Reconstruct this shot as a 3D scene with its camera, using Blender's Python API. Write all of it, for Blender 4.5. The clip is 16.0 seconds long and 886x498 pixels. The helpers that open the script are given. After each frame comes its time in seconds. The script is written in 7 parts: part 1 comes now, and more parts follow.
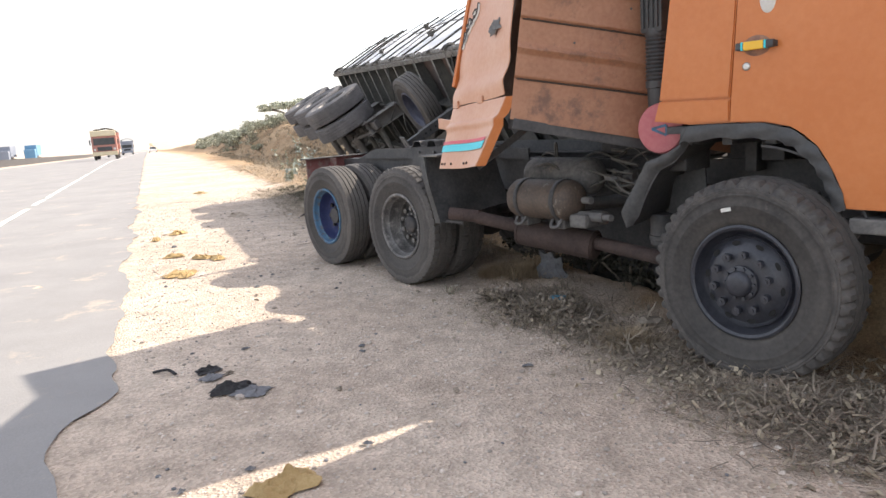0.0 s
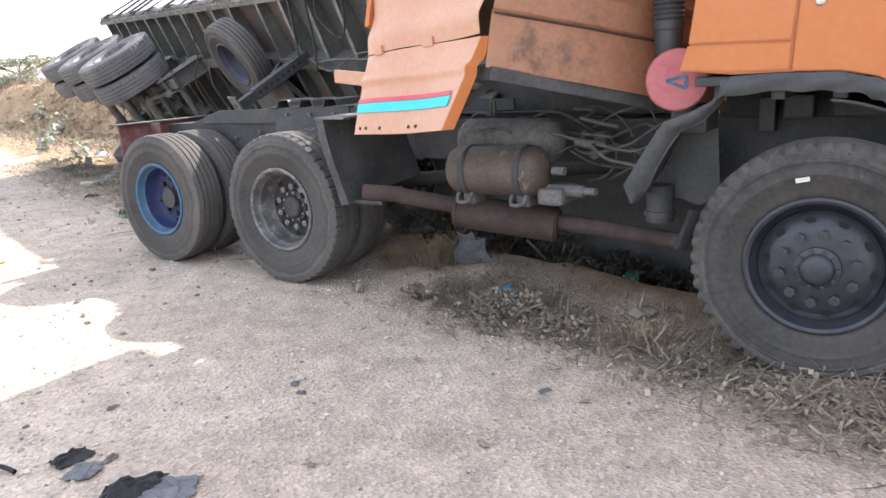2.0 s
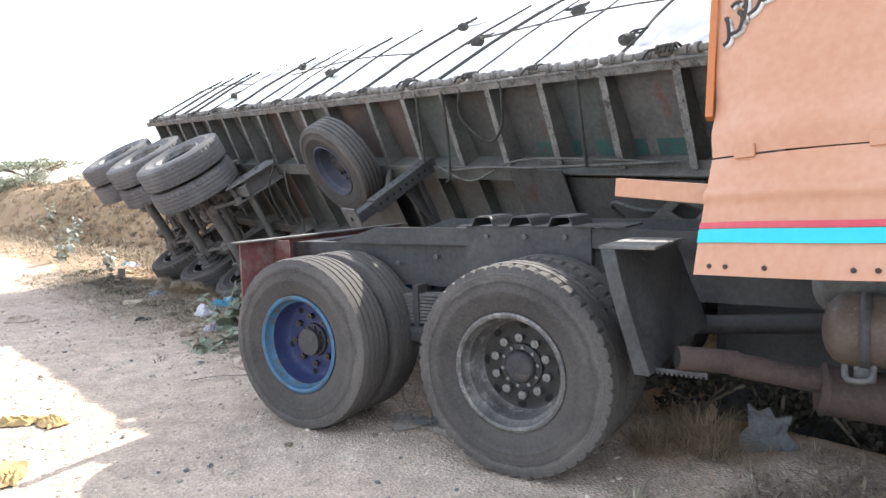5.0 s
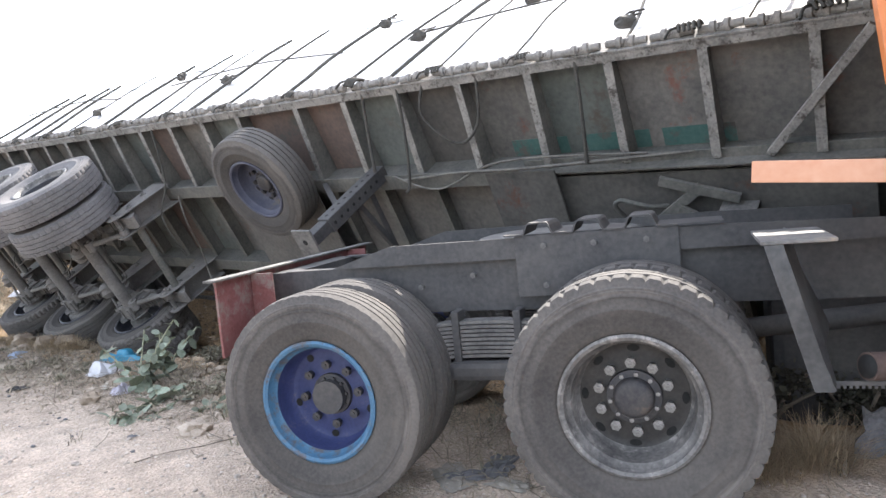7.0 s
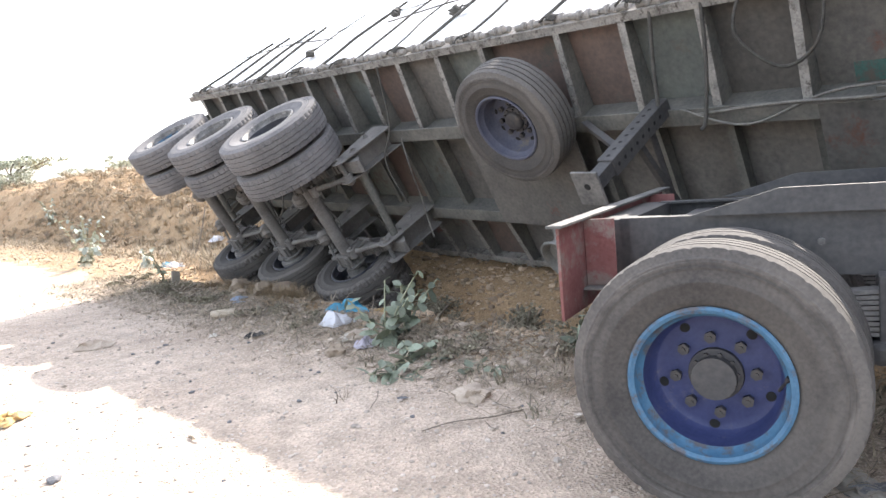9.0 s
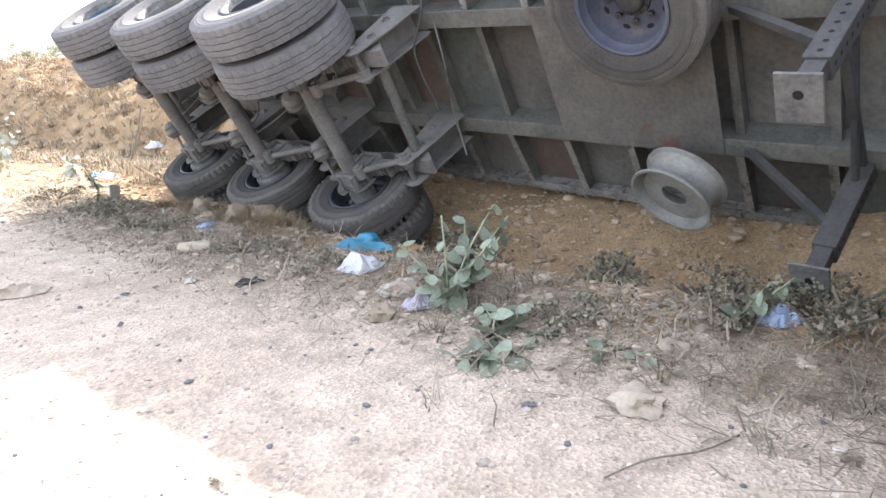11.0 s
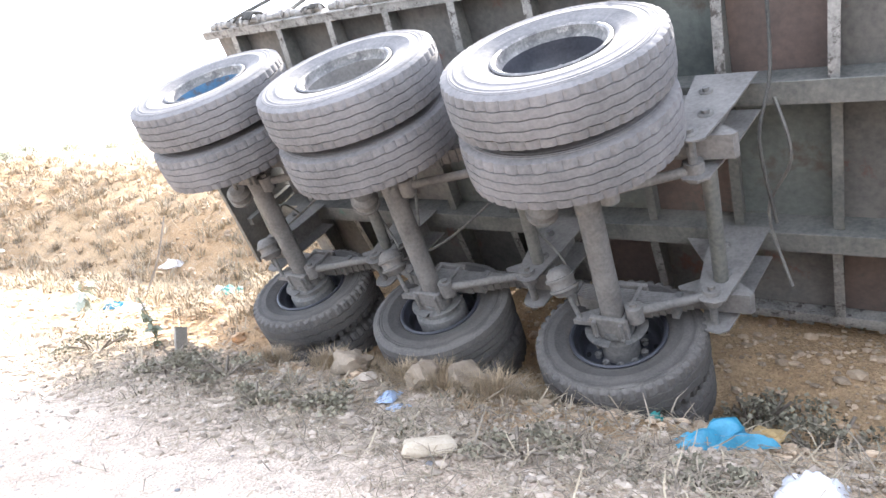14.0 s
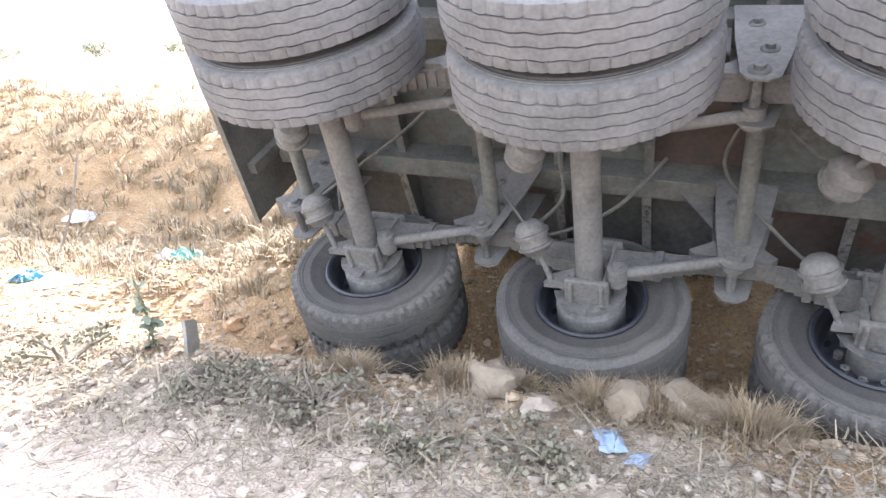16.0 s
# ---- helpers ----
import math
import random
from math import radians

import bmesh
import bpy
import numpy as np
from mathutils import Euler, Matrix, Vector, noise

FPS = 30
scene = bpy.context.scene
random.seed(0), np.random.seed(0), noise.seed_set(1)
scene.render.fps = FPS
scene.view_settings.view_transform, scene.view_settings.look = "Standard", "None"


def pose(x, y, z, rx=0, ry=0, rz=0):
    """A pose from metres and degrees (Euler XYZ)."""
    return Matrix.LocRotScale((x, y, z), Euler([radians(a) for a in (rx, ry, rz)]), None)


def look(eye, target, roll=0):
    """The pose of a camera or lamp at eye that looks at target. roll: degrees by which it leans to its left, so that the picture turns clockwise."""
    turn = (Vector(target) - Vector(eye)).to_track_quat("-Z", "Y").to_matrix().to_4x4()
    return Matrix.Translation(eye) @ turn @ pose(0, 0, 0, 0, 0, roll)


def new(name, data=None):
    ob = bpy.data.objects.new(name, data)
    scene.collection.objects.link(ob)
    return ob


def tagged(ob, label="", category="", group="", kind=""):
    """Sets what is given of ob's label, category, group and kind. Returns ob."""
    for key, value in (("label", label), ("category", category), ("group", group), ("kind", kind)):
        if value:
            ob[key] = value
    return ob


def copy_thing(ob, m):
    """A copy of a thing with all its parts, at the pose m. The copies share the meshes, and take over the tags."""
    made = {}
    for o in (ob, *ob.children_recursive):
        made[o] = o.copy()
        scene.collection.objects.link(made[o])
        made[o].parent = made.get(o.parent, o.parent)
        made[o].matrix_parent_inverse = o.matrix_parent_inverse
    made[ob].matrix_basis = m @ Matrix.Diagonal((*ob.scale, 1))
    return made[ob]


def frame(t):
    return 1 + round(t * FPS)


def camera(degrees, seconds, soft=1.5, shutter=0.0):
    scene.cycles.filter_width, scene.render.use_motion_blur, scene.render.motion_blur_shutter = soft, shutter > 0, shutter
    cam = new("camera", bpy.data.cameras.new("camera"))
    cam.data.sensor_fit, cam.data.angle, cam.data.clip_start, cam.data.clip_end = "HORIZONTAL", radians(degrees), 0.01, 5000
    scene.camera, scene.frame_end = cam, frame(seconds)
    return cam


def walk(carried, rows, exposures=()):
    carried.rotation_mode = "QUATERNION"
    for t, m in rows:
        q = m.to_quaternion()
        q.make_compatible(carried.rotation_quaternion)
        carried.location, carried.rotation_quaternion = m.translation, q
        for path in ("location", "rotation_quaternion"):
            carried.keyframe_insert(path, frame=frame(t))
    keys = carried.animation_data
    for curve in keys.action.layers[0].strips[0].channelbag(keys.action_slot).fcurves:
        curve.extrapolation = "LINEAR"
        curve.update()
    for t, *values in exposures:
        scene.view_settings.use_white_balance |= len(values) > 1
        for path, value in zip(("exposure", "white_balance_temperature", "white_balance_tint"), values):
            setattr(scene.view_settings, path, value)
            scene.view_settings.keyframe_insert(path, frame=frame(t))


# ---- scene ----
cam = camera(63.9, 16.0)
METRES, EYE, TILT, LEAN, TURN = 14.286, 1.5, 0.0, 0.0, 0.0
ROWS = [
    (0.0, 0.0, 0.0, 0.0, -0.71, -10.31, 3.91),
    (0.5, -0.018, 0.0272, -0.0017, -2.24, -10.37, 4.26),
    (1.0, -0.0344, 0.0526, -0.0, -3.43, -12.05, 3.4),
    (1.5, -0.053, 0.0742, 0.0005, -13.8, -13.0, 3.62),
    (2.0, -0.0642, 0.0957, -0.0012, -19.57, -14.31, 3.31),
    (2.5, -0.075, 0.1226, -0.0004, -19.72, -13.66, 4.13),
    (3.0, -0.0863, 0.1462, 0.0001, -29.1, -12.72, 2.86),
    (3.5, -0.0981, 0.1693, 0.0012, -24.4, -8.28, 2.87),
    (4.0, -0.1051, 0.1973, 0.0047, -16.89, -5.99, 3.47),
    (4.5, -0.1204, 0.2176, 0.0019, -18.91, -5.59, 0.67),
    (5.0, -0.1326, 0.2363, 0.0018, -20.52, -5.46, 1.94),
    (7.5, -0.1937, 0.3332, 0.0019, -34.9, -4.9, 5.64),
    (8.0, -0.2087, 0.3465, 0.0038, -33.38, -5.75, 6.97),
    (8.5, -0.2137, 0.375, -0.0003, -24.41, -8.85, 6.78),
    (9.0, -0.2171, 0.4012, -0.0004, -22.69, -7.4, 5.36),
    (9.5, -0.2253, 0.4313, -0.0002, -28.08, -8.66, 4.14),
    (10.0, -0.226, 0.466, -0.0045, -24.28, -13.3, 4.97),
    (12.5, -0.2607, 0.6422, -0.0053, -36.96, -13.78, 0.55),
    (13.0, -0.2711, 0.6827, -0.0022, -35.82, -9.86, 4.59),
    (13.5, -0.2892, 0.7172, -0.0024, -35.59, -7.0, 1.77),
    (14.0, -0.3041, 0.7499, -0.004, -34.61, -6.68, 2.72),
    (14.5, -0.3142, 0.7903, -0.0038, -35.22, -7.79, 2.05),
    (15.0, -0.3259, 0.8302, -0.0024, -42.11, -10.87, 0.93),
    (15.5, -0.3271, 0.8748, -0.0027, -46.03, -12.44, 2.23),
    (16.0, -0.3375, 0.9131, -0.0048, -47.22, -11.22, -0.52),
]
walk(cam, [(t, pose(0, 0, EYE, TILT, LEAN, TURN) @ pose(METRES * x, METRES * y, METRES * z, 90 + pitch, roll, yaw)) for t, x, y, z, yaw, pitch, roll in ROWS],
     exposures=[(0, 1.42, 6850, 13), (1.0, 1.34, 6850, 13), (1.5, 1.72, 6700, 13), (2.5, 2.22, 6400, 11), (3.0, 2.42, 6350, 10), (3.5, 2.47, 6350, 10), (4.0, 2.02, 6450, 10), (4.5, 1.72, 6450, 10), (5.0, 1.92, 6450, 10), (7.5, 2.52, 6500, 12), (8.0, 2.87, 6500, 11), (8.5, 2.38, 6550, 11), (9.0, 2.17, 6600, 12), (10.0, 2.32, 6600, 12), (12.5, 2.77, 6400, 13), (13.5, 3.05, 6300, 12), (14.0, 3.1, 6400, 12), (14.5, 2.92, 6450, 13), (15.0, 2.85, 6450, 13), (15.5, 3.05, 6430, 13), (16.0, 3.09, 6430, 13)])


# ---- world, sun and exposure ----
SUN = Vector((0.66, 0.40, 0.635)).normalized()
world = bpy.data.worlds.new("world")
scene.world = world
world.use_nodes = True
wn = world.node_tree
sky = wn.nodes.new("ShaderNodeTexSky")
sky.sky_type = "NISHITA"
sky.sun_disc = False
sky.sun_elevation = math.asin(SUN.z)
sky.sun_rotation = math.atan2(SUN.x, SUN.y)
sky.air_density, sky.dust_density, sky.ozone_density, sky.altitude = 1.0, 2.0, 0.6, 20
haze = wn.nodes.new("ShaderNodeMixRGB")
haze.inputs[0].default_value, haze.inputs[2].default_value = 0.55, (3.6, 3.75, 4.0, 1)
wn.links.new(sky.outputs[0], haze.inputs[1])
wn.links.new(haze.outputs[0], wn.nodes["Background"].inputs[0])
wn.nodes["Background"].inputs[1].default_value = 0.15
sun_data = bpy.data.lights.new("sun", "SUN")
sun_data.energy, sun_data.angle, sun_data.color = 3.2, radians(0.6), (1.0, 0.94, 0.85)
sun_lamp = new("sun", sun_data)
sun_lamp.matrix_world = look(SUN * 60, (0, 0, 0))


# ---- materials ----
def shade(name, base, other, rough=0.8, scale=4.0, fine=60.0, bump=0.15, metal=0.0, spots=None, spot_amount=0.45, spot_scale=9.0, per_object=0.0, per_island=0.0):
    """Two colours mixed by coarse and fine noise, optional worn patches in a third, and fine relief."""
    m = bpy.data.materials.new(name)
    m.use_nodes = True
    nt = m.node_tree
    bsdf = nt.nodes["Principled BSDF"]
    co = nt.nodes.new("ShaderNodeTexCoord")
    n1, n2 = nt.nodes.new("ShaderNodeTexNoise"), nt.nodes.new("ShaderNodeTexNoise")
    n1.inputs["Scale"].default_value, n1.inputs["Detail"].default_value, n1.inputs["Roughness"].default_value = scale, 8, 0.65
    n2.inputs["Scale"].default_value, n2.inputs["Detail"].default_value = fine, 6
    for n in (n1, n2):
        nt.links.new(co.outputs["Object"], n.inputs["Vector"])
    add = nt.nodes.new("ShaderNodeMath")
    add.operation = "MULTIPLY_ADD"
    nt.links.new(n2.outputs[0], add.inputs[0])
    add.inputs[1].default_value = 0.55
    nt.links.new(n1.outputs[0], add.inputs[2])
    ramp = nt.nodes.new("ShaderNodeValToRGB")
    ramp.color_ramp.elements[0].position, ramp.color_ramp.elements[1].position = 0.56, 0.98
    ramp.color_ramp.elements[0].color, ramp.color_ramp.elements[1].color = (*base, 1), (*other, 1)
    nt.links.new(add.outputs[0], ramp.inputs[0])
    out = ramp.outputs[0]
    if spots:
        n3 = nt.nodes.new("ShaderNodeTexNoise")
        n3.inputs["Scale"].default_value, n3.inputs["Detail"].default_value, n3.inputs["Roughness"].default_value = spot_scale, 10, 0.75
        nt.links.new(co.outputs["Object"], n3.inputs["Vector"])
        r3 = nt.nodes.new("ShaderNodeValToRGB")
        r3.color_ramp.elements[0].position, r3.color_ramp.elements[1].position = 1 - spot_amount, 1 - spot_amount + 0.09
        nt.links.new(n3.outputs[0], r3.inputs[0])
        mix = nt.nodes.new("ShaderNodeMixRGB")
        nt.links.new(r3.outputs[0], mix.inputs[0])
        nt.links.new(out, mix.inputs[1])
        mix.inputs[2].default_value = (*spots, 1)
        out = mix.outputs[0]
    if per_object or per_island:
        src = nt.nodes.new("ShaderNodeObjectInfo").outputs["Random"] if per_object else nt.nodes.new("ShaderNodeNewGeometry").outputs["Random Per Island"]
        k = per_object or per_island
        mp = nt.nodes.new("ShaderNodeMapRange")
        mp.inputs[3].default_value, mp.inputs[4].default_value = 1 - k, 1 + k
        nt.links.new(src, mp.inputs[0])
        hsv = nt.nodes.new("ShaderNodeHueSaturation")
        nt.links.new(mp.outputs[0], hsv.inputs["Value"])
        nt.links.new(out, hsv.inputs["Color"])
        out = hsv.outputs[0]
    nt.links.new(out, bsdf.inputs["Base Color"])
    bsdf.inputs["Roughness"].default_value, bsdf.inputs["Metallic"].default_value = rough, metal
    if bump:
        b = nt.nodes.new("ShaderNodeBump")
        b.inputs["Strength"].default_value, b.inputs["Distance"].default_value = bump, 0.02
        nt.links.new(add.outputs[0], b.inputs["Height"])
        nt.links.new(b.outputs[0], bsdf.inputs["Normal"])
    return m


ORANGE = shade("orange_paint", (0.50, 0.148, 0.034), (0.56, 0.188, 0.056), 0.36, 1.2, 30, 0.03, spots=(0.38, 0.17, 0.08), spot_amount=0.32, spot_scale=3.0)
ORANGE_OLD = shade("weathered_orange_paint", (0.265, 0.112, 0.060), (0.385, 0.19, 0.11), 0.5, 1.6, 40, 0.06, spots=(0.165, 0.085, 0.056), spot_amount=0.43, spot_scale=1.8)
ORANGE_PALE = shade("faded_orange_paint", (0.52, 0.242, 0.138), (0.59, 0.325, 0.212), 0.5, 1.5, 30, 0.04, spots=(0.49, 0.212, 0.105), spot_amount=0.36, spot_scale=2.5)
TEAL = shade("teal_paint", (0.01, 0.50, 0.58), (0.04, 0.56, 0.62), 0.5, 4, 40, 0.02)
CRIMSON = shade("crimson_paint", (0.55, 0.05, 0.08), (0.62, 0.10, 0.12), 0.5, 4, 40, 0.02)
RED_DUSTY = shade("dusty_red_paint", (0.125, 0.034, 0.033), (0.195, 0.082, 0.075), 0.75, 4, 50, 0.06, spots=(0.175, 0.13, 0.115), spot_amount=0.50, spot_scale=5)
RED_LID = shade("faded_red_lid_paint", (0.40, 0.085, 0.10), (0.47, 0.15, 0.155), 0.55, 3, 40, 0.04, spots=(0.36, 0.10, 0.10), spot_amount=0.35, spot_scale=6)
RUBBER = shade("tyre_rubber", (0.040, 0.038, 0.037), (0.095, 0.087, 0.080), 0.85, 3, 45, 0.10, spots=(0.13, 0.115, 0.10), spot_amount=0.37, spot_scale=10)
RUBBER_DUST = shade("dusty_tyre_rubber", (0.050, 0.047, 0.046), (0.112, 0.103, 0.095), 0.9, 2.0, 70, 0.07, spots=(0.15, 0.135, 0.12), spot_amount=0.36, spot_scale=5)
STEEL = shade("black_chassis_steel", (0.032, 0.032, 0.035), (0.082, 0.078, 0.075), 0.62, 3, 40, 0.12, spots=(0.13, 0.10, 0.08), spot_amount=0.34, spot_scale=7)
GREY_STEEL = shade("grey_dusty_steel", (0.065, 0.064, 0.063), (0.19, 0.18, 0.168), 0.75, 4, 40, 0.15, spots=(0.24, 0.20, 0.16), spot_amount=0.40, spot_scale=6)
UNDER = shade("trailer_floor_steel", (0.076, 0.073, 0.069), (0.165, 0.152, 0.137), 0.8, 2.2, 30, 0.15, spots=(0.15, 0.062, 0.042), spot_amount=0.41, spot_scale=1.6, per_object=0.35)
UNDER_RAIL = shade("trailer_frame_paint", (0.075, 0.078, 0.072), (0.18, 0.17, 0.15), 0.75, 3, 40, 0.15, spots=(0.05, 0.16, 0.12), spot_amount=0.35, spot_scale=1.8)
UNDER_RED = shade("rust_red_floor_panel", (0.082, 0.065, 0.058), (0.150, 0.105, 0.088), 0.8, 2.2, 30, 0.15, spots=(0.085, 0.08, 0.07), spot_amount=0.45, spot_scale=2.5, per_object=0.3)
UNDER_GREEN = shade("green_floor_panel", (0.074, 0.081, 0.076), (0.138, 0.148, 0.134), 0.8, 2.2, 30, 0.15, spots=(0.09, 0.075, 0.06), spot_amount=0.46, spot_scale=2.0, per_object=0.3)
UNDER_TEAL = shade("worn_teal_deck_paint", (0.035, 0.095, 0.085), (0.075, 0.14, 0.125), 0.8, 3, 40, 0.12, spots=(0.09, 0.08, 0.07), spot_amount=0.46, spot_scale=4)
SCRATCHED = shade("scratched_black_sheet", (0.030, 0.031, 0.033), (0.085, 0.083, 0.080), 0.55, 3, 40, 0.15, spots=(0.30, 0.29, 0.28), spot_amount=0.37, spot_scale=9)
BROWN_BODY = shade("weathered_brown_boards", (0.10, 0.055, 0.032), (0.19, 0.11, 0.065), 0.8, 3, 40, 0.15, spots=(0.07, 0.05, 0.04), spot_amount=0.42)
SHADOW_INK = shade("shadow_line_and_lettering", (0.035, 0.026, 0.022), (0.075, 0.055, 0.045), 0.8, 8, 60, 0.05)
RUST = shade("rusty_exhaust_steel", (0.042, 0.028, 0.025), (0.090, 0.060, 0.051), 0.85, 6, 60, 0.2, spots=(0.05, 0.035, 0.03), spot_amount=0.42)
TANK = shade("worn_air_tank_paint", (0.060, 0.048, 0.040), (0.14, 0.10, 0.075), 0.6, 6, 60, 0.1, spots=(0.27, 0.24, 0.20), spot_amount=0.42, spot_scale=11)
BLUE_RIM = shade("blue_rim_paint", (0.016, 0.024, 0.085), (0.036, 0.048, 0.135), 0.6, 5, 60, 0.08, spots=(0.085, 0.08, 0.115), spot_amount=0.44, spot_scale=5)
SPARE_RIM = shade("dust_veiled_blue_rim", (0.050, 0.055, 0.088), (0.095, 0.098, 0.125), 0.75, 5, 60, 0.08, spots=(0.12, 0.11, 0.10), spot_amount=0.44, spot_scale=6)
NAVY_NUT = shade("grimy_dark_nut", (0.020, 0.020, 0.026), (0.060, 0.055, 0.052), 0.6, 14, 70, 0.1, spots=(0.10, 0.075, 0.055), spot_amount=0.40, spot_scale=16)
SKY_RIM = shade("sky_blue_rim_lip_paint", (0.028, 0.100, 0.185), (0.065, 0.155, 0.25), 0.55, 8, 60, 0.10, spots=(0.075, 0.075, 0.085), spot_amount=0.50, spot_scale=13)
GREY_RIM = shade("grey_worn_rim_steel", (0.055, 0.053, 0.052), (0.20, 0.19, 0.18), 0.55, 7, 60, 0.2, 0.1, spots=(0.30, 0.28, 0.26), spot_amount=0.45, spot_scale=14)
PALE_STEEL = shade("chipped_pale_steel", (0.12, 0.115, 0.105), (0.30, 0.28, 0.255), 0.8, 6, 60, 0.25, spots=(0.06, 0.05, 0.043), spot_amount=0.47, spot_scale=14)
NUT_STEEL = shade("rubbed_nut_steel", (0.10, 0.095, 0.09), (0.28, 0.27, 0.26), 0.5, 20, 80, 0.1, 0.3)
DARK_RIM = shade("dark_disc_wheel_paint", (0.020, 0.022, 0.030), (0.052, 0.053, 0.062), 0.42, 6, 60, 0.08, spots=(0.115, 0.098, 0.085), spot_amount=0.38, spot_scale=11)
BLACK_DISC = shade("near_black_disc", (0.014, 0.013, 0.013), (0.040, 0.036, 0.032), 0.6, 6, 60, 0.15, spots=(0.10, 0.075, 0.055), spot_amount=0.36, spot_scale=9)
def ring_dust(m, rim=0.31, tread=0.49):
    """Dust lying in rings on a tyre's side: pale at the rim and on the shoulder, rubbed dark between, streaked by noise."""
    nt = m.node_tree
    bsdf = nt.nodes["Principled BSDF"]
    src = bsdf.inputs["Base Color"].links[0].from_socket
    co = nt.nodes.new("ShaderNodeTexCoord")
    flat = nt.nodes.new("ShaderNodeVectorMath")
    flat.operation = "MULTIPLY"
    flat.inputs[1].default_value = (1, 0, 1)
    nt.links.new(co.outputs["Object"], flat.inputs[0])
    size = nt.nodes.new("ShaderNodeVectorMath")
    size.operation = "LENGTH"
    nt.links.new(flat.outputs[0], size.inputs[0])
    wob = nt.nodes.new("ShaderNodeTexNoise")
    wob.inputs["Scale"].default_value, wob.inputs["Detail"].default_value = 7.0, 8
    nt.links.new(co.outputs["Object"], wob.inputs["Vector"])
    add = nt.nodes.new("ShaderNodeMath")
    add.operation = "MULTIPLY_ADD"
    nt.links.new(wob.outputs[0], add.inputs[0])
    add.inputs[1].default_value = 0.07
    nt.links.new(size.outputs["Value"], add.inputs[2])
    ramp = nt.nodes.new("ShaderNodeValToRGB")
    e = ramp.color_ramp.elements
    e[0].position, e[0].color = rim + 0.01, (1.18, 1.14, 1.08, 1)
    e[1].position, e[1].color = 0.60, (0.92, 0.91, 0.90, 1)
    for p, c in ((rim + 0.06, 0.82), (0.42, 0.72), (tread - 0.02, 0.95), (tread + 0.01, 0.70), (tread + 0.03, 1.30)):
        k = e.new(p)
        k.color = (c, c * 0.985, c * 0.97, 1)
    nt.links.new(add.outputs[0], ramp.inputs[0])
    mul = nt.nodes.new("ShaderNodeMixRGB")
    mul.blend_type, mul.inputs[0].default_value = "MULTIPLY", 1.0
    nt.links.new(src, mul.inputs[1])
    nt.links.new(ramp.outputs[0], mul.inputs[2])
    nt.links.new(mul.outputs[0], bsdf.inputs["Base Color"])


ring_dust(RUBBER)
ring_dust(RUBBER_DUST)
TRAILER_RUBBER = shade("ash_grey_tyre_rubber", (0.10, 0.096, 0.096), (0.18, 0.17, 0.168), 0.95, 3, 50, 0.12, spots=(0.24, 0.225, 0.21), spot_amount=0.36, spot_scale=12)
GEAR = shade("dust_caked_axle_steel", (0.105, 0.098, 0.092), (0.20, 0.188, 0.175), 0.9, 4, 50, 0.15, spots=(0.24, 0.20, 0.165), spot_amount=0.38, spot_scale=5)
BARE_RIM = shade("pale_dusty_rim_steel", (0.16, 0.155, 0.145), (0.29, 0.28, 0.26), 0.7, 5, 50, 0.12, spots=(0.20, 0.16, 0.13), spot_amount=0.38, spot_scale=7)
OLD_WOOD = shade("grey_weathered_wood", (0.22, 0.20, 0.17), (0.36, 0.33, 0.29), 0.9, 6, 60, 0.2)
HOLE = shade("dark_opening", (0.006, 0.006, 0.006), (0.012, 0.012, 0.012), 0.9, 5, 50, 0)
PLASTIC = shade("black_plastic", (0.025, 0.026, 0.028), (0.06, 0.06, 0.06), 0.5, 5, 50, 0.05)
YELLOW = shade("yellow_plastic", (0.75, 0.42, 0.03), (0.8, 0.48, 0.05), 0.45, 5, 50, 0.02)
CHROME = shade("worn_metal", (0.45, 0.44, 0.42), (0.6, 0.58, 0.55), 0.35, 8, 80, 0.05, 0.8)
TARP = shade("pale_grey_tarpaulin", (0.62, 0.61, 0.60), (0.78, 0.77, 0.76), 0.6, 1.4, 12, 0.35, spots=(0.42, 0.41, 0.40), spot_amount=0.38, spot_scale=2.0)
ROPE = shade("dark_rope", (0.035, 0.033, 0.030), (0.08, 0.075, 0.065), 0.9, 12, 90, 0.3)
CABLE = shade("dusty_cable", (0.07, 0.065, 0.06), (0.16, 0.15, 0.13), 0.7, 12, 90, 0.1)


# ---- mesh helpers ----
def part(name, bm, material, parent=None, label="", smooth=False):
    me = bpy.data.meshes.new(name)
    bm.normal_update()
    if smooth:
        for f in bm.faces:
            f.smooth = True
    bm.to_mesh(me)
    bm.free()
    for m in material if isinstance(material, (list, tuple)) else (material,):
        me.materials.append(m)
    ob = new(name, me)
    if smooth:
        me.set_sharp_from_angle(angle=radians(38))
    ob.parent = parent
    if label:
        ob["label"] = label
    return ob


def place(ob, m):
    ob.matrix_basis = m
    return ob


def box(bm, x0, x1, y0, y1, z0, z1, bevel=0.0, m=None, mi=0):
    r = bmesh.ops.create_cube(bm, size=1.0, matrix=Matrix.Translation(((x0 + x1) / 2, (y0 + y1) / 2, (z0 + z1) / 2)) @ Matrix.Diagonal((x1 - x0, y1 - y0, z1 - z0, 1)))
    vs = r["verts"]
    if bevel:
        g = bmesh.ops.bevel(bm, geom=list({e for v in vs for e in v.link_edges}), offset=bevel, segments=2, affect="EDGES", profile=0.6)
        vs = list({v for f in g["faces"] for v in f.verts} | {v for v in vs if v.is_valid})
    for f in {f for v in vs for f in v.link_faces}:
        f.material_index = mi
    if m is not None:
        bmesh.ops.transform(bm, matrix=m, verts=vs)
    return vs


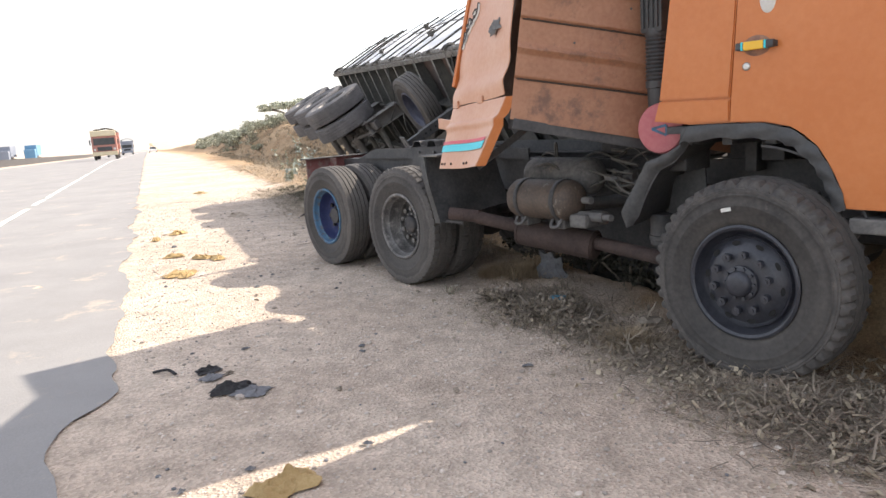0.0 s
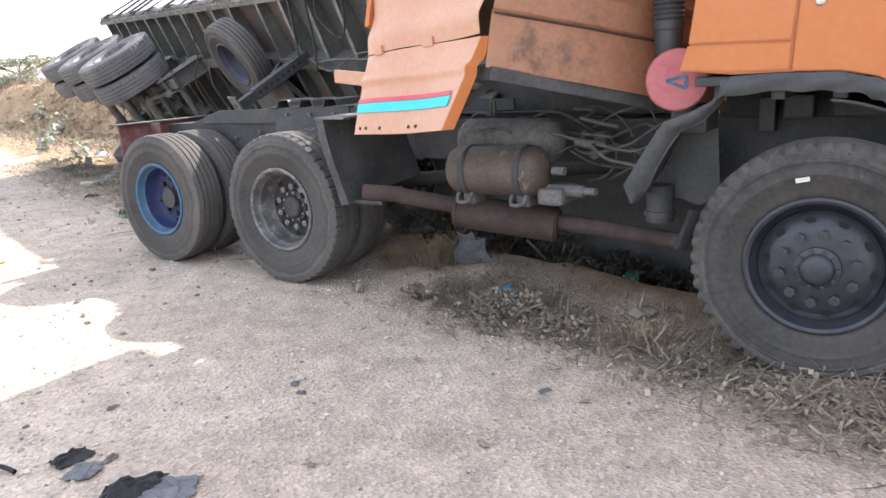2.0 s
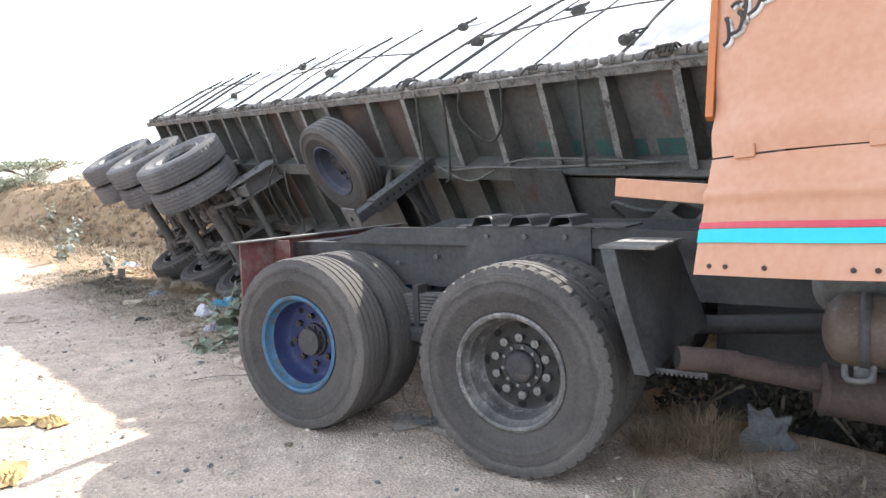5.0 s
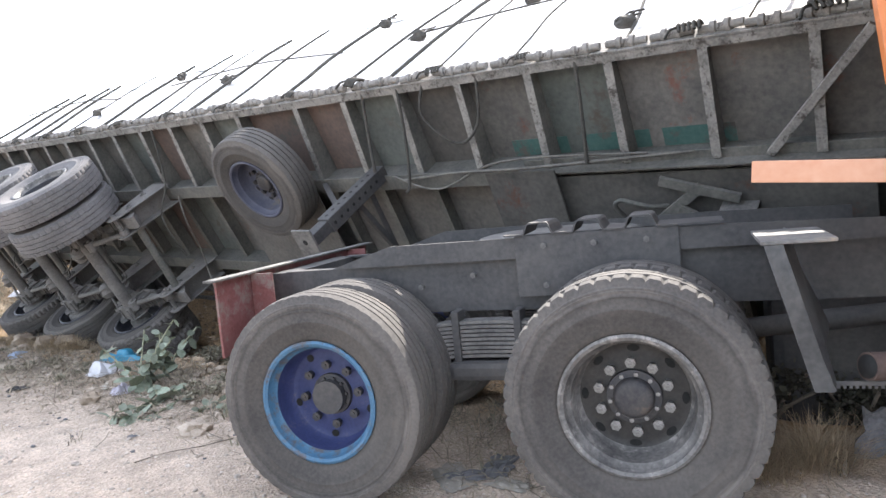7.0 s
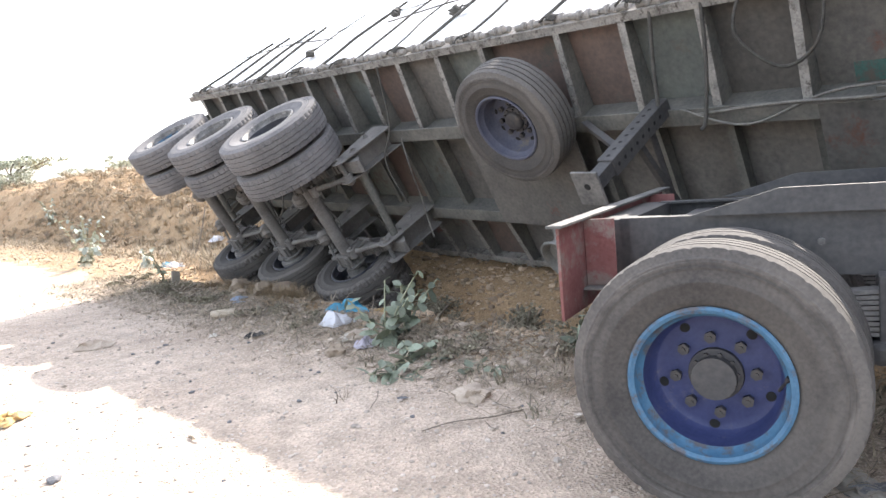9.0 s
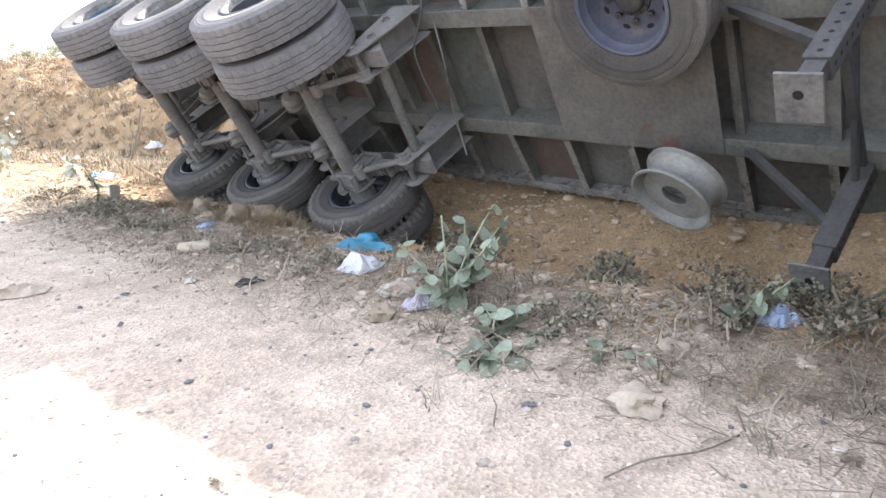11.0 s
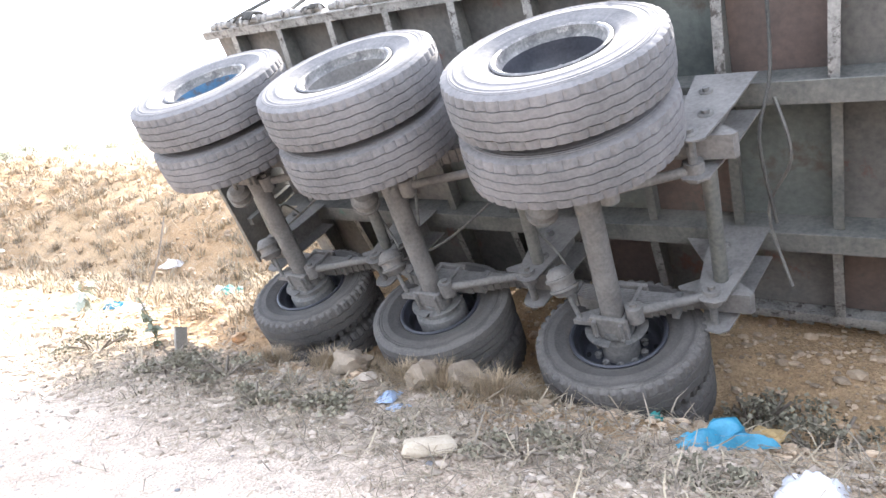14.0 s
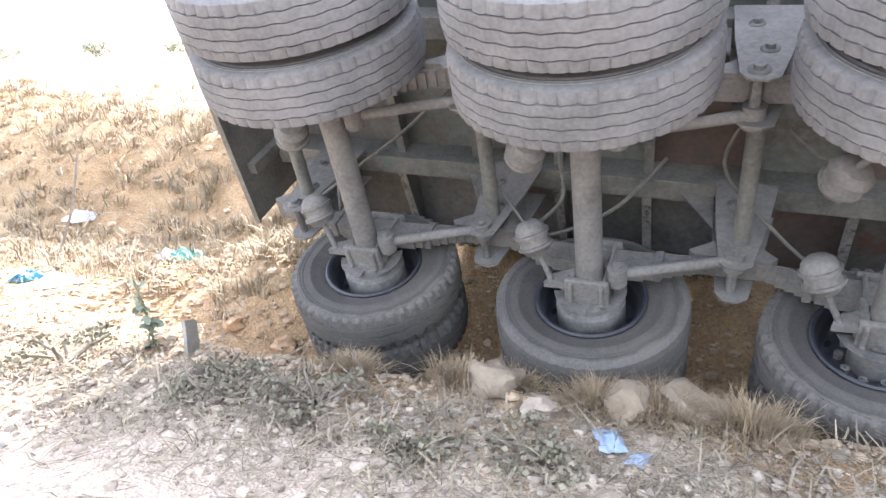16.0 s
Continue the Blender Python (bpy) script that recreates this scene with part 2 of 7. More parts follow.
def along(p, q, up=(0, 0, 1)):
    """A pose at p whose y axis points to q."""
    y = (Vector(q) - Vector(p)).normalized()
    u = Vector(up)
    if abs(y.dot(u)) > 0.97:
        u = Vector((1, 0, 0))
    x = y.cross(u).normalized()
    z = x.cross(y)
    return Matrix.Translation(p) @ Matrix((x, y, z)).transposed().to_4x4()


def beam(bm, p, q, w, h, bevel=0.0, up=(0, 0, 1), mi=0):
    d = (Vector(q) - Vector(p)).length
    return box(bm, -w / 2, w / 2, 0, d, -h / 2, h / 2, bevel, along(p, q, up), mi)


def tube(bm, p, q, r, seg=14, r2=None, mi=0):
    d = (Vector(q) - Vector(p)).length
    m = along(p, q) @ Matrix.Translation((0, d / 2, 0)) @ pose(0, 0, 0, -90, 0, 0)
    g = bmesh.ops.create_cone(bm, cap_ends=True, segments=seg, radius1=r, radius2=r if r2 is None else r2, depth=d, matrix=m)
    for f in {f for v in g["verts"] for f in v.link_faces}:
        f.material_index = mi
    return g["verts"]


def lathe(bm, profile, seg=48, m=None, mi=0, shift=None, closed=False):
    """Turn a profile of (radius, offset along y) about the y axis. shift(i, k, r, y) may move a ring point."""
    rings = []
    for k in range(seg):
        a = 2 * math.pi * k / seg
        ring = []
        for i, (r, y) in enumerate(profile):
            rr, yy = shift(i, k, r, y) if shift else (r, y)
            v = Vector((rr * math.cos(a), yy, rr * math.sin(a)))
            ring.append(bm.verts.new(m @ v if m is not None else v))
        rings.append(ring)
    n = len(profile)
    for k in range(seg):
        a, b = rings[k], rings[(k + 1) % seg]
        for i in range(n if closed else n - 1):
            j = (i + 1) % n
            f = bm.faces.new((a[i], a[j], b[j], b[i]))
            f.material_index = mi
            f.smooth = True
    return rings


def wire(bm, pts, r, seg=6, mi=0):
    """A cable through smooth points."""
    P = [Vector(p) for p in pts]
    path = []
    for i in range(len(P) - 1):
        a, b, c, d = P[max(i - 1, 0)], P[i], P[i + 1], P[min(i + 2, len(P) - 1)]
        for k in range(6):
            t = k / 6
            path.append(0.5 * (2 * b + (c - a) * t + (2 * a - 5 * b + 4 * c - d) * t * t + (3 * b - a - 3 * c + d) * t ** 3))
    path.append(P[-1])
    prev = None
    for i, p in enumerate(path):
        d = (path[min(i + 1, len(path) - 1)] - path[max(i - 1, 0)])
        if d.length < 1e-6:
            d = Vector((0, 0, 1))
        d.normalize()
        x = d.orthogonal().normalized() if prev is None else (prev_x - d * prev_x.dot(d)).normalized()
        y = d.cross(x)
        ring = [bm.verts.new(p + r * (math.cos(2 * math.pi * k / seg) * x + math.sin(2 * math.pi * k / seg) * y)) for k in range(seg)]
        if prev:
            for k in range(seg):
                f = bm.faces.new((prev[k], prev[(k + 1) % seg], ring[(k + 1) % seg], ring[k]))
                f.smooth, f.material_index = True, mi
        prev, prev_x = ring, x


def sheet(bm, fn, nu, nv, thick=0.0, mi=0):
    """A surface fn(s, t), s and t in 0..1, optionally with a back at that thickness."""
    def layer(off):
        grid = [[Vector(fn(i / nu, j / nv)) for j in range(nv + 1)] for i in range(nu + 1)]
        if off:
            nrm = []
            for i in range(nu + 1):
                row = []
                for j in range(nv + 1):
                    du = grid[min(i + 1, nu)][j] - grid[max(i - 1, 0)][j]
                    dv = grid[i][min(j + 1, nv)] - grid[i][max(j - 1, 0)]
                    row.append(du.cross(dv).normalized())
                nrm.append(row)
            grid = [[grid[i][j] - nrm[i][j] * off for j in range(nv + 1)] for i in range(nu + 1)]
        return [[bm.verts.new(v) for v in row] for row in grid]
    A = layer(0)
    fs = []
    for i in range(nu):
        for j in range(nv):
            fs.append(bm.faces.new((A[i][j], A[i + 1][j], A[i + 1][j + 1], A[i][j + 1])))
    if thick:
        B = layer(thick)
        for i in range(nu):
            for j in range(nv):
                fs.append(bm.faces.new((B[i][j + 1], B[i + 1][j + 1], B[i + 1][j], B[i][j])))
        edge = [(i, 0) for i in range(nu)] + [(nu, j) for j in range(nv)] + [(i, nv) for i in range(nu, 0, -1)] + [(0, j) for j in range(nv, 0, -1)]
        for k in range(len(edge)):
            (a, b), (c, d) = edge[k], edge[(k + 1) % len(edge)]
            fs.append(bm.faces.new((A[c][d], A[a][b], B[a][b], B[c][d])))
    for f in fs:
        f.material_index = mi
    return A


def root(name, m, label, category, group=""):
    return tagged(place(new(name), m), label, category, group)


# ---- ground ----
RU, RV = Vector((-0.37, 0.929, 0)).normalized(), Vector((0.929, 0.37, 0)).normalized()


def uv(x, y):
    return x * RU.x + y * RU.y, x * RV.x + y * RV.y


def xy(u, v):
    return u * RU.x + v * RV.x, u * RU.y + v * RV.y


def ease(a, b, t):
    t = min(max((t - a) / (b - a), 0.0), 1.0)
    return t * t * (3 - 2 * t)


def lumps(x, y, s, k=0.0):
    return noise.fractal((x * s, y * s, k), 0.9, 2.0, 4)


def height_uv(u, v):
    x, y = xy(u, v)
    z = 0.012 * lumps(x, y, 0.8) + 0.006 * lumps(x, y, 4.0, 3.0)
    verge = ease(2.4, 3.0, v) * (1 - ease(3.6, 4.2, v))
    z += verge * (0.03 + 0.05 * lumps(x, y, 2.2, 7.0))
    inside = ease(-3.0, 1.0, u) * (1 - ease(17.2, 18.6, u))
    pit = math.exp(-((u - 15.0) / 1.5) ** 2)
    z -= (0.34 + 0.20 * pit) * inside * ease(3.55, 4.15, v) * (1 - ease(4.5 + 0.5 * pit, 5.2 + 0.5 * pit, v))
    foot = 4.5 + 0.5 * pit + 0.75 * ease(15, 19, u) + 0.42 * ease(8.5, 10, u) * (1 - ease(12.4, 13.6, u)) + 0.25 * lumps(x, y, 0.35, 11.0)
    # bank raised behind the tractor, unseen, to block sun reaching under it
    close = 1 - ease(7.5, 9.5, u)
    rise = ease(foot + 0.1 * close, foot + 2.3 - 0.9 * close, v)
    top = 1.15 + 0.65 * close + 0.09 * min(max(v - foot - 2, 0), 24) + 0.65 * ease(21, 33, u) * (1 - ease(45, 75, u)) + 0.25 * lumps(x, y, 0.5, 5.0)
    z += rise * top * (1 - 0.6 * ease(140, 300, u)) + rise * 0.14 * lumps(x, y, 1.6, 9.0)
    z += 0.42 * math.exp(-((u - 16.95) / 0.55) ** 2 - ((v - 5.0) / 0.5) ** 2) * (1 + 0.5 * lumps(x, y, 3.0, 2.0))
    z -= 0.013 * max(u - 65, 0) if u < 800 else 0.013 * 735
    return z


def height(x, y):
    return height_uv(*uv(x, y))


def ground_material():
    m = bpy.data.materials.new("sandy_gravel")
    m.use_nodes = True
    nt = m.node_tree
    bsdf = nt.nodes["Principled BSDF"]
    co = nt.nodes.new("ShaderNodeTexCoord")
    def tex(kind, scale, detail=6.0):
        n = nt.nodes.new(kind)
        n.inputs["Scale"].default_value = scale
        if "Noise" in kind:
            n.inputs["Detail"].default_value = detail
        nt.links.new(co.outputs["Object"], n.inputs["Vector"])
        return n
    coarse, mid, grit = tex("ShaderNodeTexNoise", 0.55), tex("ShaderNodeTexNoise", 5.0, 9), tex("ShaderNodeTexVoronoi", 62.0)
    fine = tex("ShaderNodeTexNoise", 120.0, 4)
    r1 = nt.nodes.new("ShaderNodeValToRGB")
    r1.color_ramp.elements[0].position, r1.color_ramp.elements[1].position = 0.35, 0.68
    r1.color_ramp.elements[0].color, r1.color_ramp.elements[1].color = (0.45, 0.365, 0.295, 1), (0.565, 0.475, 0.395, 1)
    nt.links.new(coarse.outputs[0], r1.inputs[0])
    # ochre soil of the ditch side and bank, ragged where it meets the grey shoulder
    soil = nt.nodes.new("ShaderNodeValToRGB")
    soil.color_ramp.elements[0].position, soil.color_ramp.elements[1].position = 0.35, 0.68
    soil.color_ramp.elements[0].color, soil.color_ramp.elements[1].color = (0.315, 0.205, 0.112, 1), (0.435, 0.312, 0.190, 1)
    nt.links.new(coarse.outputs[0], soil.inputs[0])
    dot = nt.nodes.new("ShaderNodeVectorMath")
    dot.operation = "DOT_PRODUCT"
    nt.links.new(co.outputs["Object"], dot.inputs[0])
    dot.inputs[1].default_value = RV
    wob = nt.nodes.new("ShaderNodeMath")
    wob.operation = "MULTIPLY_ADD"
    nt.links.new(tex("ShaderNodeTexNoise", 1.3, 8).outputs[0], wob.inputs[0])
    wob.inputs[1].default_value = 2.6
    nt.links.new(dot.outputs["Value"], wob.inputs[2])
    zone = nt.nodes.new("ShaderNodeMapRange")
    zone.inputs[1].default_value, zone.inputs[2].default_value = 4.15, 4.9
    nt.links.new(wob.outputs[0], zone.inputs[0])
    pick = nt.nodes.new("ShaderNodeMixRGB")
    nt.links.new(zone.outputs[0], pick.inputs[0])
    nt.links.new(r1.outputs[0], pick.inputs[1])
    nt.links.new(soil.outputs[0], pick.inputs[2])
    field = nt.nodes.new("ShaderNodeMapRange")
    field.inputs[1].default_value, field.inputs[2].default_value = 9.6, 12.0
    nt.links.new(wob.outputs[0], field.inputs[0])
    sand = nt.nodes.new("ShaderNodeMixRGB")
    nt.links.new(field.outputs[0], sand.inputs[0])
    nt.links.new(pick.outputs[0], sand.inputs[1])
    sand.inputs[2].default_value = (0.53, 0.43, 0.32, 1)
    pick = sand
    r2 = nt.nodes.new("ShaderNodeValToRGB")
    r2.color_ramp.elements[0].position, r2.color_ramp.elements[1].position = 0.30, 0.72
    r2.color_ramp.elements[0].color, r2.color_ramp.elements[1].color = (0.78, 0.77, 0.75, 1), (1.16, 1.145, 1.13, 1)
    nt.links.new(mid.outputs[0], r2.inputs[0])
    mul = nt.nodes.new("ShaderNodeMixRGB")
    mul.blend_type, mul.inputs[0].default_value = "MULTIPLY", 1.0
    nt.links.new(pick.outputs[0], mul.inputs[1])
    nt.links.new(r2.outputs[0], mul.inputs[2])
    r3 = nt.nodes.new("ShaderNodeValToRGB")
    r3.color_ramp.elements[0].color, r3.color_ramp.elements[1].color = (0.52, 0.51, 0.50, 1), (1.42, 1.41, 1.39, 1)
    nt.links.new(grit.outputs["Color"], r3.inputs[0])
    mul2 = nt.nodes.new("ShaderNodeMixRGB")
    mul2.blend_type, mul2.inputs[0].default_value = "MULTIPLY", 0.62
    nt.links.new(mul.outputs[0], mul2.inputs[1])
    nt.links.new(r3.outputs[0], mul2.inputs[2])
    nt.links.new(mul2.outputs[0], bsdf.inputs["Base Color"])
    bsdf.inputs["Roughness"].default_value = 0.95
    add = nt.nodes.new("ShaderNodeMath")
    add.operation = "MULTIPLY_ADD"
    nt.links.new(fine.outputs[0], add.inputs[0])
    add.inputs[1].default_value = 0.4
    nt.links.new(grit.outputs["Distance"], add.inputs[2])
    b = nt.nodes.new("ShaderNodeBump")
    b.inputs["Strength"].default_value, b.inputs["Distance"].default_value = 0.75, 0.014
    nt.links.new(add.outputs[0], b.inputs["Height"])
    nt.links.new(b.outputs[0], bsdf.inputs["Normal"])
    return m


def steps(a, b, near, far_lo, far_hi, grow=1.22):
    out = list(np.arange(a, b, near))
    d, x = near, out[-1]
    while x < far_hi:
        d *= grow
        x += d
        out.append(x)
    d, x = near, a
    while x > far_lo:
        d *= grow
        x -= d
        out.insert(0, x)
    return out


def build_ground():
    us, vs = steps(-3, 28, 0.14, -400, 2600, 1.16), steps(-1.0, 8.5, 0.12, -1500, 1500, 1.16)
    verts = [(*xy(u, v), height_uv(u, v)) for u in us for v in vs]
    n = len(vs)
    faces = [(i * n + j, i * n + j + 1, (i + 1) * n + j + 1, (i + 1) * n + j) for i in range(len(us) - 1) for j in range(n - 1)]
    me = bpy.data.meshes.new("ground")
    me.from_pydata(verts, [], [f[::-1] for f in faces])
    me.polygons.foreach_set("use_smooth", [True] * len(faces))
    me.materials.append(ground_material())
    return tagged(new("ground", me), "pale sandy gravel shoulder with a shallow ditch and an earth bank", "ground", kind="structure")


build_ground()
ASPHALT = shade("dusty_asphalt", (0.205, 0.198, 0.193), (0.27, 0.26, 0.25), 0.92, 0.7, 90, 0.3, spots=(0.36, 0.31, 0.26), spot_amount=0.43, spot_scale=1.3)
LINE_PAINT = shade("worn_white_line_paint", (0.55, 0.53, 0.48), (0.72, 0.70, 0.66), 0.8, 3, 60, 0.05, spots=(0.24, 0.23, 0.22), spot_amount=0.42, spot_scale=6)


def strip(name, v_of, u0, u1, du, material, lift, label, category, ragged=False):
    us, u = [], u0
    while u < u1:
        us.append(u)
        u += du * (1 + max(0, u - 30) / 25)
    bm = bmesh.new()
    cols = []
    for u in us:
        a, b = v_of(u)
        cols.append([bm.verts.new((*xy(u, a + (b - a) * k / 6), height_uv(u, a + (b - a) * k / 6) + lift)) for k in range(7)])
    for p, q in zip(cols, cols[1:]):
        for k in range(6):
            bm.faces.new((p[k], p[k + 1], q[k + 1], q[k]))
    return tagged(part(name, bm, material, smooth=True), label, category, kind="structure")


strip("road", lambda u: (-11.5, -0.42 - 0.05 * max(0, 6 - u) + 0.20 * lumps(u, 0, 0.7, 2.0) + 0.03 * lumps(u, 0, 4, 4.0)), -60, 900, 0.12, ASPHALT, 0.014, "pale dusty grey asphalt road with a ragged edge", "road")
strip("edge_line", lambda u: (-3.06, -2.92), -60, 500, 0.5, LINE_PAINT, 0.018, "worn white painted line along the road edge", "road marking")
strip("far_carriageway", lambda u: (-34, -22), -100, 900, 1.0, ASPHALT, 0.014, "pale grey asphalt of the opposite carriageway", "road")


# ---- wheels ----
def tyre_mesh(R, W, seg=240, style="rib", rim=0.298):
    """A truck tyre about the y axis, outer side at y = +W/2."""
    h = W / 2
    side = [(rim, h * 0.70), (rim + 0.012, h * 0.82), (rim + 0.05, h * 0.95), (rim + 0.06, h * 0.955), (rim + 0.066, h * 0.985), (R * 0.74, h * 1.02), (R * 0.745, h * 1.032), (R * 0.757, h * 1.032), (R * 0.762, h * 1.02), (R * 0.80, h * 1.02), (R * 0.835, h * 1.008), (R * 0.84, h * 1.022), (R * 0.856, h * 1.020), (R * 0.862, h * 1.0), (R * 0.878, h * 0.998), (R * 0.882, h * 1.008), (R * 0.892, h * 1.004), (R * 0.895, h * 0.985), (R * 0.901, h * 0.982), (R * 0.904, h * 0.994), (R * 0.914, h * 0.985), (R * 0.918, h * 0.962), (R * 0.925, h * 0.955), (R * 0.955, h * 0.93), (R * 0.985, h * 0.875)]
    tread = []
    grooves = (0.50, 0.0, -0.50) if style in ("lug", "block") else (0.56, 0.19, -0.19, -0.56)
    gw, gd = (0.024, 0.62) if style == "zig" else (0.05, 0.5)
    for g in grooves:
        for d, lift in ((gw, 0), (gw * gd, -0.014), (-gw * gd, -0.014), (-gw, 0)):
            c = g + d
            tread.append((R * (1 - 0.006 * c * c) + lift, h * 0.86 * c / 0.9))
    prof = side + tread + [(r, -y) for r, y in reversed(side)]
    ns, ntr = len(side), len(tread)
    def shift(i, k, r, y):
        if ns <= i < ns + ntr and style == "zig":
            y += 0.0011 * ((0, 1, 2, 3, 0, -1, -2, -3)[k % 8])
        elif ns <= i < ns + ntr and style != "rib":
            y += 0.0045 * (1 if (k // 4) % 2 else -1)
        elif ns <= i < ns + ntr:
            y += 0.0012 * (1 if (k // 4) % 2 else -1)
        e = i if i < ns else len(prof) - 1 - i
        if i in (ns, ns + 1, ns + ntr - 1, ns + ntr - 2) and style != "rib" and (k % 5) == 0:
            r -= 0.011
        if ns - 3 <= e < ns:
            if style == "block" and (k % 5) < 2:
                r -= 0.024 if e > ns - 3 else 0.014
            elif style == "lug" and (k % 5) == 0:
                r -= 0.014 if e > ns - 3 else 0.006
            elif style == "zig" and (k % 5) == 0:
                r -= 0.009 if e > ns - 3 else 0.004
            elif (k % 5) == 0:
                r -= 0.005
        return r, y
    bm = bmesh.new()
    lathe(bm, prof, seg, shift=shift)
    return bm


def wheel(name, m, R, W, style, rubber, lip, dish, hub, label, group, parent=None, outward=True, deep=0.09, hub_cap=0.085, nuts=10, category="wheel", barrel=None, nut_mat=None, vents=0, vent=(0.016, 0.027), flange=0.035):
    """A wheel about its own y axis, which points outwards. deep: how far the disc lies behind the outer lip."""
    w = new(name)
    w.matrix_basis = m
    w.parent = parent
    w["label"] = label
    if parent is None:
        tagged(w, label, category, group)
    part("tyre", tyre_mesh(R, W, style=style), rubber, w, "dusty worn black rubber tyre", smooth=True)
    s = W / 2 * 0.80
    bm = bmesh.new()
    r0 = 0.298
    lathe(bm, [(r0 + 0.006, s - 0.02), (r0 + 0.010, s + 0.012), (r0 - 0.002, s + 0.018), (r0 - 0.016, s + 0.010), (r0 - 0.022, s - 0.025), (r0 - 0.038, s - 0.045)], 64)
    part("rim_lip", bm, lip, w, smooth=True)
    bm = bmesh.new()
    yd = s - deep
    lathe(bm, [(r0 - 0.038, s - 0.045), (r0 - 0.044, max(yd, s - 0.10) if deep > 0.06 else s - 0.05), (r0 - 0.052, yd + 0.015), (r0 - 0.064, yd + 0.002)], 64)
    part("rim_barrel", bm, barrel or dish, w, smooth=True)
    bm = bmesh.new()
    lathe(bm, [(r0 - 0.064, yd + 0.002), (r0 - 0.068, yd), (0.20, yd - 0.002 if deep > 0.06 else yd + 0.03), (0.165, yd + (0.004 if deep > 0.06 else 0.045)), (0.10, yd + (0.004 if deep > 0.06 else 0.05)), (0.0005, yd + (0.004 if deep > 0.06 else 0.05))], 64)
    lathe(bm, [(r0 - 0.03, -s), (r0 + 0.008, -s - 0.005), (r0 - 0.01, -s + 0.02), (r0 - 0.04, -s + 0.05), (r0 - 0.05, yd - 0.01)], 64)
    part("disc", bm, dish, w, smooth=True)
    face = yd + (0.004 if deep > 0.06 else 0.05)
    count, yy = (vents or 8, yd + 0.0045) if deep > 0.06 else (vents or 10, yd + 0.0335)
    hb = bmesh.new()
    hb.faces.new([hb.verts.new((vent[0] * math.sin(b), 0, vent[1] * math.cos(b))) for b in [2 * math.pi * j / 12 for j in range(12)]])
    hole = part("vent_hole", hb, HOLE, w)
    for k in range(count):
        a = 2 * math.pi * (k + 0.5) / count
        o = hole if k == 0 else new("vent_hole", hole.data)
        o.parent = w
        o.matrix_basis = Matrix.Translation((0.212 * math.cos(a), yy, 0.212 * math.sin(a))) @ pose(0, 0, 0, 0, -math.degrees(a), 0)
    bm = bmesh.new()
    lathe(bm, [(hub_cap + flange, face - 0.004), (hub_cap + flange - 0.003, face + 0.02), (hub_cap + 0.004, face + 0.026), (hub_cap, face + 0.05), (hub_cap - 0.012, face + 0.062), (hub_cap - 0.03, face + 0.066), (0.0005, face + 0.068)], 28)
    part("hub", bm, hub, w, smooth=True)
    stud = bmesh.new()
    bmesh.ops.create_cone(stud, cap_ends=True, segments=6, radius1=0.010, radius2=0.009, depth=0.016)
    st0 = part("hub_bolt", stud, nut_mat or hub, w)
    for k in range(10):
        a = 2 * math.pi * (k + 0.3) / 10
        o = st0 if k == 0 else new("hub_bolt", st0.data)
        o.parent = w
        o.matrix_basis = Matrix.Translation(((hub_cap + flange * 0.5) * math.cos(a), face + 0.029, (hub_cap + flange * 0.5) * math.sin(a))) @ pose(0, 0, 0, 90, 0, 0)
    nut = bmesh.new()
    bmesh.ops.create_cone(nut, cap_ends=True, segments=6, radius1=0.024, radius2=0.020, depth=0.040)
    bmesh.ops.create_cone(nut, cap_ends=True, segments=8, radius1=0.009, radius2=0.008, depth=0.055)
    first = part("wheel_nut", nut, nut_mat or hub, w)
    for k in range(nuts):
        a = 2 * math.pi * k / nuts
        o = first if k == 0 else new("wheel_nut", first.data)
        o.parent = w
        o.matrix_basis = Matrix.Translation((0.152 * math.cos(a), face + 0.014, 0.152 * math.sin(a))) @ pose(0, 0, 0, 90, 0, 0)
    return w


def wheel_copy(w, m, parent):
    c = copy_thing(w, m)
    c.parent = parent
    return c


# ---- tractor ----
# local x runs to the rear, y outwards on the side that faces the road, z up
TRACTOR = root("tractor_unit", pose(3.771, 2.841, 0, 0, 0, 127), "damaged orange cab-over tractor truck standing across the verge", "truck")


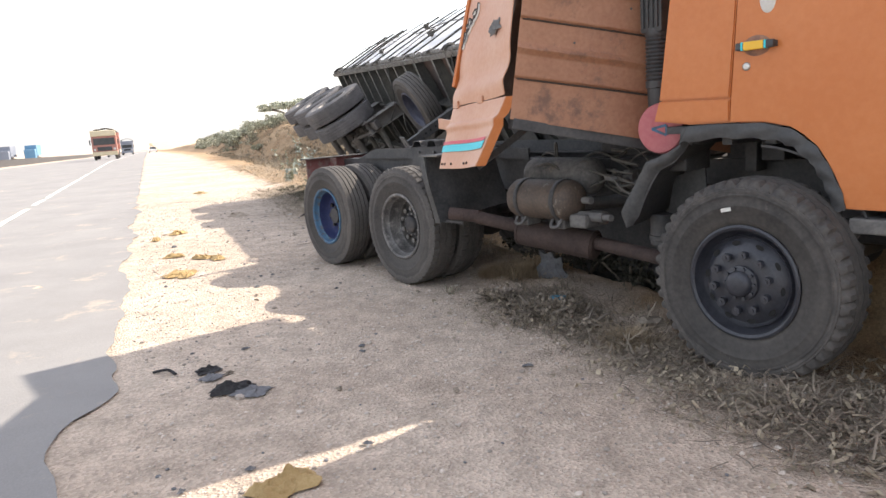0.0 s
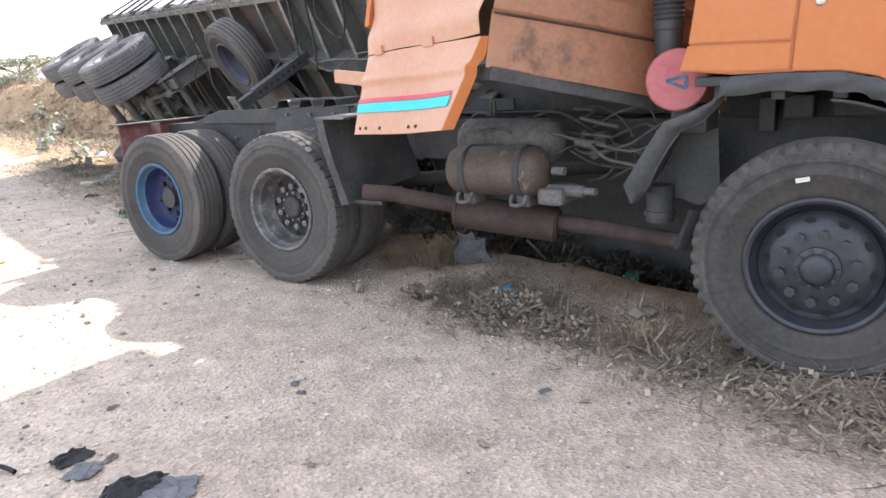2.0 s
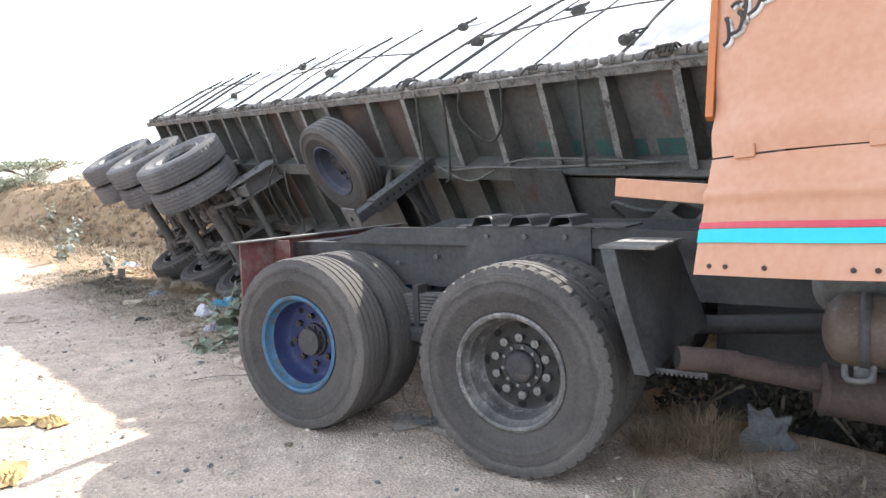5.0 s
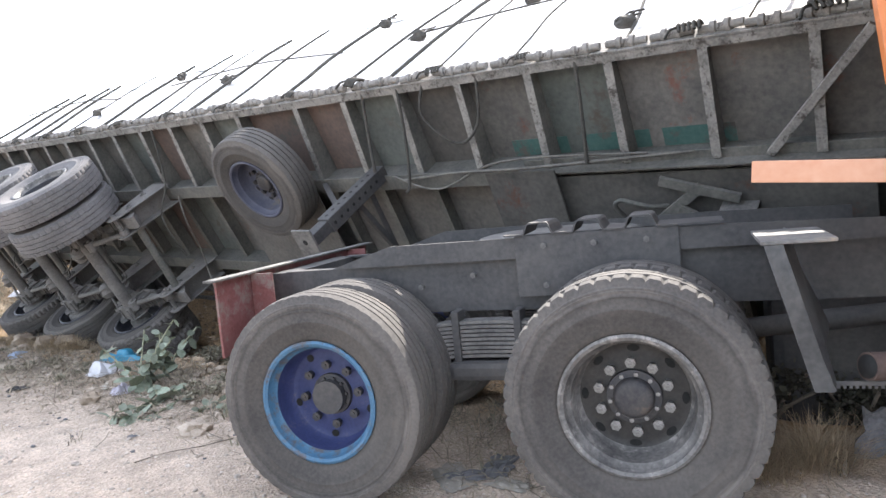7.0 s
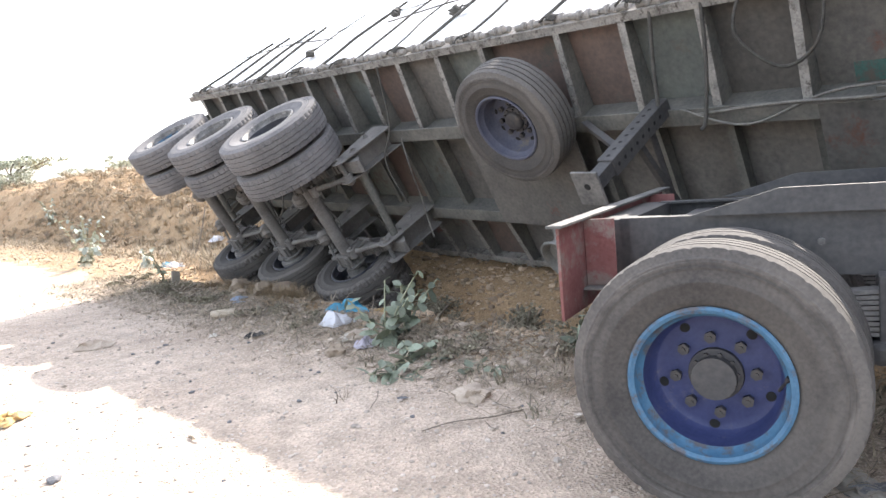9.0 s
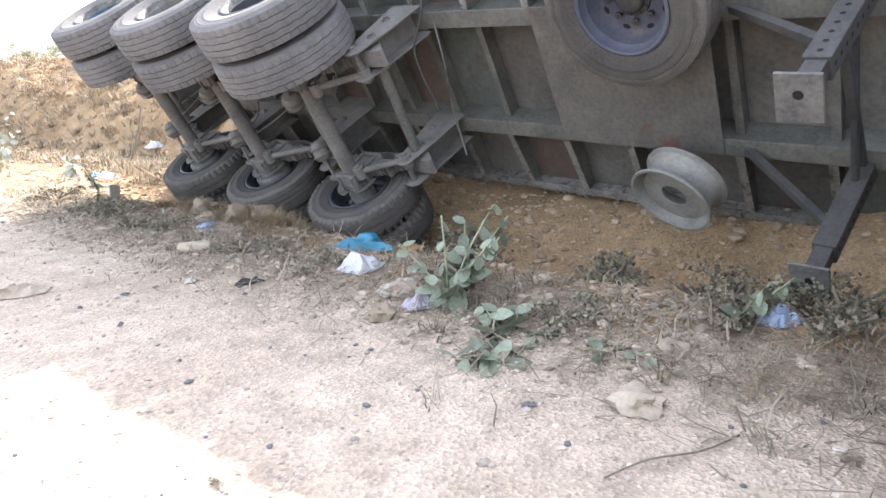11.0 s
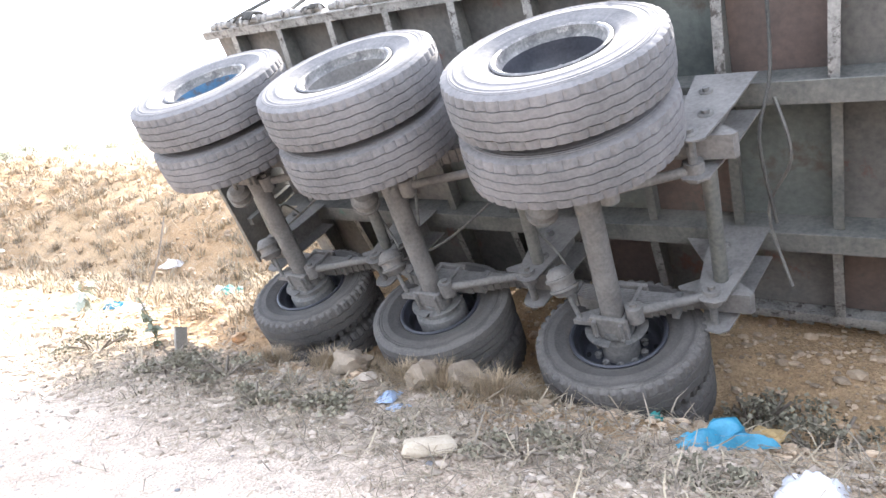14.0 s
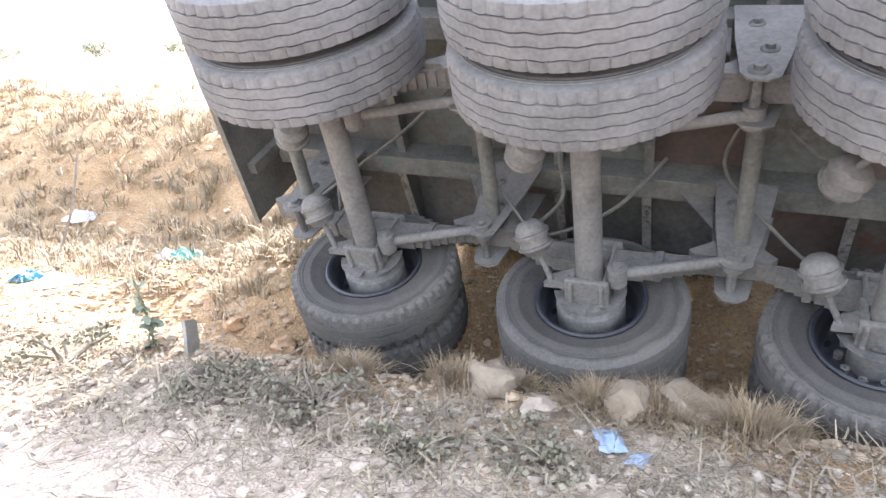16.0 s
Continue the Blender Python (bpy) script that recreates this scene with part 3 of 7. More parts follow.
def cab():
    # cab shell, with its wheel arch cut out of the side
    bm = bmesh.new()
    side = [(-0.35, 0.93), (-0.42, 1.9), (-0.30, 2.95), (0.0, 3.08), (2.36, 3.08), (2.48, 2.2), (2.60, 1.40), (2.39, 1.376), (2.12, 1.378), (1.95, 1.372), (1.814, 1.346), (1.74, 1.30), (1.672, 1.243), (1.63, 1.18), (1.588, 1.105), (1.55, 1.02), (1.53, 0.94)]
    n = len(side)
    L = [bm.verts.new((x, 1.10 + (0.0 if z < 2.2 else -0.05 * (z - 2.2)), z)) for x, z in side]
    Rr = [bm.verts.new((x, -1.10 + (0.0 if z < 2.2 else 0.05 * (z - 2.2)), z)) for x, z in side]
    bm.faces.new(L[::-1])
    bm.faces.new(Rr)
    for i in range(n):
        j = (i + 1) % n
        bm.faces.new((L[i], L[j], Rr[j], Rr[i]))
    bmesh.ops.recalc_face_normals(bm, faces=bm.faces[:])
    for f in bm.faces:
        if f.normal.z < -0.15 or (abs(f.normal.x) > 0.5 and f.calc_center_median().z < 1.4 and f.calc_center_median().x > 1):
            f.material_index = 1
    bmesh.ops.triangulate(bm, faces=[f for f in bm.faces if len(f.verts) > 4])
    body = part("cab_shell", bm, (ORANGE, STEEL), TRACTOR, "orange painted sheet-metal cab")
    # side skin laid on the shell: rear quarter, door and sill, each with a rolled edge
    def skin(name, outer, th=0.014):
        b = bmesh.new()
        f = b.faces.new([b.verts.new((x, 1.101, z)) for x, z in outer])
        g = bmesh.ops.extrude_face_region(b, geom=[f])
        top = [v for v in g["geom"] if isinstance(v, bmesh.types.BMVert)]
        bmesh.ops.translate(b, verts=top, vec=(0, th, 0))
        rim = [e for e in b.edges if all(v in top for v in e.verts) and len(e.link_faces) == 2 and any(abs(q.normal.y) < 0.5 for q in e.link_faces)]
        bmesh.ops.bevel(b, geom=rim, offset=0.007, segments=2, affect="EDGES")
        bmesh.ops.recalc_face_normals(b, faces=b.faces[:])
        return part(name, b, ORANGE, TRACTOR)
    skin("rear_quarter_panel", [(2.143, 1.512), (2.588, 1.522), (2.505, 2.12), (2.46, 2.9), (2.04, 2.9), (2.098, 2.1)])
    skin("rear_sill_panel", [(2.145, 1.386), (2.39, 1.386), (2.626, 1.402), (2.592, 1.514), (2.143, 1.504)])
    # door with the arch in its lower edge
    bm = bmesh.new()
    arch = [(2.137, 1.386), (1.95, 1.380), (1.814, 1.352), (1.74, 1.306), (1.672, 1.248), (1.63, 1.185), (1.588, 1.11), (1.55, 1.025), (1.53, 0.945)]
    outer = arch + [(0.55, 0.945), (0.50, 1.6), (0.50, 2.9), (2.034, 2.9), (2.090, 2.1)]
    vs = [bm.verts.new((x, 1.101, z)) for x, z in outer]
    f = bm.faces.new(vs)
    g = bmesh.ops.extrude_face_region(bm, geom=[f])
    bmesh.ops.translate(bm, verts=[v for v in g["geom"] if isinstance(v, bmesh.types.BMVert)], vec=(0, 0.016, 0))
    bmesh.ops.recalc_face_normals(bm, faces=bm.faces[:])
    door = part("cab_door", bm, ORANGE, TRACTOR, "orange cab door with black and yellow handle")
    bm = bmesh.new()
    lathe(bm, [(0.0005, -0.004), (0.06, -0.002), (0.075, 0.006), (0.082, 0.004)], 28, pose(1.99, 1.118, 1.765, 0, 0, 180) @ Matrix.Diagonal((1.15, 1, 0.8, 1)))
    part("handle_recess", bm, ORANGE_OLD, door)
    bm = bmesh.new()
    box(bm, 1.88, 2.085, 1.135, 1.165, 1.745, 1.785, 0.010)
    box(bm, 2.06, 2.085, 1.112, 1.14, 1.75, 1.78, 0.004)
    box(bm, 1.88, 1.905, 1.112, 1.14, 1.75, 1.78, 0.004)
    part("door_handle", bm, PLASTIC, door, "black door handle with yellow grip")
    bm = bmesh.new()
    box(bm, 1.93, 2.04, 1.134, 1.167, 1.743, 1.787, 0.008)
    part("handle_grip", bm, YELLOW, door)
    for x in (1.923, 2.047):
        bm = bmesh.new()
        box(bm, x - 0.006, x + 0.006, 1.1345, 1.1665, 1.7435, 1.7865, 0.004)
        part("handle_band", bm, TEAL, door)
    bm = bmesh.new()
    lathe(bm, [(0.022, 0), (0.021, 0.006), (0.012, 0.008), (0.0005, 0.007)], 20, pose(2.045, 1.117, 1.665))
    part("door_lock", bm, CHROME, door)
    bm = bmesh.new()
    lathe(bm, [(0.058, 0.0), (0.056, 0.003), (0.0005, 0.003)], 24, pose(1.934, 1.117, 1.99) @ Matrix.Diagonal((0.75, 1, 1.25, 1)))
    part("door_sticker", bm, LINE_PAINT, door, "oval pale sticker on the door")
    # step below the door
    bm = bmesh.new()
    box(bm, 0.45, 1.516, 0.75, 1.12, 0.825, 0.90, 0.012)
    box(bm, 0.45, 1.25, 0.80, 1.10, 0.45, 0.824, 0.02)
    part("cab_step", bm, GREY_STEEL, TRACTOR, "grey metal entry step under the door")
    # windscreen and side window above the view keep the cab closed
    bm = bmesh.new()
    box(bm, 0.75, 1.95, 1.118, 1.124, 2.25, 2.85, 0.0)
    part("side_window", bm, PLASTIC, door)


def front_arch():
    # black rubber arch lining ahead of the front wheel, dark cab floor over it
    bm = bmesh.new()
    def fn(s, t):
        a = radians(18 + 66 * s)
        return (2.05 - 0.66 * math.cos(a), 0.50 + 0.58 * t, 0.56 + 0.70 * math.sin(a) ** 0.8)
    sheet(bm, fn, 24, 8, 0.012)
    part("wheel_arch_liner", bm, STEEL, TRACTOR, "scuffed black wheel arch liner", smooth=True)
    bm = bmesh.new()
    box(bm, 1.86, 2.56, -1.05, 1.085, 1.325, 1.368, 0.006)
    for x in (1.95, 2.2, 2.45):
        box(bm, x - 0.03, x + 0.03, -1.0, 1.04, 1.255, 1.324, 0.006)
    part("cab_floor", bm, STEEL, TRACTOR, "blackened floor of the cab")
    bm = bmesh.new()
    box(bm, 2.10, 2.24, 0.46, 0.60, 1.13, 1.25, 0.01)
    box(bm, 2.28, 2.36, 0.46, 0.58, 1.06, 1.24, 0.01)
    box(bm, 1.78, 2.02, 0.44, 0.52, 1.13, 1.22, 0.01)
    part("cab_mount", bm, STEEL, TRACTOR, "grimy cab mounting bracket on the rail")
    bm = bmesh.new()
    edge = [(2.43, 1.35), (2.39, 1.366), (2.12, 1.374), (1.95, 1.366), (1.814, 1.340), (1.74, 1.295), (1.672, 1.238), (1.63, 1.175), (1.588, 1.10), (1.55, 1.015), (1.53, 0.94)]
    def lip(s, t):
        k = min(int(s * 10), 9)
        f = s * 10 - k
        x = edge[k][0] * (1 - f) + edge[k + 1][0] * f
        z = edge[k][1] * (1 - f) + edge[k + 1][1] * f
        inw = Vector((0.25 + 0.35 * s, 0, -1 + 0.75 * s ** 2)).normalized()
        w = 0.085 + 0.006 * math.sin(63 * s) - 0.03 * s
        return (x + inw.x * w * t, 1.112 + 0.006 * math.sin(math.pi * t) + 0.003 * math.sin(41 * s + 5 * t), z + inw.z * w * t)
    sheet(bm, lip, 60, 5, 0.012)
    part("arch_lip", bm, PLASTIC, TRACTOR, "chipped black rubber arch lip", smooth=True)
    # mudguard behind the wheel: a curved sheet with a broad scuffed outer band
    top = [(2.425, 1.352), (2.475, 1.262), (2.56, 1.215), (2.645, 1.182), (2.705, 1.163), (2.775, 1.06), (2.845, 0.945), (2.905, 0.838), (2.872, 0.742)]
    low = [(2.43, 1.262), (2.455, 1.225), (2.53, 1.152), (2.585, 1.130), (2.628, 1.108), (2.682, 1.03), (2.738, 0.93), (2.782, 0.828), (2.84, 0.752)]
    def run(line, s):
        k = min(int(s * 8), 7)
        f = s * 8 - k
        return Vector((line[k][0] * (1 - f) + line[k + 1][0] * f, 0, line[k][1] * (1 - f) + line[k + 1][1] * f))
    bm = bmesh.new()
    def band(s, t):
        p = run(top, s).lerp(run(low, s), t)
        return (p.x, 1.085 + 0.02 * math.sin(math.pi * t) - 0.03 * t + 0.004 * math.sin(17 * s), p.z)
    sheet(bm, band, 40, 5, 0.012)
    part("mudguard_edge", bm, SCRATCHED, TRACTOR, "scuffed outer band of the mudguard", smooth=True)
    bm = bmesh.new()
    def guard(s, t):
        p = run(low, s)
        return (p.x + 0.05 * t, 1.06 - 0.42 * t, p.z + 0.03 * t)
    sheet(bm, guard, 30, 6, 0.010)
    part("mudguard", bm, STEEL, TRACTOR, "bent dark mudguard behind the front wheel", smooth=True)
    bm = bmesh.new()
    outer = [(2.74, 1.04), (2.52, 1.10), (2.50, 0.76), (2.60, 0.685), (2.80, 0.75)]
    a = [bm.verts.new((x, 0.75, z)) for x, z in outer]
    b = [bm.verts.new((x, 0.738, z)) for x, z in outer]
    bm.faces.new(a), bm.faces.new(b[::-1])
    for i in range(5):
        bm.faces.new((a[(i + 1) % 5], a[i], b[i], b[(i + 1) % 5]))
    bmesh.ops.recalc_face_normals(bm, faces=bm.faces[:])
    part("guard_plate", bm, SCRATCHED, TRACTOR, "bluish black inner guard plate")
    bm = bmesh.new()
    box(bm, 2.54, 2.72, 0.66, 0.92, 1.09, 1.225, 0.012)
    part("cleaner_bracket", bm, STEEL, TRACTOR, "black bracket under the air cleaner")
    bm = bmesh.new()
    tube(bm, (2.80, 0.80, 0.60), (2.80, 0.80, 0.80), 0.075, 18)
    lathe(bm, [(0.055, 0), (0.085, 0.01), (0.085, 0.04), (0.055, 0.05)], 18, pose(2.80, 0.80, 0.62, 90, 0, 0))
    beam(bm, (2.62, 0.78, 0.66), (2.68, 0.84, 0.45), 0.04, 0.05, 0.006)
    tube(bm, (2.60, 0.80, 0.55), (2.46, 0.86, 0.52), 0.03, 10)
    part("spring_shackle", bm, STEEL, TRACTOR, "grimy spring shackle and bush behind the front wheel", smooth=True)


def chassis():
    for sgn, nm in ((1, "chassis_rail"), (-1, "chassis_rail")):
        bm = bmesh.new()
        y = 0.42 * sgn
        w = -0.075 * sgn
        sec = [(0, 0.856), (0, 1.124), (w, 1.124), (w, 1.112), (w * 0.16, 1.112), (w * 0.16, 0.868), (w, 0.868), (w, 0.856)]
        a = [bm.verts.new((0.0, y + dy, z)) for dy, z in sec]
        b = [bm.verts.new((7.45, y + dy, z)) for dy, z in sec]
        bm.faces.new(a), bm.faces.new(b[::-1])
        for i in range(8):
            j = (i + 1) % 8
            bm.faces.new((a[j], a[i], b[i], b[j]))
        bmesh.ops.recalc_face_normals(bm, faces=bm.faces[:])
        part(nm, bm, STEEL, TRACTOR, "black steel chassis rail")
        # raised sub-frame rail with a sloping tail
        bm = bmesh.new()
        prof = [(4.35, 1.128), (4.35, 1.215), (5.05, 1.235), (6.75, 1.235), (7.12, 1.128)]
        a = [bm.verts.new((x, y + 0.055 * sgn, z)) for x, z in prof]
        b = [bm.verts.new((x, y + 0.035 * sgn, z)) for x, z in prof]
        bm.faces.new(a), bm.faces.new(b[::-1])
        for i in range(5):
            j = (i + 1) % 5
            bm.faces.new((a[j], a[i], b[i], b[j]))
        bmesh.ops.recalc_face_normals(bm, faces=bm.faces[:])
        part("subframe_rail", bm, STEEL, TRACTOR)
    bm = bmesh.new()
    box(bm, 5.25, 6.05, 0.425, 0.485, 0.93, 1.245, 0.004)
    part("side_plate", bm, STEEL, TRACTOR, "black bolted steel side plate")
    bolt = bmesh.new()
    bmesh.ops.create_cone(bolt, cap_ends=True, segments=6, radius1=0.016, radius2=0.014, depth=0.03, matrix=pose(0, 0, 0, 90, 0, 0))
    b0 = part("bolt", bolt, GREY_STEEL, TRACTOR)
    spots = [(5.4, 0.49, 1.19), (5.65, 0.49, 1.19), (5.9, 0.49, 1.19), (5.4, 0.49, 0.99), (5.9, 0.49, 0.99), (6.3, 0.435, 1.05), (6.6, 0.435, 1.0), (6.9, 0.435, 1.05), (4.3, 0.435, 1.05), (3.6, 0.435, 1.06), (3.7, 0.435, 1.06), (3.8, 0.435, 1.06), (3.1, 0.435, 1.06)]
    for k, p in enumerate(spots):
        o = b0 if k == 0 else new("bolt", b0.data)
        o.parent = TRACTOR
        o.matrix_basis = Matrix.Translation(p)
    # corrugated fifth-wheel base plate
    bm = bmesh.new()
    def corr(s, t):
        x = 5.05 + 1.05 * s
        k = (s * 4.2) % 1.0
        z = 1.245 + (0.055 * ease(0.2, 0.32, k) * (1 - ease(0.68, 0.8, k)) if 0.25 < s < 0.98 else 0)
        return (x, 0.50 - 0.30 * t, z)
    sheet(bm, corr, 110, 1, 0.008)
    part("corrugated_plate", bm, STEEL, TRACTOR, "corrugated black coupling base plate")
    bm = bmesh.new()
    lathe(bm, [(0.46, 0.0), (0.46, 0.04), (0.42, 0.05), (0.0005, 0.05)], 36, pose(5.9, 0, 1.17, 90, 0, 0))
    box(bm, 5.5, 6.3, -0.40, 0.40, 1.13, 1.18, 0.01)
    part("fifth_wheel", bm, GREY_STEEL, TRACTOR, "greasy steel coupling plate")
    # cross members
    for x in (2.9, 4.2, 5.0, 6.1, 7.2):
        bm = bmesh.new()
        box(bm, x - 0.05, x + 0.05, -0.41, 0.41, 0.92, 1.08, 0.006)
        part("cross_member", bm, STEEL, TRACTOR)
    # rear red mud board
    bm = bmesh.new()
    box(bm, 7.565, 7.58, -0.92, 0.92, 0.74, 1.15, 0.003)
    part("rear_mud_board", bm, RED_DUSTY, TRACTOR, "faded dusty red rear mud board")
    for y in (0.60, -0.612):
        bm = bmesh.new()
        box(bm, 7.42, 7.562, y, y + 0.012, 0.84, 1.148, 0.003)
        part("mud_board_return", bm, RED_DUSTY, TRACTOR, "faded red side return of the mud board")
        bm = bmesh.new()
        box(bm, 7.42, 7.562, y, y + 0.07, 0.826, 0.838, 0.003)
        part("return_lip", bm, GREY_STEEL, TRACTOR)
    bm = bmesh.new()
    box(bm, 7.53, 7.60, -0.98, 0.98, 1.152, 1.165, 0.003)
    part("mud_board_cap", bm, GREY_STEEL, TRACTOR)
    bm = bmesh.new()
    box(bm, 7.40, 7.56, -0.42, 0.42, 0.80, 1.12, 0.004)
    part("rear_cross_member", bm, STEEL, TRACTOR)
    # leaf spring packs over the bogie
    for sgn in (1, -1):
        bm = bmesh.new()
        for i in range(9):
            L = 0.62 - 0.05 * (8 - i) * 0.5
            z = 0.83 - 0.022 * i
            yc = 0.52 * sgn
            def leaf(s, t, z=z, L=L, yc=yc):
                x = 6.215 + L * (2 * s - 1)
                return (x, yc - 0.045 + 0.09 * t, z - 0.035 * (2 * s - 1) ** 2)
            sheet(bm, leaf, 8, 1, 0.016)
        part("leaf_spring", bm, GREY_STEEL, TRACTOR, "dusty leaf spring pack")
        for x in (6.05, 6.38):
            bm = bmesh.new()
            box(bm, x - 0.02, x + 0.02, 0.52 * sgn - 0.06, 0.52 * sgn + 0.06, 0.58, 0.88, 0.006)
            part("spring_clamp", bm, STEEL, TRACTOR)
        bm = bmesh.new()
        box(bm, 6.0, 6.43, 0.52 * sgn - 0.09, 0.52 * sgn + 0.09, 0.52, 0.62, 0.03)
        part("spring_seat", bm, STEEL, TRACTOR)
    for x in (5.47, 6.96):
        bm = bmesh.new()
        tube(bm, (x, -0.95, 0.54), (x, 0.95, 0.54), 0.085, 18)
        bmesh.ops.create_uvsphere(bm, u_segments=20, v_segments=12, radius=0.23, matrix=Matrix.Translation((x, 0, 0.54)) @ Matrix.Diagonal((1, 0.9, 1, 1)))
        part("drive_axle", bm, STEEL, TRACTOR, smooth=True)
    bm = bmesh.new()
    tube(bm, (1.965, -1.0, 0.50), (1.965, 1.0, 0.50), 0.06, 14)
    part("front_axle", bm, STEEL, TRACTOR, smooth=True)
    bm = bmesh.new()
    tube(bm, (2.6, 0, 0.85), (5.3, 0, 0.60), 0.055, 14)
    part("drive_shaft", bm, STEEL, TRACTOR, smooth=True)
    # dark floor block, sized to stop sun between the rails and the body
    bm = bmesh.new()
    box(bm, 2.66, 3.62, -1.0, 0.42, 1.15, 1.60, 0.02)
    part("body_floor", bm, STEEL, TRACTOR, "dark floor block under the body, added to stop the sun")
    # unseen far-side box, added to keep sun off the ground below
    bm = bmesh.new()
    box(bm, 2.50, 2.80, -1.0, -0.46, 1.06, 1.36, 0.05)
    part("sun_block_box", bm, STEEL, TRACTOR)
    # tank stretched down into the ditch to block sun and darken the gap
    bm = bmesh.new()
    box(bm, 2.25, 4.80, -0.92, -0.48, -0.24, 1.05, 0.07)
    part("fuel_tank", bm, STEEL, TRACTOR, "dark far-side fuel tank, enlarged to block sun and hide the bank")
    bm = bmesh.new()
    box(bm, 1.3, 2.62, -0.38, 0.38, 0.62, 1.29, 0.08)
    box(bm, 2.5, 3.1, -0.35, 0.35, 0.62, 1.15, 0.08)
    box(bm, 0.2, 1.5, -0.42, 0.42, 0.55, 1.25, 0.08)
    part("engine_block", bm, STEEL, TRACTOR)


def tanks():
    def tank(name, x0, x1, y, z, r, mat, label):
        b = bmesh.new()
        L = x1 - x0
        prof = [(0.0005, 0)] + [(r * math.sin(radians(a)), 0.09 * (1 - math.cos(radians(a)))) for a in (20, 40, 60, 80, 90)]
        prof = prof + [(rr, L - yy) for rr, yy in reversed(prof)]
        lathe(b, prof, 36, Matrix.Translation((x0, y, z)) @ pose(0, 0, 0, 0, 0, -90))
        return part(name, b, mat, TRACTOR, label, smooth=True)
    t1 = tank("air_tank", 3.42, 4.09, 0.90, 0.865, 0.148, TANK, "scuffed brown air tank with peeling paint")
    tank("air_tank", 3.42, 4.15, 0.66, 1.02, 0.135, GREY_STEEL, "dusty grey air tank behind")
    for x in (3.56, 3.93):
        bm = bmesh.new()
        lathe(bm, [(0.149, -0.018), (0.155, -0.018), (0.155, 0.018), (0.149, 0.018)], 36, Matrix.Translation((x, 0.90, 0.865)) @ pose(0, 0, 0, 0, 0, -90), closed=True)
        part("tank_strap", bm, STEEL, t1)
        bm = bmesh.new()
        box(bm, x - 0.04, x + 0.04, 0.82, 0.96, 0.66, 0.76, 0.012)
        wire(bm, [(x - 0.03, 0.95, 0.76), (x - 0.02, 1.0, 0.69), (x + 0.06, 0.99, 0.68), (x + 0.07, 0.94, 0.75)], 0.014)
        part("tank_bracket", bm, GREY_STEEL, t1)
    bm = bmesh.new()
    box(bm, 3.30, 3.46, 0.72, 0.98, 0.68, 0.78, 0.03)
    tube(bm, (3.42, 0.9, 0.76), (3.20, 0.9, 0.76), 0.035, 12)
    tube(bm, (3.22, 0.9, 0.76), (3.12, 0.92, 0.765), 0.022, 10)
    tube(bm, (3.40, 0.885, 0.87), (3.32, 0.885, 0.87), 0.025, 10)
    part("drain_valve", bm, GREY_STEEL, TRACTOR, "dusty brass drain valve")
    bm = bmesh.new()
    box(bm, 3.18, 3.26, 0.48, 0.62, 0.93, 1.06, 0.015)
    tube(bm, (3.22, 0.58, 1.0), (3.22, 0.70, 0.94), 0.03, 10)
    tube(bm, (3.08, 0.55, 0.96), (3.30, 0.60, 0.98), 0.02, 10)
    tube(bm, (3.32, 0.72, 1.02), (3.20, 0.74, 1.0), 0.025, 10)
    part("brake_valve", bm, GREY_STEEL, TRACTOR, "dusty brake valve with hoses")
    random.seed(7)
    for k in range(18):
        bm = bmesh.new()
        x0 = random.uniform(3.0, 3.6)
        p = [(x0, 0.5 + 0.3 * random.random(), random.uniform(0.95, 1.12))]
        for j in range(4):
            a = p[-1]
            p.append((a[0] + random.uniform(-0.28, 0.02) if k % 2 else a[0] + random.uniform(-0.05, 0.28), min(max(a[1] + random.uniform(-0.08, 0.08), 0.46), 0.85), min(max(a[2] + random.uniform(-0.13, 0.10), 0.76), 1.2)))
        wire(bm, p, random.choice((0.007, 0.009, 0.012)))
        part("air_hose", bm, CABLE, TRACTOR)
    bm = bmesh.new()
    wire(bm, [(4.30, 0.45, 1.0), (4.10, 0.52, 1.18), (3.85, 0.50, 1.10), (3.55, 0.52, 1.18), (3.3, 0.47, 1.05)], 0.009)
    wire(bm, [(4.0, 0.52, 1.13), (3.99, 0.53, 1.25), (3.96, 0.54, 1.24), (3.97, 0.53, 1.12)], 0.008)
    part("loose_wire", bm, CABLE, TRACTOR)
    # exhaust: tail pipe, silencer and front pipe
    bm = bmesh.new()
    tube(bm, (4.08, 0.85, 0.62), (4.42, 1.02, 0.70), 0.052, 18)
    tube(bm, (4.40, 1.01, 0.705), (4.62, 1.14, 0.735), 0.052, 18)
    part("tail_pipe", bm, RUST, TRACTOR, "rusty exhaust tail pipe", smooth=True)
    bm = bmesh.new()
    lathe(bm, [(0.040, 0), (0.044, 0.003), (0.044, 0.012), (0.0005, 0.010)], 18, along((4.613, 1.137, 0.734), (4.65, 1.158, 0.740)))
    part("pipe_mouth", bm, HOLE, TRACTOR)
    bm = bmesh.new()
    lathe(bm, [(0.0005, 0), (0.095, 0.0), (0.108, 0.015), (0.114, 0.016), (0.114, 0.03), (0.108, 0.032), (0.108, 0.64), (0.114, 0.642), (0.114, 0.656), (0.106, 0.658), (0.09, 0.672), (0.0005, 0.672)], 30, along((3.46, 0.68, 0.50), (4.12, 0.85, 0.59)))
    part("silencer", bm, RUST, TRACTOR, "rusty brown exhaust silencer", smooth=True)
    bm = bmesh.new()
    tube(bm, (2.30, 0.74, 0.44), (3.51, 0.69, 0.53), 0.05, 16)
    part("exhaust_pipe", bm, RUST, TRACTOR, smooth=True)


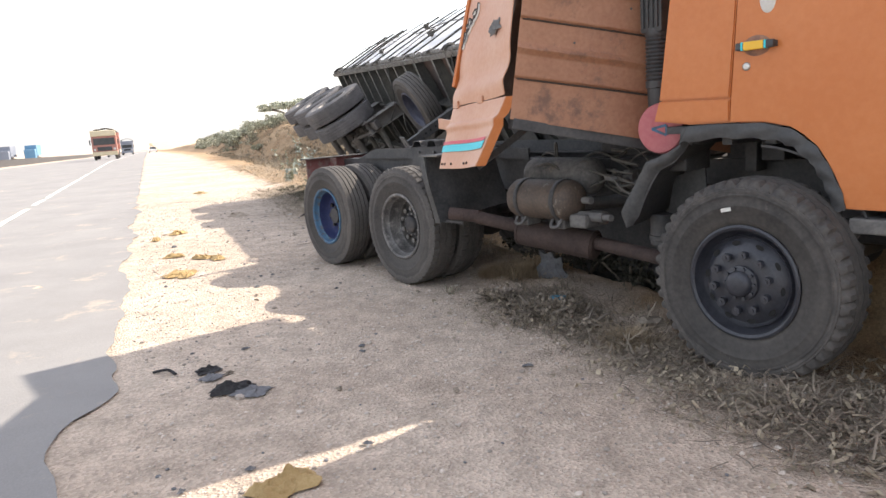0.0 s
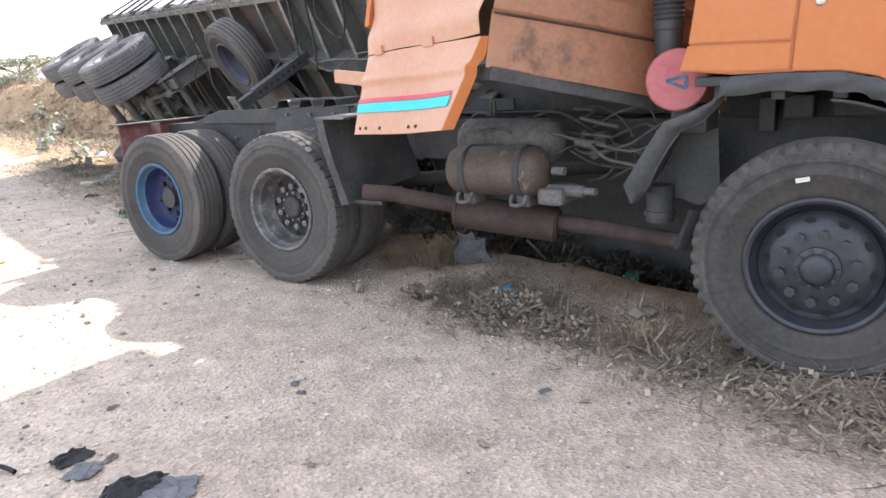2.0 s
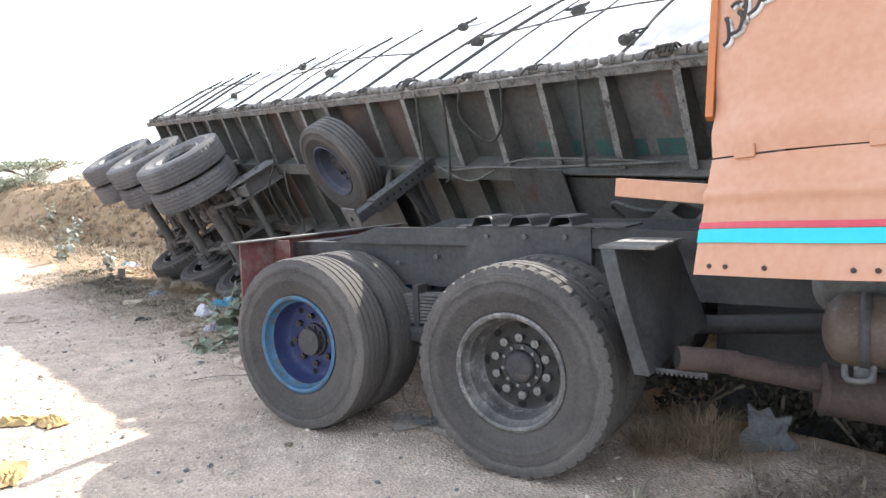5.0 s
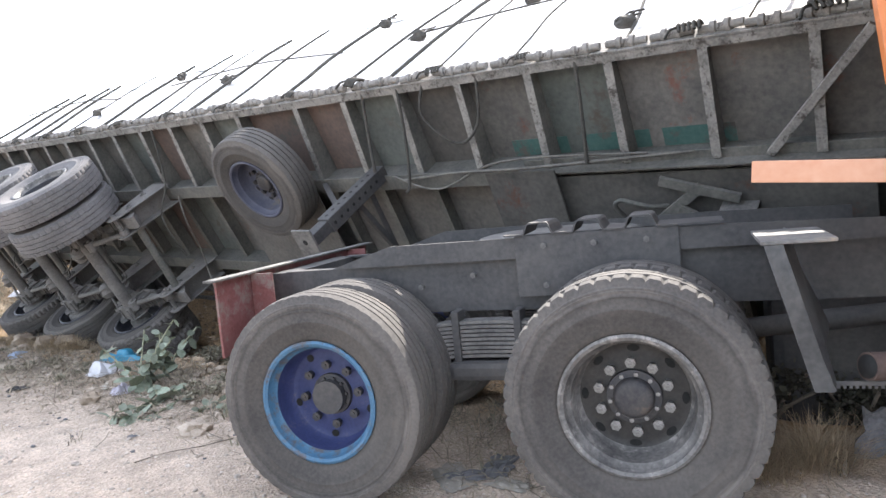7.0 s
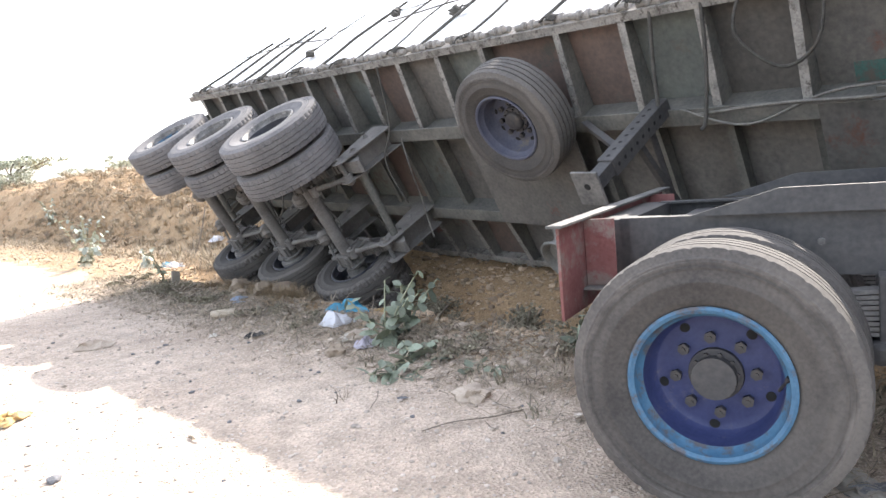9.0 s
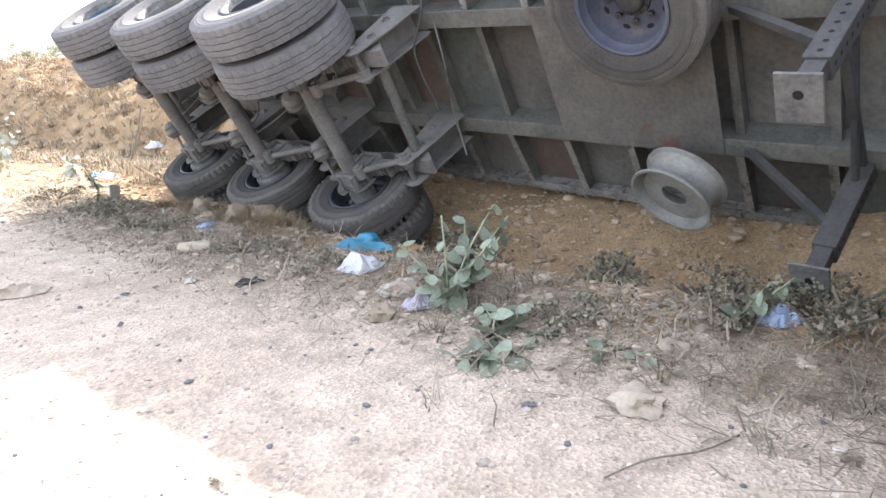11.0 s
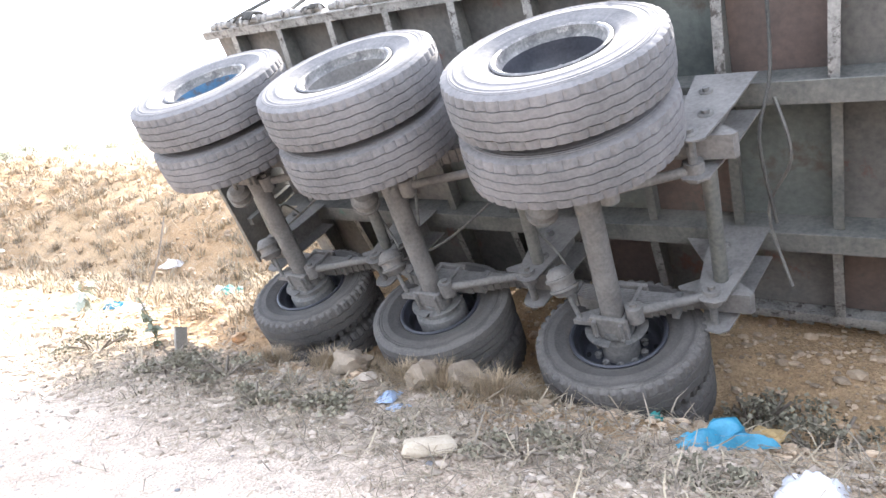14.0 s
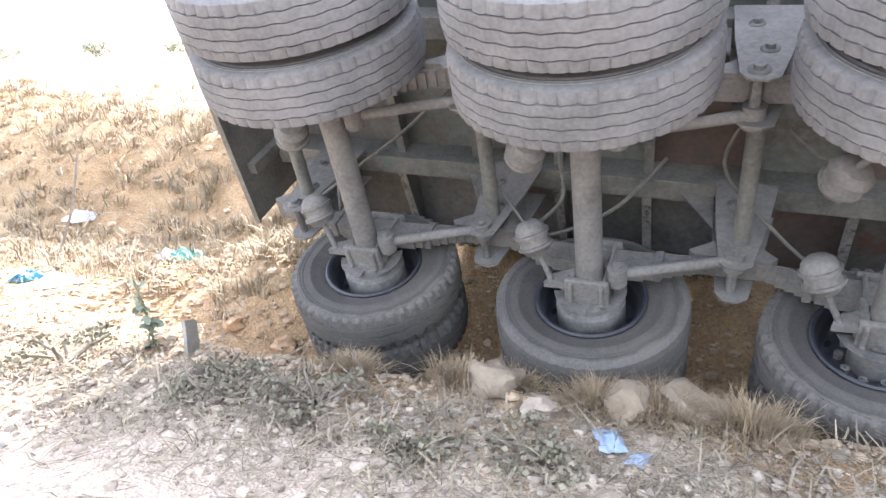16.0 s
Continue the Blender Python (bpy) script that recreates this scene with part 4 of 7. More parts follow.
def rear_guard():
    # sheet mudguard ahead of the drive wheel, set across the chassis
    bm = bmesh.new()
    def g(s, t):
        z = 1.198 - (0.55 - 0.10 * s) * t
        return (4.885 - 0.14 * t - 0.09 * s + 0.012 * math.sin(7 * s + 4 * t), 1.165 - 0.70 * s, z)
    sheet(bm, g, 12, 10, 0.008)
    part("wheel_mudguard", bm, SCRATCHED, TRACTOR, "dented scraped black mudguard sheet ahead of the drive wheel", smooth=True)
    bm = bmesh.new()
    def g2(s, t):
        return (4.945 - 0.065 * s - 0.145 * t, 1.17 + 0.012 * math.sin(5 * t), 1.20 - 0.555 * t)
    sheet(bm, g2, 6, 10, 0.008)
    part("mudguard_strip", bm, SCRATCHED, TRACTOR, "scratched pale edge strip of the mudguard", smooth=True)
    bm = bmesh.new()
    box(bm, 4.70, 4.955, 0.72, 1.18, 1.202, 1.216, 0.003)
    part("mudguard_top", bm, GREY_STEEL, TRACTOR, "pale bent top flange of the mudguard")
    bm = bmesh.new()
    box(bm, 4.50, 4.745, 1.105, 1.112, 0.654, 0.672, 0.002)
    for k in range(12):
        box(bm, 4.502 + 0.0205 * k, 4.513 + 0.0205 * k, 1.106, 1.111, 0.643, 0.656, 0.001)
    part("mudguard_bracket", bm, STEEL, TRACTOR, "toothed dark strip at the foot of the mudguard")


def torn_body():
    # ribbed side wall of the body behind the cab, leaning outwards, and its torn flap
    A, B, C = Vector((3.465, 1.49, 1.475)), Vector((2.70, 0.52, 1.20)), Vector((-0.15, -0.07, 1.0))
    def wall(s, t):
        far = B + Vector((0.05 * t, 0.03 * t, 1.75 * t))
        p = (A + C * (t * 1.75)).lerp(far, 1.22 * s)
        z = t * 1.75 - 0.05 * s
        # lapped sheets, each a little proud of the one below, and pressed ridges
        d = sum(0.022 * ease(q, q + 0.012, z) for q in (0.26, 0.62, 1.10)) - 0.012 * z
        d += sum(0.028 * max(0, 1 - abs(z - q) / 0.035) for q in (0.44, 0.84))
        d += 0.035 * math.sin(math.pi * s) * (1 - t) + 0.006 * lumps(s * 3, z * 3, 1.0, 6.0)
        return p + Vector((-0.75, 0.62, 0.1)) * d
    bm = bmesh.new()
    sheet(bm, wall, 16, 230, 0.006)
    part("ribbed_side_wall", bm, ORANGE_OLD, TRACTOR, "scorched ribbed orange body side wall", smooth=True)
    # dark wires drawn as the shadow lines under the overlapping sheets
    for z0 in (0.257, 0.617, 1.097):
        bm = bmesh.new()
        wire(bm, [wall(0.01 + 0.98 * k / 12, (z0 + 0.05 * (0.01 + 0.98 * k / 12)) / 1.75) + Vector((-0.004, 0.003, 0.0)) for k in range(13)], 0.0055, 6)
        part("lap_shadow", bm, SHADOW_INK, TRACTOR, "dark line drawn as the shadow under the lap of the wall sheets")
    bm = bmesh.new()
    beam(bm, A + Vector((0, -0.02, -0.03)), B + Vector((0, -0.02, -0.03)), 0.06, 0.07, 0.006)
    beam(bm, A + Vector((0.02, -0.02, -0.03)), (3.2, -0.6, 1.35), 0.06, 0.07, 0.006)
    part("body_sill", bm, STEEL, TRACTOR, "blackened sill under the ribbed wall")
    random.seed(3)
    riv = bmesh.new()
    bmesh.ops.create_icosphere(riv, subdivisions=1, radius=0.008)
    r0 = part("rivet", riv, GREY_STEEL, TRACTOR)
    for k, (s, t) in enumerate([(0.25, 0.30), (0.75, 0.34), (0.3, 0.62), (0.7, 0.62), (0.5, 0.45)]):
        o = r0 if k == 0 else new("rivet", r0.data)
        o.parent = TRACTOR
        o.matrix_basis = Matrix.Translation(wall(s, t) + Vector((-0.008, 0.008, 0)))
    # hull added behind the wall and flap so no sun passes through
    bm = bmesh.new()
    for x, y, z in ((3.40, 1.34, 1.52), (2.78, 0.46, 1.34), (2.78, -1.05, 1.34), (3.65, -1.0, 1.7), (4.25, 0.96, 1.62), (3.26, 1.22, 2.95), (3.24, 0.74, 2.95), (3.24, -1.0, 2.95), (3.65, -1.0, 2.95), (4.20, 0.58, 2.95)):
        bm.verts.new((x, y, z))
    bmesh.ops.convex_hull(bm, input=bm.verts[:])
    part("body_sun_block", bm, BROWN_BODY, TRACTOR, "brown hull filling the body behind the cab, added to block the sun")
    # board added above the view to block sun between body and trailer
    bm = bmesh.new()
    box(bm, 3.20, 5.0, -1.15, 0.60, 2.953, 3.06, 0.02)
    part("sun_block_board", bm, BROWN_BODY, TRACTOR, "unseen brown board above the body, added to block the sun")
    # flap: lower piece folded outwards below a crease, upper piece runs up past the view
    P = {"bl": Vector((4.51, 1.285, 1.115)), "br": Vector((3.625, 1.66, 1.178)), "fr": Vector((3.476, 1.517, 1.626)), "fl": Vector((4.472, 1.151, 1.572))}
    up_l, up_r = Vector((0.025, -0.337, 1.0)), Vector((-0.17, -0.06, 1.0))
    def lower(s, t):
        p = (P["fl"].lerp(P["fr"], s)).lerp(P["bl"].lerp(P["br"], s), t)
        d = 0.020 * math.exp(-((t - 0.33) / 0.05) ** 2) + 0.012 * math.sin(5 * s + 2 * t)
        return p + Vector((0.36, 0.83, 0.42)) * d
    bm = bmesh.new()
    sheet(bm, lower, 26, 40, 0.006)
    flap = part("torn_side_panel", bm, ORANGE_PALE, TRACTOR, "crumpled faded orange panel with teal and red stripes", smooth=True)
    def upper(s, t):
        base = P["fl"].lerp(P["fr"], s) + Vector((0, 0.004, 0.008))
        p = base + up_l.lerp(up_r, s) * (t * 1.35) + Vector((0.02 * math.sin(4 * s), 0, 0)) * t
        d = 0.026 * math.exp(-((t - 0.06) / 0.045) ** 2) * (0.6 + 0.4 * s) - 0.012 * math.exp(-((t - 0.17) / 0.05) ** 2) + 0.012 * math.sin(6 * s + 3 * t)
        return p + Vector((0.36, 0.83, 0.42)) * d
    bm = bmesh.new()
    sheet(bm, upper, 26, 60, 0.006)
    part("upper_side_panel", bm, ORANGE_PALE, TRACTOR, "faded orange panel with painted lettering", smooth=True)
    for nm, t0, t1, mat, s1 in (("red_stripe", 0.565, 0.615, CRIMSON, 0.95), ("teal_stripe", 0.622, 0.735, TEAL, 0.96)):
        bm = bmesh.new()
        sheet(bm, lambda s, t: lower(s * s1, t0 + (t1 - t0) * t) + Vector((0.36, 0.83, 0.42)) * 0.011, 26, 2, 0.002)
        part(nm, bm, mat, flap)
    bm = bmesh.new()
    def edge(s, t):
        a, b = lower(1, s), lower(1, s) + Vector((-0.035, -0.055, 0.0))
        return a.lerp(b, t)
    sheet(bm, edge, 12, 2, 0.005)
    part("folded_edge", bm, ORANGE, flap)
    for s in (0.07, 0.14, 0.30, 0.62, 0.70):
        bm = bmesh.new()
        bmesh.ops.create_icosphere(bm, subdivisions=1, radius=0.011, matrix=Matrix.Translation(lower(s, 0.93) + Vector((0.36, 0.83, 0.42)) * 0.009))
        part("rust_bolt", bm, RUST, flap)
    # bullet-like dent mark and lettering bars on the upper piece
    bm = bmesh.new()
    lathe(bm, [(0.0005, 0.010), (0.02, 0.022), (0.04, 0.010), (0.060, 0.016), (0.075, 0.0)], 13, shift=lambda i, k, r, y: (r * (1 + 0.30 * math.sin(2.3 * k + i)), y + 0.008 * math.sin(3.1 * k + 2 * i)), m=Matrix.Translation(upper(0.70, 0.355) + Vector((0.36, 0.83, 0.42)) * 0.008) @ pose(0, 0, 0, 25, 0, -23) @ Matrix.Diagonal((1.5, 1, 0.8, 1)))
    part("dented_lamp", bm, GREY_STEEL, flap, "smashed grey side lamp")
    random.seed(11)
    strokes = [((0.035, 0.335), (0.055, 0.350), (0.050, 0.400), (0.040, 0.420)), ((0.065, 0.365), (0.095, 0.372), (0.105, 0.410), (0.090, 0.430)), ((0.110, 0.395), (0.118, 0.440), (0.112, 0.490)),
               ((0.125, 0.410), (0.155, 0.425), (0.170, 0.460), (0.150, 0.475)), ((0.175, 0.445), (0.205, 0.450), (0.225, 0.490)), ((0.185, 0.500), (0.215, 0.520), (0.250, 0.510)), ((0.235, 0.470), (0.275, 0.500), (0.265, 0.550)), ((0.060, 0.450), (0.080, 0.460), (0.095, 0.452))]
    for st in strokes:
        bm = bmesh.new()
        wire(bm, [upper(a, b) + Vector((0.36, 0.83, 0.42)) * 0.009 for a, b in st], 0.011, 6)
        part("lettering_stroke", bm, SHADOW_INK, flap, "dark painted lettering")
        bm = bmesh.new()
        wire(bm, [upper(a + 0.008, b - 0.006) + Vector((0.36, 0.83, 0.42)) * 0.004 for a, b in st], 0.010, 6)
        part("lettering_edge", bm, LINE_PAINT, flap, "pale shadow of the lettering")
    for s0 in (0.10, 0.56):
        bm = bmesh.new()
        beam(bm, upper(s0, 0.004) + Vector((0.36, 0.83, 0.42)) * 0.010, upper(s0 + 0.08, 0.004) + Vector((0.36, 0.83, 0.42)) * 0.010, 0.016, 0.05, 0.004)
        part("hinge", bm, ORANGE_PALE, flap, "painted hinge on the fold")
    # bar that sticks out behind the flap
    bm = bmesh.new()
    beam(bm, (4.95, 0.93, 1.47), (4.35, 1.12, 1.42), 0.03, 0.085, 0.004)
    part("orange_bar", bm, ORANGE_PALE, TRACTOR, "flat orange bar behind the panel")
    bm = bmesh.new()
    beam(bm, (3.45, 1.25, 1.46), (3.90, 1.42, 1.15), 0.012, 0.045, 0.002)
    part("stay_strip", bm, STEEL, TRACTOR)
    # hinge edge strip along the upper panel
    bm = bmesh.new()
    beam(bm, upper(0, 0.12) + Vector((0.02, 0, 0)), upper(0, 1.0) + Vector((0.02, 0, 0)), 0.03, 0.05, 0.004)
    part("panel_edge_strip", bm, ORANGE, TRACTOR)


def snorkel_and_disc():
    bm = bmesh.new()
    x, y = 2.742, 0.90
    box(bm, x - 0.080, x + 0.080, y - 0.075, y + 0.075, 1.93, 3.0, 0.022)
    for dx in (-0.05, -0.017, 0.017, 0.05):
        box(bm, x + dx - 0.008, x + dx + 0.008, y + 0.072, y + 0.086, 1.96, 3.0, 0.005)
    lathe(bm, [(0.060, 1.46), (0.066, 1.52), (0.070, 1.60), (0.078, 1.605), (0.078, 1.645)] + [(0.070 + 0.009 * (k % 2), 1.65 + 0.0115 * k) for k in range(24)] + [(0.080, 1.93), (0.080, 1.98)], 30, Matrix.Translation((x, y, 0)) @ pose(0, 0, 0, 90, 0, 0))
    box(bm, x - 0.075, x + 0.06, y - 0.09, y + 0.03, 1.38, 1.53, 0.04)
    part("air_intake", bm, PLASTIC, TRACTOR, "black ribbed air intake snorkel behind the cab", smooth=True)
    bm = bmesh.new()
    m = Matrix.Translation((2.672, 0.985, 1.357)) @ pose(0, 0, 0, 0, 0, 8)
    lathe(bm, [(0.140, -0.20), (0.152, -0.02), (0.153, -0.004), (0.144, 0.008), (0.06, 0.013), (0.0005, 0.012)], 48, m)
    d = part("air_cleaner", bm, RED_LID, TRACTOR, "red round air cleaner lid with blue mark", smooth=True)
    bm = bmesh.new()
    tri = [(-0.045, 0.02), (0.05, 0.0), (-0.045, -0.04)]
    for i in range(3):
        a, b = tri[i], tri[(i + 1) % 3]
        beam(bm, m @ Vector((a[0], 0.015, a[1])), m @ Vector((b[0], 0.015, b[1])), 0.006, 0.015)
    part("blue_mark", bm, SKY_RIM, d)


cab()
front_arch()
chassis()
tanks()
rear_guard()
torn_body()
snorkel_and_disc()
FRONT = wheel("front_wheel", pose(1.965, 1.165, 0.548, 0, 12, 0), 0.548, 0.275, "block", RUBBER, DARK_RIM, DARK_RIM, DARK_RIM, "dark steel front wheel with a dusty lugged tyre", "", TRACTOR, deep=0.04, nuts=10, hub_cap=0.066, flange=0.03, vent=(0.013, 0.024))
bm = bmesh.new()
box(bm, -0.028, 0.028, -0.002, 0.004, -0.010, 0.010, 0.002)
place(part("white_tag", bm, LINE_PAINT, TRACTOR), pose(2.043, 1.312, 0.935, 0, 12, 0))
wheel_copy(FRONT, pose(1.965, -1.17, 0.545, 0, 0, 180), TRACTOR)
DRIVE = wheel("drive_wheel", pose(5.47, 0.965, 0.552, 0, 20, 0), 0.552, 0.27, "lug", RUBBER_DUST, GREY_RIM, BLACK_DISC, NAVY_NUT, "grey rimmed drive wheel with a dusty lugged tyre", "", TRACTOR, deep=0.16, barrel=GREY_RIM, nut_mat=NUT_STEEL)
TAIL = wheel("rear_wheel", pose(6.96, 0.93, 0.545, 0, 50, 0), 0.54, 0.27, "rib", RUBBER_DUST, SKY_RIM, BLUE_RIM, NAVY_NUT, "blue rimmed rear wheel with a worn ribbed tyre", "", TRACTOR, deep=0.16, hub_cap=0.062, nuts=8, vents=5, vent=(0.019, 0.021), flange=0.045)
bm = bmesh.new()
tube(bm, (-0.12, 0.0, -0.20), (-0.19, 0.075, -0.185), 0.006, 8)
tube(bm, (-0.19, 0.075, -0.185), (-0.21, 0.085, -0.18), 0.009, 8)
part("valve_stem", bm, NAVY_NUT, TAIL)
for w, x, y, z in ((DRIVE, 5.47, 0.965, 0.552), (TAIL, 6.96, 0.93, 0.545)):
    wheel_copy(w, pose(x, y - 0.33, z, 0, 70, 180), TRACTOR)
    wheel_copy(w, pose(x, 0.33 - y, z, 0, 0, 0), TRACTOR)
    wheel_copy(w, pose(x, -y, z, 0, 0, 180), TRACTOR)


# ---- overturned trailer ----
# local x to its right, y to its rear, z up as it would stand; its left side is now uppermost
TM = pose(-0.4089, 13.8687, 1.4341, 5.0339, 60.1161, 23.5012)
TRAILER = root("overturned_trailer", TM, "flatbed semi-trailer tipped on its side with dusty dark underside", "trailer")
W, RB, RZ, AX, BO, BI = 1.299, 0.5125, -0.18, -1.0674, 1.2561, 0.6222
AXLES = (0.0, 1.394, 2.768)
Y0, Y1 = -7.85, 4.0
RIBS = [-7.335 + 0.605 * k for k in range(8)] + [-2.25 + 0.585 * k for k in range(11)]


def deck():
    bm = bmesh.new()
    box(bm, -W + 0.02, W - 0.02, Y0, Y1, 0.125, 0.150, 0.004)
    part("deck_plate", bm, UNDER, TRAILER, "dark rust-stained deck plate")
    random.seed(17)
    edges = [Y0] + RIBS[1:] + [Y1]
    for a, b in zip(edges, edges[1:]):
        for x0, x1 in ((-W + 0.03, -RB), (-RB, RB), (RB, W - 0.03)):
            bm = bmesh.new()
            box(bm, x0 + 0.004, x1 - 0.004, a + 0.006, b - 0.006, 0.116, 0.124, 0.002)
            k = random.random()
            mat = UNDER_RED if (k < 0.40 and -4.6 < a < 0) or k < 0.06 else UNDER_GREEN if k > 0.90 or (a < -5.4 and k > 0.6) else UNDER
            part("floor_panel", bm, mat, TRAILER)
    for sgn in (1, -1):
        bm = bmesh.new()
        box(bm, sgn * W - 0.012, sgn * W + 0.012, Y0, Y1, -0.02, 0.16, 0.004)
        box(bm, min(sgn * W, sgn * (W - 0.06)), max(sgn * W, sgn * (W - 0.06)), Y0, Y1, -0.02, -0.008, 0.002)
        part("side_rail", bm, PALE_STEEL, TRAILER, "pale chipped side rail of the deck")
        # main beam: web, top and bottom flange
        bm = bmesh.new()
        box(bm, sgn * RB - 0.006, sgn * RB + 0.006, Y0 + 0.2, Y1, RZ + 0.012, 0.115)
        box(bm, sgn * RB - 0.07, sgn * RB + 0.07, -5.3, Y1, RZ - 0.006, RZ + 0.012, 0.003)
        box(bm, sgn * RB - 0.07, sgn * RB + 0.07, Y0 + 0.2, -5.3, RZ + 0.10, RZ + 0.118, 0.003)
        part("main_beam", bm, UNDER_RAIL, TRAILER, "painted steel main beam with worn green patches")
    for y in RIBS:
        for sgn in (1, -1):
            bm = bmesh.new()
            # tapered outrigger with a bottom flange
            a = [bm.verts.new(p) for p in ((sgn * (RB + 0.006), y - 0.005, -0.10), (sgn * (W - 0.012), y - 0.005, 0.0), (sgn * (W - 0.012), y - 0.005, 0.114), (sgn * (RB + 0.006), y - 0.005, 0.114))]
            b = [bm.verts.new(v.co + Vector((0, 0.010, 0))) for v in a]
            bm.faces.new(a), bm.faces.new(b[::-1])
            for i in range(4):
                j = (i + 1) % 4
                bm.faces.new((a[j], a[i], b[i], b[j]))
            bmesh.ops.recalc_face_normals(bm, faces=bm.faces[:])
            rib = part("outrigger", bm, UNDER_RAIL, TRAILER)
            bm = bmesh.new()
            beam(bm, (sgn * (RB + 0.02), y, -0.106), (sgn * (W - 0.012), y, -0.008), 0.06, 0.010, up=(0, 0, 1))
            part("rib_flange", bm, PALE_STEEL, rib, "pale chipped flange of the rib")
        bm = bmesh.new()
        box(bm, -RB + 0.008, RB - 0.008, y - 0.005, y + 0.005, -0.02, 0.112)
        box(bm, -RB + 0.008, RB - 0.008, y - 0.03, y + 0.03, -0.03, -0.02)
        part("cross_member", bm, UNDER_RAIL, TRAILER)
    # coupling plate and neck plate
    bm = bmesh.new()
    box(bm, -RB + 0.07, RB - 0.07, -7.6, -5.55, RZ + 0.07, RZ + 0.085, 0.004)
    box(bm, -RB - 0.04, RB + 0.04, -5.6, -5.0, RZ - 0.012, RZ + 0.0, 0.003)
    part("coupling_plate", bm, UNDER, TRAILER)
    bm = bmesh.new()
    lathe(bm, [(0.045, 0), (0.045, 0.05), (0.03, 0.06), (0.03, 0.12), (0.045, 0.13), (0.045, 0.15), (0.0005, 0.15)], 20, pose(0, -6.3, RZ + 0.07, -90, 0, 0))
    part("king_pin", bm, GREY_STEEL, TRAILER)
    # rusty panel round the spare-wheel carrier
    bm = bmesh.new()
    box(bm, -RB - 0.08, RB + 0.06, -3.05, -1.75, RZ - 0.018, RZ - 0.008, 0.002)
    part("carrier_plate", bm, UNDER, TRAILER, "rust-brown carrier plate under the deck")
    # diagonal brace and bent guide plates at the neck
    bm = bmesh.new()
    beam(bm, (-RB - 0.03, -7.05, -0.11), (-W + 0.06, -7.62, -0.03), 0.05, 0.05, 0.004)
    part("diagonal_brace", bm, PALE_STEEL, TRAILER, "pale diagonal brace under the deck front")
    for y0, x0 in ((-6.05, -0.28), (-7.15, -0.05)):
        bm = bmesh.new()
        pts = [(x0 + 0.16, y0 + 0.02, RZ + 0.02), (x0 + 0.03, y0 + 0.04, RZ - 0.04), (x0 - 0.03, y0 - 0.02, RZ - 0.06), (x0, y0 - 0.10, RZ - 0.05), (x0 + 0.06, y0 - 0.20, RZ - 0.01), (x0 + 0.10, y0 - 0.30, RZ + 0.06)]
        wire(bm, pts, 0.017, 10)
        part("curled_hook", bm, UNDER_RAIL, TRAILER, "curled steel hook by the coupling", smooth=True)
    for a, b in (((-0.42, -6.35, RZ), (-0.26, -6.85, RZ + 0.01)), ((-0.10, -6.30, RZ), (-0.36, -6.62, RZ + 0.01)), ((0.02, -6.42, RZ), (-0.16, -6.90, RZ + 0.01)), ((-0.20, -6.45, RZ - 0.01), (-0.06, -6.66, RZ - 0.01))):
        bm = bmesh.new()
        beam(bm, a, b, 0.07, 0.03, 0.004)
        part("guide_bar", bm, UNDER_RAIL, TRAILER, "bent guide bar by the coupling")
    for x in (-0.20, -0.11):
        bm = bmesh.new()
        box(bm, x - 0.008, x + 0.008, -6.95, -6.72, RZ - 0.12, RZ + 0.06, 0.004)
        part("coupling_lug", bm, GREY_STEEL, TRAILER, "rusted coupling lug")
    # worn teal paint left along the panels by the beam
    for k, y in enumerate((-5.35, -5.98, -6.55)):
        bm = bmesh.new()
        box(bm, -RB - 0.15, -RB - 0.012, y - 0.26, y + 0.22, 0.110, 0.1145, 0.001)
        part("paint_band", bm, UNDER_TEAL, TRAILER, "worn teal paint on the deck plate")
    # front posts
    bm = bmesh.new()
    for x in (-W + 0.04, -0.55, 0.55, W - 0.04):
        box(bm, x - 0.04, x + 0.04, Y0 - 0.02, Y0 + 0.06, -0.02, 2.0, 0.006)
    part("headboard_post", bm, ORANGE_OLD, TRAILER, "weathered orange headboard post")
    bm = bmesh.new()
    box(bm, -W, W, Y0 - 0.035, Y0 - 0.02, 0.0, 2.0, 0.004)
    part("headboard", bm, ORANGE_OLD, TRAILER, "weathered orange headboard")
    # rear bumper plate
    bm = bmesh.new()
    box(bm, -0.95, 0.86, Y1 + 0.05, Y1 + 0.066, -0.62, 0.16, 0.004)
    box(bm, -0.95, 0.86, Y1 + 0.02, Y1 + 0.05, -0.62, -0.60, 0.003)
    box(bm, 0.40, 0.48, Y1 - 0.02, Y1 + 0.05, -0.50, 0.11, 0.004)
    box(bm, -0.56, -0.48, Y1 - 0.02, Y1 + 0.05, -0.50, 0.11, 0.004)
    part("rear_plate", bm, UNDER_RAIL, TRAILER, "torn dark rear end plate")


